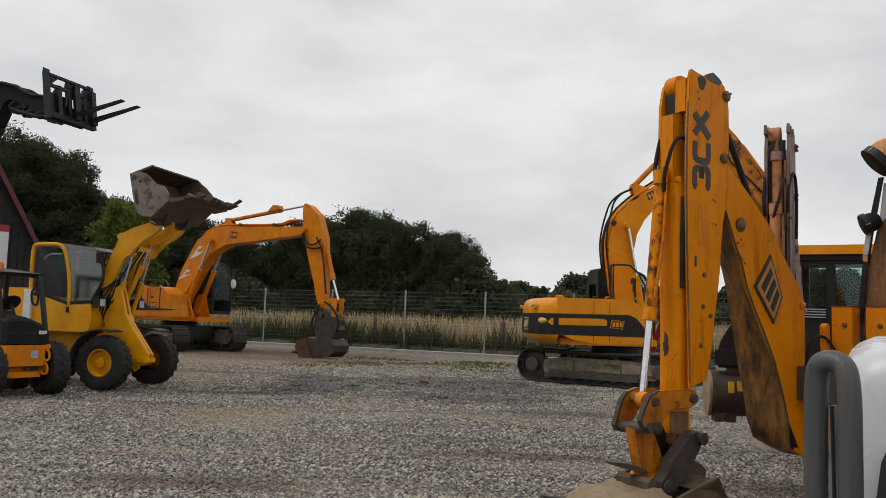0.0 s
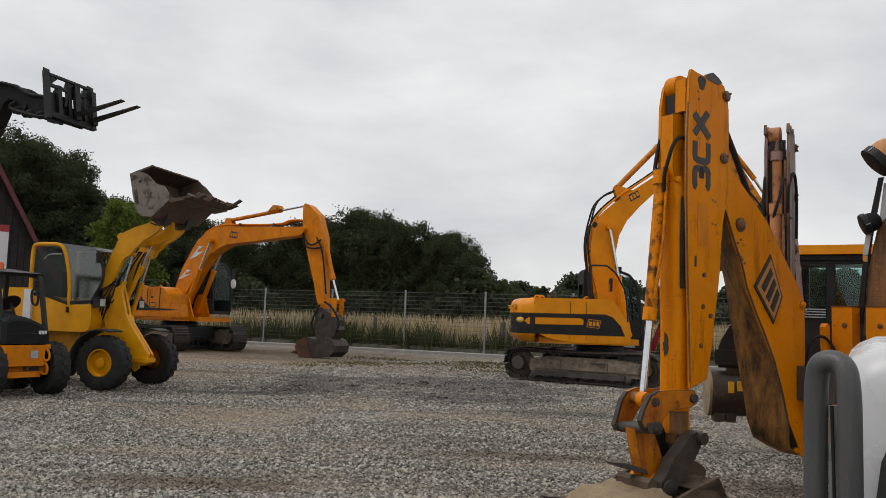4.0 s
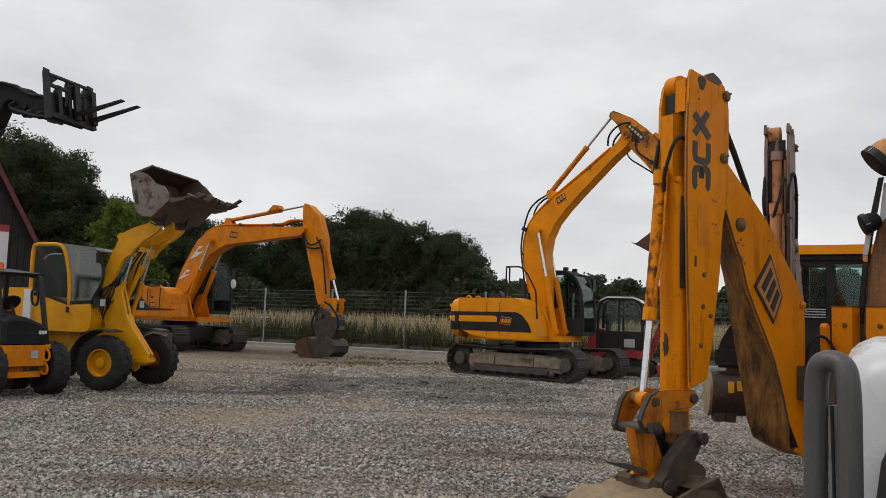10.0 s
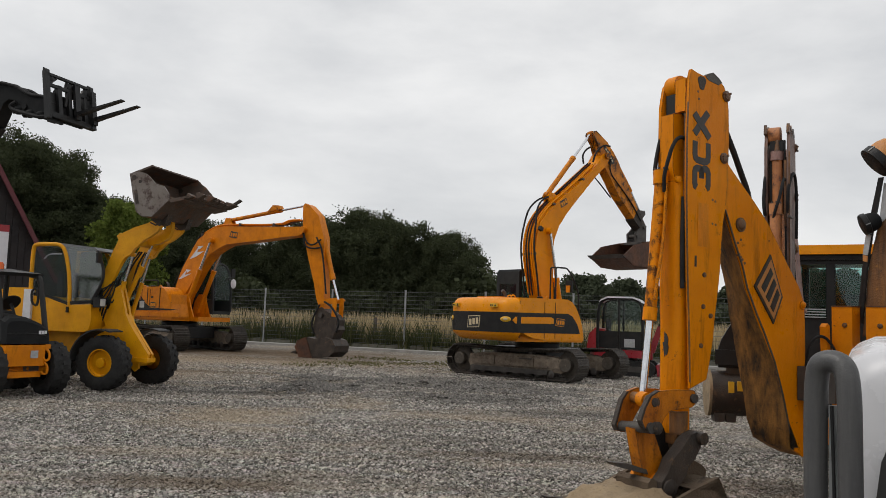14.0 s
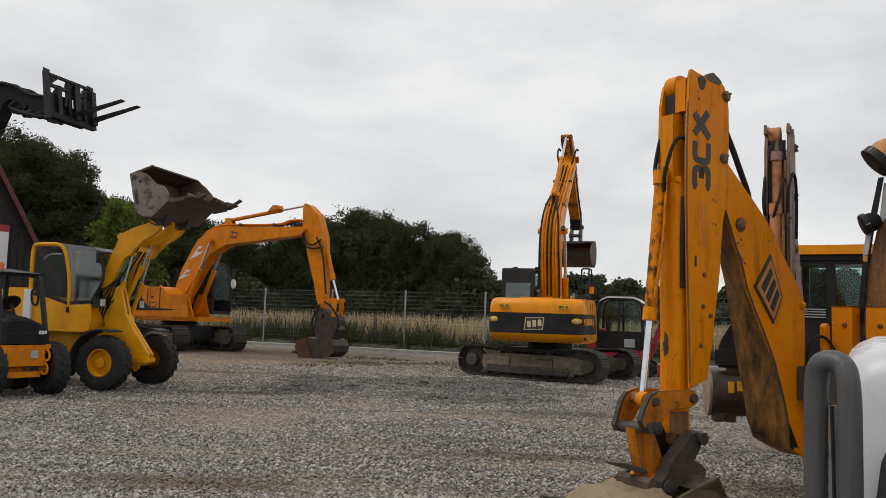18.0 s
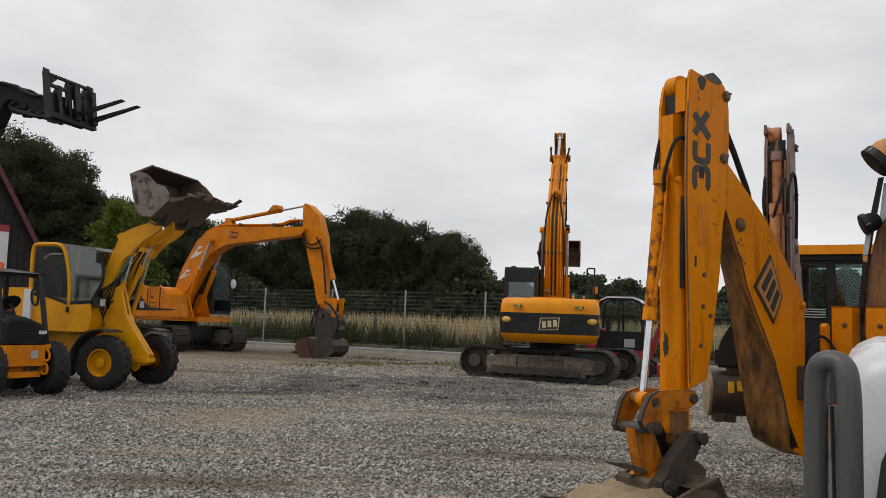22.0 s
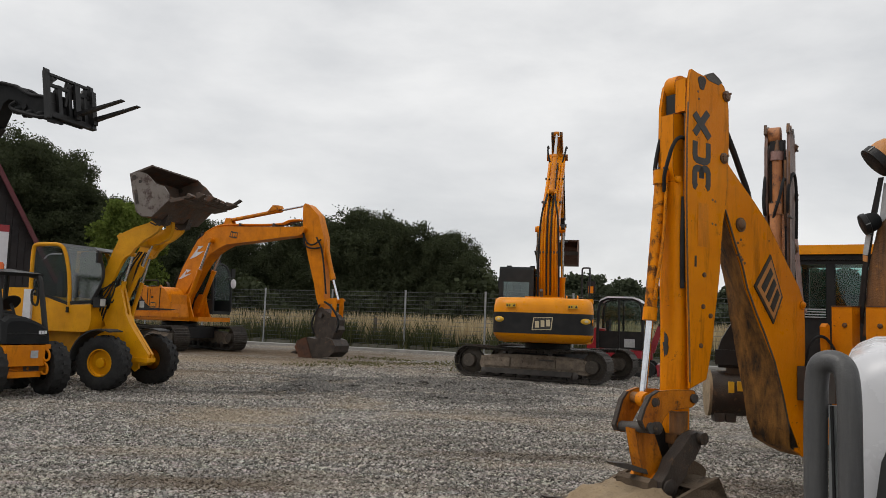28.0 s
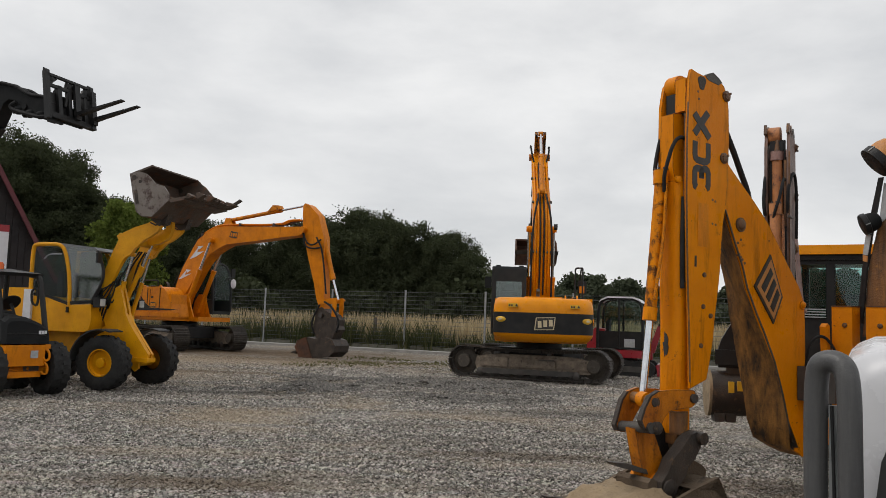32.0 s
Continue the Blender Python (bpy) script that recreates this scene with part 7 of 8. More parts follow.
def wheel_loader():
    ob = thing("wheel_loader", -6.39, 16.74, -13.5, "yellow wheel loader with its rusty bucket raised high", "wheel loader")
    for x in (0.0, -2.35):
        for s in (-1, 1):
            wheel(ob, x, s * 0.83, 0.545, 0.34, LEMON, s, 20)
        part("axle", rod((x, -0.7, 0.55), (x, 0.7, 0.55), 0.13, 16), LEMON, ob)
    part("front_frame", prism([(-0.75, 0.62), (-0.70, 1.1), (-0.42, 1.25), (-0.10, 1.30), (0.24, 0.82), (0.30, 0.56), (0.15, 0.42), (-0.5, 0.45)], -0.30, 0.02), LEMON, ob, "yellow front frame", 0.02)
    cheek_side = [(-0.414, 1.38), (-0.28, 1.68), (-0.24, 2.0), (-0.09, 2.09), (0.01, 1.80), (0.086, 1.52), (0.207, 1.30), (0.662, 0.714), (0.64, 0.62), (0.283, 0.63), (0.177, 0.84), (-0.095, 1.0), (-0.305, 1.164)]
    for y in (-0.38, -0.25):
        part("frame_cheek", prism(cheek_side, y, y + 0.07), LEMON, ob, "yellow sloping frame cheek", 0.012)
    part("cheek_web", prism([(0.10, 1.50), (0.20, 1.30), (0.64, 0.72), (0.60, 0.66), (0.16, 1.22), (0.04, 1.46)], -0.31, -0.25), LEMON, ob, "yellow sloping cross web")
    part("nose_plate", box(0.30, 0.68, -0.42, -0.14, 0.56, 0.64), LEMON, ob, bevel=0.012)
    part("tow_lug", prism([(0.22, 0.62), (0.42, 0.60), (0.40, 0.42), (0.32, 0.36), (0.22, 0.45)], -0.30, -0.24), LEMON, ob)
    part("rear_frame", box(-3.1, -0.9, -0.42, 0.42, 0.6, 1.15), LEMON, ob, "yellow rear frame", 0.03)
    part("engine_cover", prism([(-3.1, 1.0), (-3.05, 1.75), (-2.5, 1.98), (-1.85, 1.98), (-1.85, 1.0)], -0.72, 0.72), LEMON, ob, "yellow engine cover", 0.05)
    part("cover_marks", frame_bars([[(-2.9, -0.73, 1.50), (-2.65, -0.73, 1.72)], [(-2.75, -0.73, 1.45), (-2.5, -0.73, 1.68)], [(-2.6, -0.73, 1.42), (-2.35, -0.73, 1.64)]], 0.02), DECAL, ob, "black slanted marks")
    part("white_box", box(-2.02, -1.84, -0.78, -0.70, 1.35, 1.95), WHITE, ob, "white plate with a small seal")
    # cab
    x0, x1, y0, y1 = -1.90, -0.38, -0.72, 0.72
    c = part("cab_body", prism([(-1.90, 1.12), (-0.60, 1.12), (-0.51, 1.16), (-0.46, 1.30), (-0.45, 1.44), (-0.48, 1.68), (-0.98, 1.655), (-1.50, 1.80), (-1.92, 1.84)], y0, y1), LEMON, ob, "yellow cab with tinted windows", 0.02)
    for y, s in ((y0, -1), (y1 - 0.06, 1)):
        part("door_frame", frame_bars([[(-1.93, y + 0.03, 1.70), (-1.95, y + 0.03, 2.44), (-1.94, y + 0.03, 2.83), (-1.88, y + 0.03, 2.88), (-1.38, y + 0.03, 2.89), (-1.24, y + 0.03, 2.84), (-1.15, y + 0.03, 2.68), (-1.03, y + 0.03, 2.22), (-0.99, y + 0.03, 1.62)]], 0.042), LEMON, c, "yellow door frame")
        part("window_line", prism([(-1.90, 1.83), (-1.50, 1.79), (-1.02, 1.65), (-1.02, 1.71), (-1.50, 1.85), (-1.90, 1.89)], y - 0.002, y + 0.06), BLACK, c)
        pane = part("door_pane", prism([(-1.90, 1.85), (-1.50, 1.82), (-1.01, 1.68), (-1.06, 2.25), (-1.18, 2.70), (-1.28, 2.82), (-1.40, 2.86), (-1.88, 2.85)], y + 0.025, y + 0.035), DARK_GLASS, c)
        pane.visible_shadow = False
        pane = part("quarter_pane", prism([(-1.30, 2.87), (-0.80, 2.85), (-0.52, 2.82), (-0.42, 2.75), (-0.29, 2.46), (-0.25, 2.24), (-0.36, 2.0), (-0.49, 1.74), (-0.97, 1.70), (-1.02, 2.22), (-1.15, 2.70)], y + 0.025, y + 0.035), PALE_GLASS, c, "pale reflecting quarter window")
        pane.visible_shadow = False
    for y in (y0 + 0.01, y1 - 0.03):
        part("glass_edge", prism([(-0.97, 1.66), (-0.48, 1.70), (-0.36, 1.96), (-0.36, 2.0), (-0.50, 1.76), (-0.97, 1.73)], y - 0.006, y + 0.026), BLACK, c)
    part("cab_roof", prism([(-1.92, 2.86), (-0.60, 2.82), (-0.42, 2.73), (-0.40, 2.76), (-0.50, 2.83), (-1.2, 2.90), (-1.90, 2.91)], y0 + 0.02, y1 - 0.02), GREY_ROOF, c, "grey cab roof", 0.03)
    for y in (y0 + 0.04, y1 - 0.04):
        part("front_post", tube([(-0.48, y, 1.68), (-0.34, y, 2.0), (-0.25, y, 2.25), (-0.30, y, 2.48), (-0.43, y, 2.76)], 0.03, 8), BLACK, c)
    pane = part("windscreen", box(x1 - 0.03, x1 - 0.02, y0 + 0.06, y1 - 0.06, 1.66, 2.74), GLASS, c)
    pane.visible_shadow = False
    part("rear_wall", box(x0 + 0.03, x0 + 0.06, y0 + 0.08, y1 - 0.08, 1.7, 2.1), BLACK, c)
    pane = part("rear_pane", box(x0 + 0.04, x0 + 0.05, y0 + 0.08, y1 - 0.08, 2.1, 2.8), GLASS, c)
    pane.visible_shadow = False
    part("seat", box(-1.6, -1.15, -0.24, 0.24, 1.5, 1.72), SEAT, c, bevel=0.04)
    part("backrest", box(-1.68, -1.56, -0.24, 0.24, 1.7, 2.35), SEAT, c, bevel=0.04)
    part("steering_column", rod((-0.55, 0, 1.5), (-0.75, 0, 2.05), 0.05, 10), BLACK, c)
    part("steering_wheel", turned([(0.20, -0.015), (0.215, 0.0), (0.20, 0.015), (0.185, 0.0)], (-0.77, 0, 2.08), (-0.35, 0, 0.9), 20), BLACK, c)
    part("door_handle", box(-1.03, -0.98, y0 - 0.03, y0, 1.5, 1.62), BLACK, c)
    part("grab_rail", tube([(-1.62, y0 - 0.03, 2.58), (-1.5, y0 - 0.05, 2.68), (-1.2, y0 - 0.05, 2.68)], 0.014, 8), GALV, c)
    part("mirror", box(-0.30, -0.25, -0.90, -0.77, 2.50, 2.70), BLACK, ob, "black side mirror", 0.025)
    part("mirror_arm", rod((x1 - 0.05, -0.7, 2.72), (-0.27, -0.87, 2.72), 0.015, 8), BLACK, ob)
    for y in (-0.66, 0.66):
        lamp = part("head_lamp", box(-0.40, -0.26, y - 0.1, y + 0.1, 1.62, 1.82), BLACK, ob, "black-cased head lamp", 0.03)
        part("lamp_glass", box(-0.26, -0.245, y - 0.075, y + 0.075, 1.65, 1.79), LAMP, lamp, bevel=0.004)
    # mudguards
    for s in (-1, 1):
        bm = bmesh.new()
        arc = [(0.0 + 0.66 * math.cos(radians(a)), 0.55 + 0.66 * math.sin(radians(a))) for a in range(70, 186, 12)]
        outer = [[(x, s * 0.62, z), (x, s * 1.05, z)] for x, z in arc]
        inner = [[(x * 0.96, s * 0.62, 0.55 + (z - 0.55) * 0.96), (x * 0.96, s * 1.05, 0.55 + (z - 0.55) * 0.96)] for x, z in arc]
        loops([[o[0], o[1], i[1], i[0]] for o, i in zip(outer, inner)], bm)
        part("mudguard", bm, MATT_BLACK, ob, "black front mudguard")
    # raised arms
    ARM = [(-0.557, 1.90), (-0.422, 2.37), (-0.256, 2.776), (-0.143, 3.01), (-0.123, 3.09), (-0.05, 3.16), (0.229, 3.28), (0.508, 3.36), (0.706, 3.478), (0.79, 3.50), (0.85, 3.44), (0.84, 3.34), (0.751, 3.214), (0.605, 3.098), (0.443, 3.016), (0.322, 2.90), (0.236, 2.84), (0.167, 2.724), (0.041, 2.665), (-0.042, 2.548), (-0.155, 2.315), (-0.268, 2.083), (-0.378, 1.815), (-0.464, 1.732), (-0.55, 1.76)]
    for y in (-0.40, 0.40):
        arm = part("lift_arm", prism(ARM, y - 0.045, y + 0.045), LEMON, ob, "yellow lift arm", 0.015)
        part("arm_pin", rod((-0.50, y - 0.1, 1.80), (-0.50, y + 0.1, 1.80), 0.07, 14), STEEL, arm)
        part("tip_pin", rod((0.78, y - 0.08, 3.42), (0.78, y + 0.08, 3.42), 0.05, 14), STEEL, arm)
        part("arm_lug", prism([(-0.16, 3.02), (-0.20, 3.10), (-0.12, 3.16), (-0.04, 3.14)], y - 0.03, y + 0.03), LEMON, arm)
        part("side_seam", prism([(0.56, 3.36), (0.70, 3.30), (0.80, 3.42), (0.78, 3.45), (0.69, 3.335), (0.56, 3.39)], y - 0.05, y - 0.044), IRON, arm)
        ram(ob, (-0.30, y * 0.75, 1.25), (0.12, y * 0.75, 2.72), 0.045, 0.62, "lift_ram", LEMON)
    part("cross_tube", rod((0.20, -0.38, 2.98), (0.20, 0.38, 2.98), 0.085, 18), LEMON, ob, "yellow cross tube")
    part("tilt_lever", prism([(0.20, 3.0), (0.33, 2.94), (0.55, 2.98), (0.72, 3.08), (0.80, 3.22), (0.82, 3.52), (0.72, 3.54), (0.66, 3.22), (0.58, 3.16), (0.41, 3.13)], -0.06, 0.06), LEMON, ob, "yellow tilt lever", 0.015)
    ram(ob, (-0.20, 0.0, 1.75), (0.36, 0.0, 2.98), 0.05, 0.6, "tilt_ram", LEMON)
    for k, y in enumerate((-0.2, -0.08, 0.1, 0.22)):
        part("hose", tube([(-0.45, y, 1.6), (-0.25 + 0.05 * k, y * 1.3, 2.1), (-0.05, y, 2.5), (0.15, y * 0.6, 2.8)], 0.018, 8), HOSE, ob)
    for k in range(6):
        y = -0.52 + 0.035 * k
        part("hose", tube([(-0.62 + 0.03 * k, y, 1.35), (-0.60 + 0.06 * k, y - 0.05, 1.62 + 0.03 * k), (-0.46 + 0.05 * k, y - 0.03, 1.95 - 0.05 * k), (-0.30 + 0.04 * k, y + 0.05, 2.05 + 0.06 * k)], 0.016, 8), HOSE, ob)
    for x, z in ((-0.50, 1.86),):
        part("pivot_cap", turned([(0.09, 0.02), (0.085, -0.02), (0.04, -0.035)], (x, -0.46, z), seg=16), STEEL, ob)
    part("hose_clamp", box(-0.56, -0.42, -0.50, -0.42, 1.86, 2.02), BLACK, ob, bevel=0.01)
    # bucket
    outer = [(0.80, 4.47), (0.56, 4.39), (0.31, 4.30), (0.42, 3.82), (0.50, 3.54), (0.63, 3.44), (0.86, 3.43), (1.0, 3.56), (1.19, 3.74), (1.66, 3.83)]
    inner = [(1.65, 3.86), (1.18, 3.78), (0.98, 3.61), (0.85, 3.48), (0.65, 3.49), (0.54, 3.56), (0.46, 3.83), (0.36, 4.27), (0.58, 4.35), (0.81, 4.44)]
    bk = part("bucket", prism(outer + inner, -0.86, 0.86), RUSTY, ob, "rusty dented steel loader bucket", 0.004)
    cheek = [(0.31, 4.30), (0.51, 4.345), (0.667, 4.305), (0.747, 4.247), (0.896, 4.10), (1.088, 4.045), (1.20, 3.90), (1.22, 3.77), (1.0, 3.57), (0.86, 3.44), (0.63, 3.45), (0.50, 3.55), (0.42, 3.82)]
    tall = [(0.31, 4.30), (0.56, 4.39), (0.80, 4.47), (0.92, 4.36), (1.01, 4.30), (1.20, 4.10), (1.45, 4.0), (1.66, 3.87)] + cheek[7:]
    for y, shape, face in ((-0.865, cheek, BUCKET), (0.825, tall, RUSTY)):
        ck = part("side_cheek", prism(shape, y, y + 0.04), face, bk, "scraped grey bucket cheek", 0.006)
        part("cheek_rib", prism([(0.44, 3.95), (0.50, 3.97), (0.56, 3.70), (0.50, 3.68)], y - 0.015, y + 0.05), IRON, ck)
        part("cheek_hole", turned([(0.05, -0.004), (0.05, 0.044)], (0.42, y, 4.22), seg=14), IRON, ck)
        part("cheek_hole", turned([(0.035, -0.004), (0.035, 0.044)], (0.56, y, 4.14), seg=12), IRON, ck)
    bm = bmesh.new()
    rr = random.Random(4)
    for k in range(13):
        y = -0.86 + k * 0.1325
        d, e = rr.uniform(-0.08, 0.10), rr.uniform(-0.03, 0.06)
        prism([(1.58, 3.80), (1.66, 3.82), (1.74 + d, 3.87 + e), (1.63 + d * 0.4, 3.93 + e)], y, y + rr.uniform(0.10, 0.132), bm)
    part("worn_lip", bm, RUSTY, bk, "ragged worn cutting lip")
    bm = bmesh.new()
    for k in range(26):
        q = bmesh.ops.create_icosphere(bm, subdivisions=1, radius=rr.uniform(0.035, 0.085))["verts"]
        at = Vector((rr.uniform(1.0, 1.62), rr.uniform(-0.7, 0.8), 0))
        at.z = 3.79 + (at.x - 1.1) * 0.10 + rr.uniform(0.0, 0.05)
        for v in q:
            v.co = Vector((v.co.x * 1.3, v.co.y, v.co.z * 0.7)) * rr.uniform(0.75, 1.2) + at
    part("earth_clods", bm, EARTHY, bk, "lumps of earth left in the bucket")
    part("lip_tooth", prism([(1.66, 3.83), (1.90, 4.0), (1.86, 4.03), (1.68, 3.91)], 0.78, 0.86), IRON, bk)
    part("floor_bar", prism([(1.25, 3.755), (1.55, 3.81), (1.55, 3.775), (1.25, 3.72)], -0.86, 0.86), RUSTY, bk)
    for y in (-0.38, 0.38):
        part("bucket_ear", prism([(0.50, 3.66), (0.60, 3.42), (0.78, 3.30), (0.92, 3.34), (0.98, 3.55)], y - 0.09, y + 0.09), IRON, bk, bevel=0.01)
    return ob


wheel_loader()

# ---------------------------------------------------------------- compact dumper with a roll bar


def compact_dumper():
    ob = thing("compact_loader", -7.48, 14.44, -36, "compact orange loader with black bonnet and roll frame", "compact loader")
    for x in (0.0, -1.25):
        for s in (-1, 1):
            wheel(ob, x, s * 0.56, 0.49, 0.34, STEEL, s, 18)
        part("axle", rod((x, -0.46, 0.46), (x, 0.46, 0.46), 0.09, 16), ORANGE, ob, "orange axle housing")
    part("diff_housing", turned([(0.08, -0.2), (0.15, -0.1), (0.15, 0.1), (0.08, 0.2)], (0.02, -0.12, 0.47), seg=18), ORANGE, ob)
    part("chassis", box(-1.6, 0.15, -0.28, 0.28, 0.42, 0.68), STEEL, ob, bevel=0.02)
    p = part("end_panel", prism([(-0.35, 0.56), (0.36, 0.56), (0.38, 0.93), (-0.35, 0.93)], -0.44, 0.26), ORANGE, ob, "orange end panel", 0.015)
    part("panel_cap", box(-0.33, 0.385, 0.262, 0.345, 0.86, 0.94), ORANGE, p, bevel=0.012)
    part("number_plate", box(0.375, 0.385, 0.0, 0.13, 0.70, 0.83), GREY_LABEL, p, "small grey plate")
    for y, z in ((0.28, 0.74), (0.26, 0.50)):
        part("tie_hook", tube([(0.36, y, z + 0.12), (0.40, y + 0.04, z + 0.06), (0.40, y + 0.05, z - 0.06), (0.37, y, z - 0.10), (0.36, y - 0.05, z - 0.04)], 0.022, 8, smooth=1), ORANGE, p, "orange tie-down hook")
    for y in (-0.34, -0.1, 0.08):
        part("axle_bolt", rod((0.10, y, 0.50), (0.155, y, 0.50), 0.025, 6), ORANGE, p)
    part("lower_link", box(0.10, 0.30, -0.36, 0.24, 0.36, 0.46), ORANGE, ob, "dirty orange lower link", 0.03)
    part("rear_body", box(-1.7, -0.35, -0.44, 0.36, 0.68, 0.98), ORANGE, ob, "orange body", 0.02)
    rings = []
    for x, up, inn in ((0.37, -0.05, 0.03), (0.33, 0.0, 0.0), (0.10, 0.05, 0.0), (-0.20, 0.07, 0.0), (-0.55, 0.08, 0.0)):
        rings.append([(x, -0.46 + inn, 0.95), (x, -0.46 + inn, 1.32 + up), (x, -0.38, 1.39 + up), (x, -0.20, 1.40 + up), (x, 0.0, 1.36 + up), (x, 0.16, 1.30 + up), (x, 0.27, 1.23 + up), (x, 0.33 - inn, 1.12 + up), (x, 0.34 - inn, 0.95)])
    b = part("bonnet", loops(rings, caps=True), PLASTIC, ob, "black plastic bonnet", 0.012)
    part("bonnet_crease", frame_bars([[(0.368, -0.42, 1.13), (0.372, 0.05, 1.13), (0.366, 0.30, 1.08)]], 0.012), BLACK, b)
    part("cowl", prism([(-0.55, 1.40), (-0.10, 1.40), (-0.20, 1.47), (-0.34, 1.52), (-0.50, 1.52)], -0.40, -0.06), PLASTIC, b, "black instrument cowl", 0.03)
    bm = bmesh.new()
    for k in range(3):
        box(0.366, 0.380, 0.12 + k * 0.05, 0.16 + k * 0.05, 1.12, 1.18, bm)
    part("white_marks", bm, WHITE, b, "small white marks")
    part("seat", box(-1.25, -0.85, -0.3, 0.14, 1.0, 1.3), SEAT, ob, bevel=0.05)
    part("seat_back", box(-1.35, -1.2, -0.3, 0.14, 1.25, 1.55), SEAT, ob, bevel=0.05)
    part("steering_column", rod((-0.40, 0.06, 1.40), (-0.58, 0.06, 1.64), 0.03, 10), BLACK, ob)
    w = part("steering_wheel", turned([(0.165, -0.014), (0.18, 0.0), (0.165, 0.014), (0.15, 0.0)], (-0.6, 0.06, 1.66), (-0.75, 0, 0.65), 22), BLACK, ob, "black steering wheel")
    part("spoke", rod((-0.6, -0.10, 1.66), (-0.6, 0.22, 1.66), 0.014, 8), BLACK, w)
    part("spoke", rod((-0.6, 0.06, 1.66), (-0.71, 0.06, 1.54), 0.014, 8), BLACK, w)
    r = part("roll_frame", frame_bars([[(0.28, 0.28, 1.18), (0.0, 0.28, 2.06), (-0.10, 0.28, 2.16), (-1.2, 0.28, 2.26)], [(0.22, -0.42, 1.0), (-0.10, -0.44, 2.10), (-0.16, -0.44, 2.16), (-1.2, -0.44, 2.26)], [(-1.35, 0.30, 1.0), (-1.3, 0.30, 2.25)], [(-1.35, -0.44, 1.0), (-1.3, -0.44, 2.25)]], 0.05), BLACK, ob, "black roll-over frame")
    part("canopy", prism([(-1.35, 2.25), (-0.10, 2.14), (-0.06, 2.20), (-1.35, 2.31)], -0.5, 0.36), BLACK, r, "thin black canopy", 0.01)
    part("grab_loop", tube([(0.02, 0.22, 1.62), (-0.05, 0.17, 1.66), (-0.09, 0.17, 1.86), (-0.05, 0.20, 1.94), (0.01, 0.24, 1.90), (0.03, 0.24, 1.70), (0.02, 0.22, 1.62)], 0.022, 8, smooth=1), BLACK, r)
    part("amber_beacon", turned([(0.06, 0.0), (0.06, 0.09), (0.03, 0.13)], (-0.75, -0.1, 2.27), (0, 0, 1), 16), AMBER, ob, "orange beacon")
    return ob


compact_dumper()

# ---------------------------------------------------------------- telehandler with raised forks


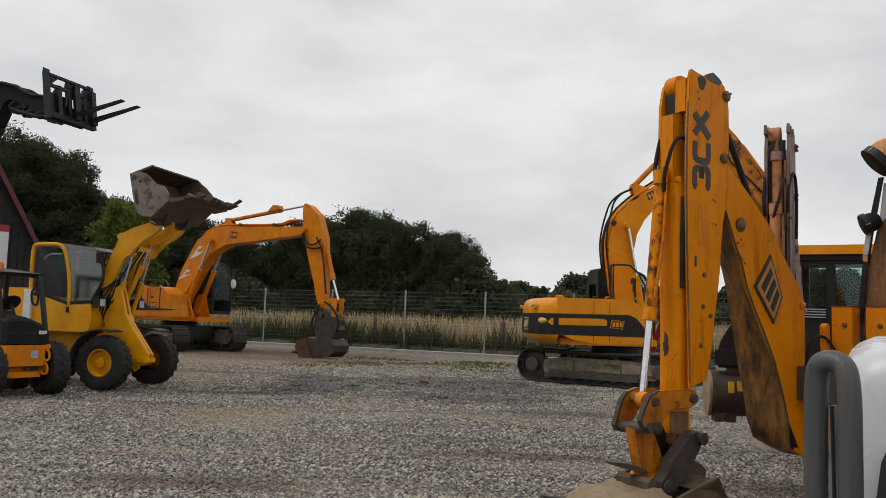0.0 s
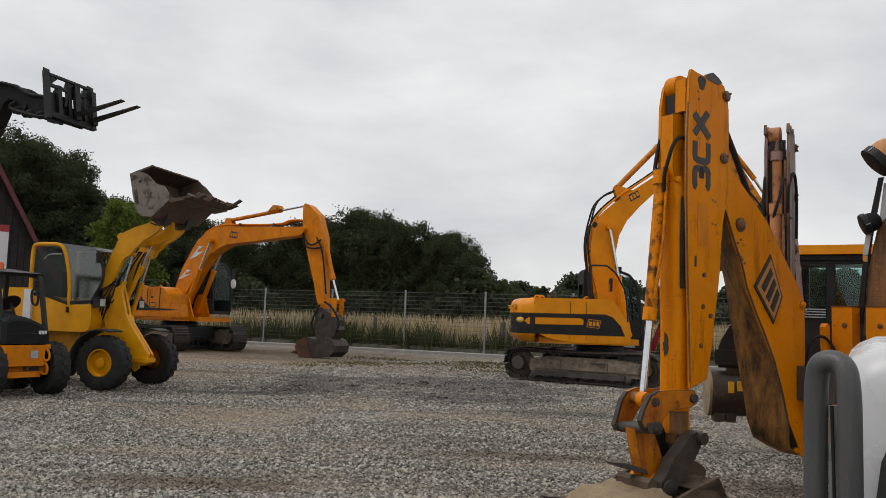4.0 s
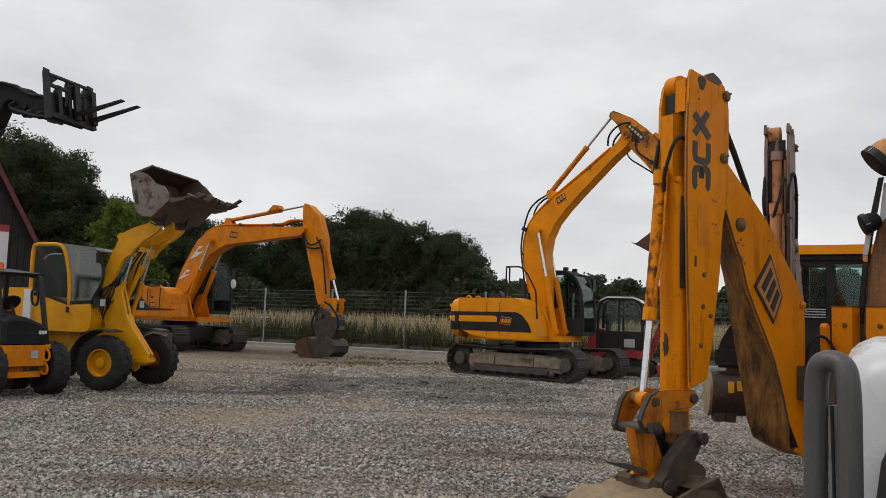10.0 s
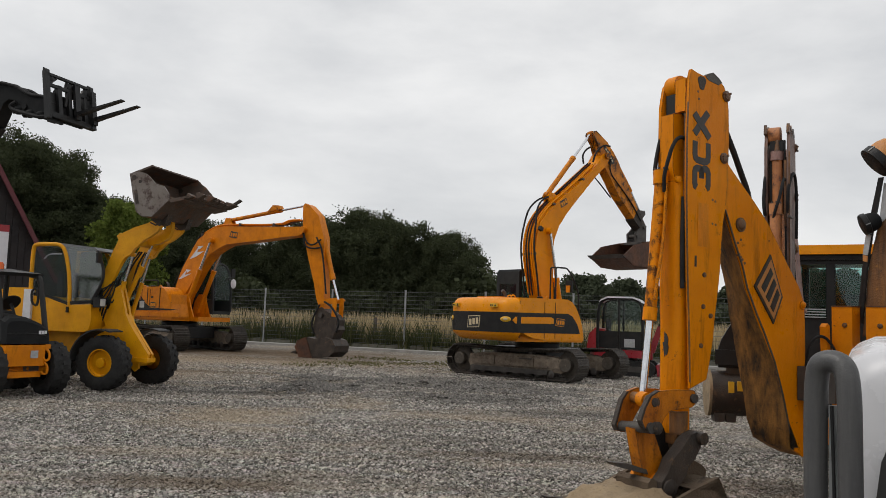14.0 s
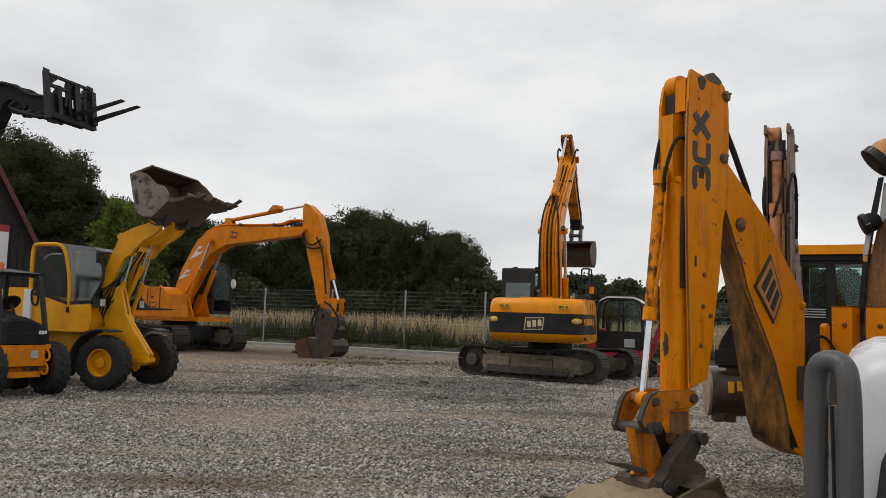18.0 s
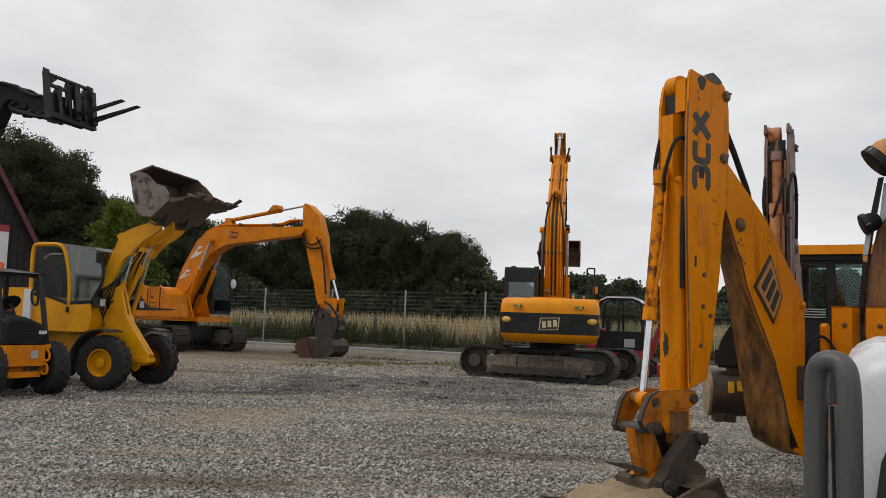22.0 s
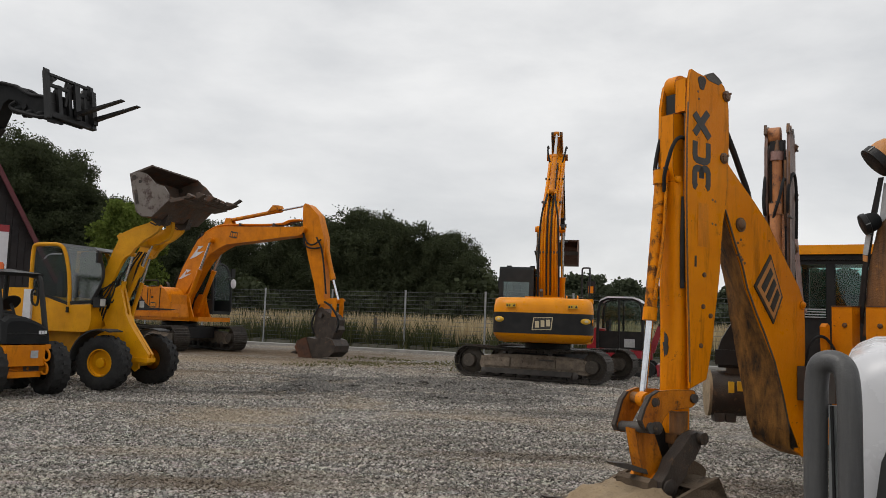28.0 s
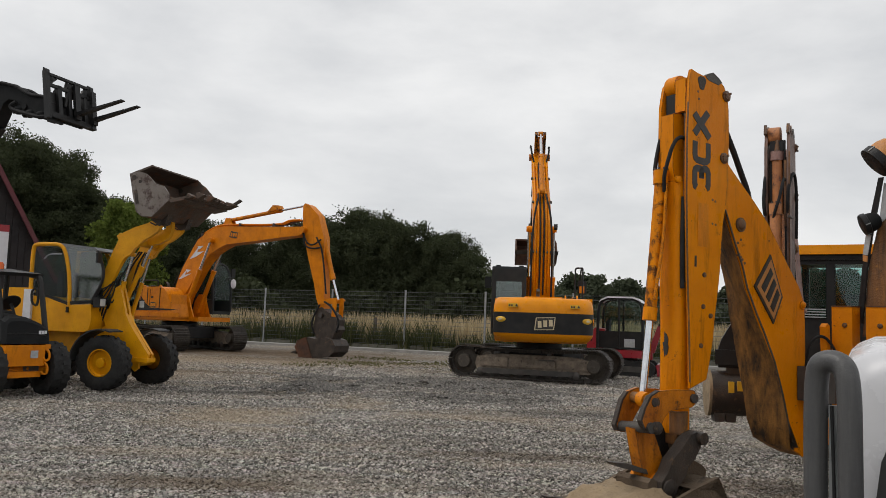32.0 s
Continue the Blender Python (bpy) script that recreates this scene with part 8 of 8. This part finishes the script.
def telehandler():
    ob = thing("telehandler", -7.69, 16.0, -18, "black telehandler with its pallet forks raised high", "telehandler")
    c = part("fork_carriage", prism([(0.0, 6.14), (0.06, 6.14), (0.06, 6.19), (0.0, 6.19)], -0.58, 0.50), BLACK, ob, "black open fork carriage", 0.008)
    part("second_bar", box(-0.02, 0.04, -0.55, 0.56, 5.93, 5.99), BLACK, c, bevel=0.008)
    part("lower_bar", box(-0.05, 0.05, -0.55, 0.66, 5.30, 5.41), BLACK, c, bevel=0.01)
    part("shaft", rod((-0.06, -0.55, 5.62), (-0.06, 0.56, 5.62), 0.035, 10), BLACK, c)
    part("side_plate", prism([(-0.05, 5.26), (0.05, 5.26), (0.05, 6.25), (-0.02, 6.30), (-0.05, 6.2)], -0.65, -0.56), BLACK, c, bevel=0.012)
    part("side_plate", prism([(-0.05, 5.30), (0.07, 5.30), (0.07, 6.20), (-0.01, 6.26), (-0.05, 6.18)], 0.52, 0.61), BLACK, c, bevel=0.012)
    part("lug_plate", prism([(-0.08, 5.22), (-0.03, 5.22), (-0.03, 5.84), (-0.08, 5.78)], -0.56, -0.36), BLACK, c, bevel=0.01)
    part("lug_plate", prism([(-0.09, 5.24), (-0.04, 5.24), (-0.04, 5.93), (-0.09, 5.88)], -0.36, -0.17), BLACK, c, bevel=0.01)
    part("backing_plate", box(-0.08, -0.04, -0.18, 0.36, 5.28, 5.66), BLACK, c, bevel=0.01)
    for y, z0, z1, w in ((-0.30, 5.36, 6.0, 0.05), (-0.03, 5.36, 5.96, 0.045), (0.20, 5.36, 6.14, 0.06), (0.40, 5.36, 5.96, 0.045)):
        part("upright", box(-0.05, 0.04, y - w, y + w, z0, z1), BLACK, c, bevel=0.012)
    for y, z in ((-0.48, 6.10), (0.0, 6.06), (0.12, 5.90), (0.42, 6.05)):
        part("boss", turned([(0.03, -0.05), (0.075, -0.03), (0.075, 0.03), (0.03, 0.05)], (0.0, y, z), (1, 0, 0), 12), BLACK, c)
    for y0, z0, y1, z1 in ((-0.54, 5.99, -0.34, 6.16), (-0.06, 6.16, -0.14, 5.95), (0.02, 5.95, 0.14, 6.16), (0.30, 5.96, 0.44, 6.15), (-0.16, 5.60, -0.06, 5.94)):
        part("brace", rod((0.01, y0, z0), (0.01, y1, z1), 0.035, 7), BLACK, c)
    for y in (0.10, 0.57):
        part("fork", prism([(0.05, 5.38), (0.11, 5.38), (0.13, 5.46), (1.20, 5.55), (1.20, 5.57), (0.11, 5.53), (0.11, 6.10), (0.05, 6.10)], y - 0.06, y + 0.06), BLACK, c, "black steel fork tine")
    # the carriage is tilted back on the boom head
    c.matrix_basis = pose(0.03, 0, 5.75) @ pose(0, 0, 0, 0, -9, 0) @ pose(0, 0, -5.75)
    h = part("boom_head", prism([(-0.06, 5.44), (-0.06, 5.84), (-0.64, 5.86), (-0.90, 5.90), (-1.13, 6.02), (-1.38, 6.13), (-1.56, 6.19), (-1.84, 6.20), (-2.05, 6.08), (-2.10, 5.7), (-1.98, 5.35), (-1.747, 5.326), (-1.62, 5.60), (-1.54, 5.77), (-1.42, 5.85), (-1.25, 5.82), (-1.22, 5.70), (-1.02, 5.58), (-0.86, 5.50), (-0.5, 5.46)], -0.15, 0.15), PLASTIC, ob, "black goosenecked boom head", 0.04)
    for y in (-0.18, -0.06, 0.18):
        part("hose", tube([(-0.2, y, 5.82 + y * 0.2), (-0.55, y * 0.9, 5.87), (-0.85, y, 5.90), (-1.0, y * 1.2, 5.99), (-1.16, y, 6.06 + abs(y) * 0.2), (-1.4, y, 6.15), (-1.62, y * 1.1, 6.21), (-1.9, y, 6.16), (-2.05, y, 5.8)], 0.032, 8), HOSE, h)
    # clamps, unions and hose bends round the tilt gear
    for x, y, z, r in ((-0.82, -0.13, 5.52, 0.09), (-1.14, -0.11, 5.62, 0.10), (-1.26, -0.08, 5.64, 0.09), (-1.18, 0.10, 5.60, 0.09), (-0.55, -0.13, 5.48, 0.09)):
        part("hose_union", turned([(r * 0.4, -r), (r * 0.85, -r * 0.8), (r, -0.02), (r * 0.9, r * 0.6), (r * 0.5, r)], (x, y, z), (0.5, 0.6, 0.3), 12), PLASTIC, h)
    for y, z in ((-0.20, 5.47), (0.12, 5.50)):
        part("hose", tube([(-0.25, y, z - 0.04), (-0.55, y, z - 0.05), (-0.8, y, z + 0.02), (-1.05, y, z + 0.08), (-1.28, y, z + 0.16), (-1.30, y, z + 0.24), (-1.15, y, z + 0.30)], 0.04, 8), HOSE, h)
    part("tilt_pin", rod((-0.95, -0.2, 5.66), (-0.95, 0.2, 5.66), 0.06, 14), PLASTIC, h)
    part("tilt_pin", rod((-0.35, -0.2, 5.62), (-0.35, 0.2, 5.62), 0.06, 14), PLASTIC, h)
    part("tilt_ram", rod((-0.98, 0, 5.55), (-0.3, 0, 5.50), 0.07, 14), BLACK, h)
    part("boom", prism([(-1.74, 5.28), (-1.98, 5.46), (-5.6, 1.75), (-5.3, 1.40)], -0.16, 0.16), BLACK, ob, "black telescopic boom", 0.02)
    part("chassis", box(-6.6, -3.4, -0.5, 0.5, 0.5, 1.5), YELLOW, ob, "yellow chassis", 0.05)
    part("boom_mount", box(-5.9, -5.0, -0.3, 0.3, 1.4, 1.95), YELLOW, ob)
    for x in (-6.1, -3.9):
        for s in (-1, 1):
            wheel(ob, x, s * 0.85, 0.6, 0.4, YELLOW, s, 18)
    return ob


telehandler()

# ---------------------------------------------------------------- red mini excavator


def mini_excavator():
    ob = thing("mini_excavator", 5.9, 26.4, -20, "red mini excavator with a black cab and pale roof", "mini excavator")
    for y in (-0.65, 0.65):
        bm = bmesh.new()
        pts = [(0.95 * s + 0.24 * math.cos(a), 0.24 + 0.24 * math.sin(a)) for s, a0 in ((1, -90), (-1, 90)) for a in [radians(a0 + 180 * k / 8) for k in range(9)]]
        prism(pts, y - 0.17, y + 0.17, bm)
        t = part("track", bm, RUBBER, ob, "black rubber track")
        bm = bmesh.new()
        for k in range(16):
            x = -0.9 + k * 0.12
            box(x, x + 0.05, y - 0.18, y + 0.18, -0.005, 0.02, bm)
            box(x, x + 0.05, y - 0.18, y + 0.18, 0.46, 0.50, bm)
        part("track_lugs", bm, RUBBER, t)
        part("track_frame", box(-0.8, 0.8, y - 0.18, y + 0.18, 0.14, 0.32), STEEL, t)
    part("undercarriage", box(-0.5, 0.5, -0.5, 0.5, 0.3, 0.6), STEEL, ob)
    part("dozer_blade", prism([(1.25, 0.05), (1.32, 0.05), (1.30, 0.4), (1.22, 0.4)], -0.8, 0.8), RED, ob, "red dozer blade", 0.01)
    part("blade_arm", box(0.4, 1.25, -0.4, -0.3, 0.25, 0.35), RED, ob)
    d = part("deck", slab([(-0.9, -0.5), (-0.7, -0.78), (0.75, -0.78), (0.9, -0.4), (0.9, 0.4), (0.75, 0.78), (-0.7, 0.78), (-0.9, 0.5)], 0.58, 0.82), RED, ob, "red slewing deck", 0.03)
    part("engine_cover", prism([(-0.98, 0.75), (-0.4, 0.75), (-0.4, 1.45), (-0.7, 1.5), (-0.9, 1.3)], -0.76, 0.76), RED, ob, "red rounded engine cover", 0.08)
    x0, x1, y0, y1, z0, z1 = -0.62, 0.78, -0.76, 0.35, 0.85, 2.46
    c = part("cab", box(x0, x1, y0, y1, z0, z0 + 0.1), BLACK, ob, "black rounded cab with clear windows")
    ring = [(x0, z0), (x0, z1 - 0.35), (x0 + 0.1, z1 - 0.1), (x0 + 0.3, z1), (x1 - 0.3, z1), (x1 - 0.08, z1 - 0.1), (x1, z1 - 0.4), (x1 + 0.02, z0)]
    for y in (y0, y1):
        part("side_frame", frame_bars([[(x, y, z) for x, z in ring]], 0.05), BLACK, c)
        part("door_post", rod((0.05, y, z0), (0.05, y, z1 - 0.03), 0.035, 8), BLACK, c)
        part("door_panel", box(x0 + 0.03, x1 - 0.03, y - 0.01, y + 0.01, z0 + 0.02, z0 + 0.55), BLACK, c)
        pane = part("side_pane", prism([(x0 + 0.04, z0 + 0.48), (x1 - 0.02, z0 + 0.48), (x1 - 0.02, z1 - 0.4), (x1 - 0.3, z1 - 0.05), (x0 + 0.3, z1 - 0.05), (x0 + 0.04, z1 - 0.35)], y - 0.004, y + 0.004), GLASS, c)
        pane.visible_shadow = False
    part("roof", prism([(x0 + 0.02, z1 - 0.14), (x0 + 0.10, z1 - 0.04), (x0 + 0.30, z1 + 0.05), (x1 - 0.32, z1 + 0.05), (x1 - 0.12, z1 - 0.02), (x1 - 0.02, z1 - 0.14), (x1 - 0.12, z1 - 0.07), (x1 - 0.32, z1 + 0.0), (x0 + 0.30, z1 + 0.0), (x0 + 0.12, z1 - 0.08)], y0 - 0.07, y1 + 0.07), BANNER, c, "pale grey rounded roof", 0.03)
    part("seat", box(-0.35, 0.05, -0.42, 0.02, z0 + 0.3, z0 + 0.45), SEAT, c, bevel=0.04)
    part("seat_back", box(-0.42, -0.3, -0.42, 0.02, z0 + 0.4, z0 + 0.95), SEAT, c, bevel=0.04)
    part("white_sheet", box(0.22, 0.55, y0 - 0.02, y0 - 0.008, z0 + 0.06, z0 + 0.32), GREY_LABEL, c, "pale grey patch on the door")
    part("boom", prism([(0.85, 0.75), (1.05, 0.72), (1.30, 1.5), (1.38, 1.62), (1.62, 1.5), (1.66, 1.62), (1.36, 1.82), (1.15, 1.6)], 0.30, 0.48), RED, ob, "red boom", 0.02)
    part("dipper", prism([(1.58, 1.66), (1.74, 1.6), (1.62, 0.7), (1.52, 0.7)], 0.32, 0.46), RED, ob, "red dipper", 0.015)
    part("bucket", prism([(1.46, 0.75), (1.66, 0.75), (1.76, 0.4), (1.62, 0.05), (1.40, 0.0), (1.36, 0.2)], 0.12, 0.66), STEEL, ob, "dark digging bucket", 0.02)
    part("boom_swing_post", box(0.8, 1.0, 0.28, 0.5, 0.5, 0.9), RED, ob)
    part("head_lamp", box(1.18, 1.26, 0.24, 0.30, 1.6, 1.7), BLACK, ob)
    return ob


mini_excavator()

# ---------------------------------------------------------------- white vehicle beside the camera


def white_vehicle():
    """The rounded white front of a parked vehicle with a tubular guard standing before it."""
    ob = thing("white_vehicle", 1.52, 3.10, -30, "white vehicle front with a dark tubular guard", "vehicle")
    rings = []
    for y, in_, top in ((0.0, 0.06, 1.51), (0.05, 0.02, 1.58), (0.16, 0.0, 1.605), (0.5, -0.02, 1.62), (1.6, -0.04, 1.635)):
        ring = [(in_, 0.45), (in_, 1.0), (in_ + 0.01, top - 0.14), (in_ + 0.05, top - 0.05), (in_ + 0.13, top - 0.012), (in_ + 0.3, top), (1.0, top + 0.02), (1.55, top - 0.05), (1.62, top - 0.25), (1.62, 0.45)]
        rings.append([(x, y, z) for x, z in ring])
    part("body", loops(rings), WHITE, ob, "smooth white bodywork", 0.0, 50)
    part("lower_trim", prism([(0.05, 0.42), (1.5, 0.42), (1.5, 1.30), (0.30, 1.30), (0.17, 1.22), (0.15, 1.17), (0.13, 1.02)], -0.06, 0.10), MATT_BLACK, ob, "black lower trim", 0.02)
    for x in (0.25, 1.4):
        hub = part("wheel", turned([(0.1, -0.1), (0.2, -0.05), (0.2, 0.05), (0.1, 0.1)], (x, 0.9, 0.36), (1, 0, 0), 20), STEEL, ob)
        part("tyre", turned([(0.2, -0.1), (0.33, -0.11), (0.36, -0.08), (0.36, 0.08), (0.33, 0.11), (0.2, 0.1)], (x, 0.9, 0.36), (1, 0, 0), 30), RUBBER, hub)
    return ob


white_vehicle()


def guard_loop():
    ob = thing("guard_bar", 1.392, 2.86, -27, "dark grey rounded guard hoop standing before a white vehicle", "guard bar")
    part("hoop", tube([(-0.056, 0.06, 0.02), (-0.060, 0.06, 1.2), (-0.056, 0.05, 1.47), (-0.04, 0.03, 1.538), (0.03, 0.0, 1.538), (0.052, -0.02, 1.47), (0.053, -0.02, 1.2), (0.055, -0.02, 0.02)], 0.0405, 18), GREY_BAR, ob, "thick rubber-coated hoop")
    part("inner_strip", box(-0.016, 0.012, 0.05, 0.07, 0.1, 1.38), GALV, ob, "pale inner strip", 0.004)
    part("foot_plate", box(-0.16, 0.16, -0.1, 0.14, 0.0, 0.03), STEEL, ob, "steel foot plate", 0.005)
    part("cable", tube([(-0.005, 0.04, 1.38), (0.004, 0.03, 0.9), (-0.004, 0.03, 0.1)], 0.006, 6), HOSE, ob)
    return ob


guard_loop()

# ---------------------------------------------------------------- barn at the yard's edge and field things


def barn():
    ob = thing("barn", -12.26, 24.0, 42, "dark barn gable with a maroon barge board", "barn")
    line = lambda x: 3.48 - 1.81 * x
    part("gable_wall", prism([(-6.0, 0.0), (0.8, 0.0), (0.8, line(0.8)), (-2.6, line(-2.6)), (-6.0, line(-2.6))], 0.0, 0.3), MASONRY, ob, "dark timber-clad gable")
    for k in range(34):
        x = -5.9 + k * 0.195
        top = line(max(x + 0.18, -2.6)) - 0.1
        part("cladding_board", box(x, x + 0.18, -0.03, 0.0, 0.0, top), MASONRY, ob)
    part("barge_board", prism([(0.85, line(0.85) - 0.15), (0.98, line(0.98) + 0.1), (-2.5, line(-2.5) + 0.12), (-2.6, line(-2.6) - 0.15)], -0.30, -0.24), MAROON, ob, "maroon barge board")
    part("roof", prism([(0.85, line(0.85)), (1.0, line(1.0) + 0.1), (-2.45, line(-2.45) + 0.1), (-2.6, line(-2.6))], -0.24, 8.0), MAROON, ob, "dark maroon roof")
    part("side_wall", box(0.5, 0.8, 0.3, 8.0, 0.0, 1.9), MASONRY, ob)
    b = part("banner", box(-1.75, -0.74, -0.16, -0.12, 2.6, 3.72), BANNER, ob, "white hanging banner with a red head")
    part("banner_head", box(-1.75, -0.74, -0.17, -0.11, 3.72, 3.92), RED, b, "red banner head")
    part("banner_pole", rod((-1.78, -0.14, 0.0), (-1.78, -0.14, 4.0), 0.03, 8), GALV, b)
    return ob


barn()


def field_stake():
    p = along_fence(6.3, 1.1)
    ob = thing("stake", p.x, p.y, 0, "short dark wooden stake in the dry grass", "stake", "stakes by the fence")
    part("stake_post", prism([(-0.1, 0), (0.1, 0), (0.09, 1.5), (0.02, 1.58), (-0.08, 1.5)], -0.09, 0.09), TIMBER, ob, bevel=0.01)
    p = along_fence(-0.5, 1.0)
    ob = copy_thing(ob, pose(p.x, p.y, 0, 0, 0, 30))


field_stake()


def field_car():
    """A pale car roof and windows that show over the dry grass."""
    ob = thing("parked_car", -9.6, 47.5, 8, "pale silver car half hidden by dry grass", "car")
    part("body", prism([(-1.9, 0.35), (1.9, 0.35), (1.95, 0.75), (1.2, 0.9), (0.6, 1.35), (-0.9, 1.38), (-1.6, 0.95), (-1.95, 0.85)], -0.8, 0.8), BANNER, ob, "silver car body", 0.06)
    part("window_band", prism([(-1.4, 0.96), (1.05, 0.94), (0.55, 1.28), (-0.85, 1.31)], -0.81, 0.81), DECAL, ob, "dark car windows")
    for x in (-1.2, 1.2):
        for s in (-1, 1):
            part("tyre", turned([(0.15, -0.1), (0.3, -0.09), (0.31, 0.09), (0.15, 0.1)], (x, s * 0.72, 0.31), (0, 1, 0), 20), RUBBER, ob)


field_car()


# ---------------------------------------------------------------- motion
# seconds, x, y, heading of the tracks, heading of the house, pitch of the stick, way rolled by the tracks
def motions():
    table = [
        (0.0, 4.89, 22.40, -37.1, 6.3, -50.0), (0.5, 4.89, 22.40, -37.1, 8.6, -50.0), (2.1, 4.89, 22.40, -37.0, 8.8, -50.0), (2.5, 4.82, 22.52, -36.3, 8.7, -50.0), (3.0, 4.73, 22.60, -35.5, 7.3, -50.0),
        (3.5, 4.63, 22.72, -34.5, 3.8, -50.0), (4.5, 4.43, 23.02, -33.0, -4.5, -50.0), (5.5, 4.21, 23.33, -31.7, -11.3, -50.0), (6.0, 4.09, 23.44, -30.9, -13.9, -50.0), (6.5, 3.97, 23.53, -30.6, -15.6, -50.0),
        (7.0, 3.86, 23.64, -31.3, -18.0, -50.2), (7.5, 3.71, 23.75, -32.6, -20.8, -50.3), (8.0, 3.55, 23.86, -33.7, -22.4, -50.2), (8.5, 3.37, 23.95, -35.0, -24.0, -48.6), (9.0, 3.19, 24.05, -36.6, -27.3, -46.9),
        (9.5, 3.02, 24.16, -38.6, -30.8, -45.4), (9.9, 2.93, 24.22, -39.7, -32.0, -44.3), (10.2, 2.93, 24.23, -39.7, -31.5, -44.6), (10.5, 2.93, 24.23, -39.7, -28.0, -45.6), (11.0, 2.93, 24.23, -39.7, -18.6, -47.9),
        (11.5, 2.93, 24.23, -39.7, -6.3, -50.4), (12.0, 2.93, 24.25, -39.7, 4.3, -52.4), (12.5, 2.93, 24.25, -39.6, 14.5, -51.0), (13.0, 2.93, 24.25, -39.6, 24.0, -49.2), (13.5, 2.93, 24.25, -39.6, 31.0, -47.5),
        (14.0, 2.93, 24.25, -39.6, 38.2, -46.1), (14.5, 2.93, 24.26, -39.6, 48.5, -45.2), (15.2, 2.94, 24.28, -39.5, 60.0, -44.3), (16.0, 2.95, 24.30, -39.5, 66.5, -43.6), (16.7, 2.95, 24.32, -39.5, 68.0, -43.3),
        (17.0, 2.99, 24.30, -39.2, 68.6, -43.2), (17.5, 3.15, 24.15, -37.6, 69.6, -43.2), (18.0, 3.27, 23.98, -34.2, 72.0, -43.2), (18.5, 3.35, 23.86, -28.4, 77.0, -43.2), (19.0, 3.37, 23.73, -24.8, 80.8, -43.2),
        (19.5, 3.38, 23.60, -22.4, 81.9, -43.2), (20.0, 3.46, 23.44, -21.2, 84.2, -43.2), (20.4, 3.44, 23.40, -20.2, 85.4, -43.2), (21.0, 3.38, 23.55, -23.4, 82.4, -43.2), (21.5, 3.31, 23.69, -27.3, 79.0, -43.2),
        (22.3, 3.30, 23.71, -27.2, 79.6, -43.2), (23.0, 3.24, 23.69, -25.4, 81.1, -43.2), (25.5, 3.22, 23.67, -25.0, 80.9, -43.2), (27.5, 3.21, 23.62, -26.9, 80.0, -43.2), (28.0, 3.15, 23.58, -29.4, 78.5, -43.2),
        (30.0, 3.12, 23.53, -29.7, 78.4, -43.2), (30.5, 3.06, 23.60, -27.0, 80.8, -43.2), (31.0, 2.99, 23.61, -24.0, 83.2, -43.2), (31.5, 2.94, 23.63, -21.9, 84.8, -43.2), (32.0, 2.90, 23.62, -19.9, 85.7, -43.2)]
    boom_pitch = 64.3
    body, house, boom, stick, bucket = [], [], [], [], []
    rams = [[] for _ in range(6)]
    rolled, last = [], None
    way = 0.0
    for t, x, y, head, slew, dip in table:
        body.append((t, pose(x, y, 0, 0, 0, head)))
        h = pose(0, 0, 0, 0, 0, slew - head)
        lift = boom_pitch + float(np.interp(t, (0.0, 3.5, 7.0, 11.0, 14.0), (-2.6, -2.2, -1.2, -0.6, 0.0)))
        b_in = Matrix.Translation(BOOM_FOOT) @ pose(0, 0, 0, 0, -lift, 0)
        s_in = Matrix.Translation(b_in @ Vector((BOOM_REACH, 0, 0))) @ pose(0, 0, 0, 0, -dip, 0)
        k_in = Matrix.Translation(s_in @ Vector((STICK_REACH, 0, 0)))
        house.append((t, h))
        boom.append((t, h @ b_in))
        stick.append((t, h @ s_in))
        bucket.append((t, h @ k_in))

        def aim(a, b):
            d = (b - a).normalized()
            pitch = math.degrees(math.atan2(d.z, d.x))
            return [h @ Matrix.Translation(p) @ pose(0, 0, 0, 0, -pitch, 0) for p in (a, b)]

        pairs = aim(b_in @ Vector((3.26, 0, 1.54)), s_in @ Vector((-0.86, 0, 0.12)))
        pairs += aim(Vector((0.72, 0, 1.35)), b_in @ Vector((2.12, 0, 1.22))) * 2
        for rows, m in zip(rams, pairs):
            rows.append((t, m))
        if last:
            step = Vector((x - last[0], y - last[1]))
            way += step.dot(Vector((math.cos(radians(head)), math.sin(radians(head)))))
        last = (x, y)
        rolled.append((t, way))
    walk(excavator, body)
    for ob, rows in ((ex_house, house), (ex_boom, boom), (ex_stick, stick), (ex_bucket, bucket)):
        walk(ob, rows)
    for pair, k in ((stick_ram, 0), (boom_rams[0], 2), (boom_rams[1], 4)):
        for j in (0, 1):
            walk(pair[j], rams[k + j])
    times = [r for r in rolled if r[0] in (0.0, 2.1, 3.0, 4.5, 5.5, 6.5, 7.5, 8.0, 8.5, 9.0, 9.5, 9.9, 16.7, 17.5, 18.5, 19.5, 20.4, 21.5, 25.5, 28.0, 30.5, 32.0)]
    for ob, s, y in ex_shoes:
        walk(ob, [(t, on_loop(s + w, y)) for t, w in times])


motions()
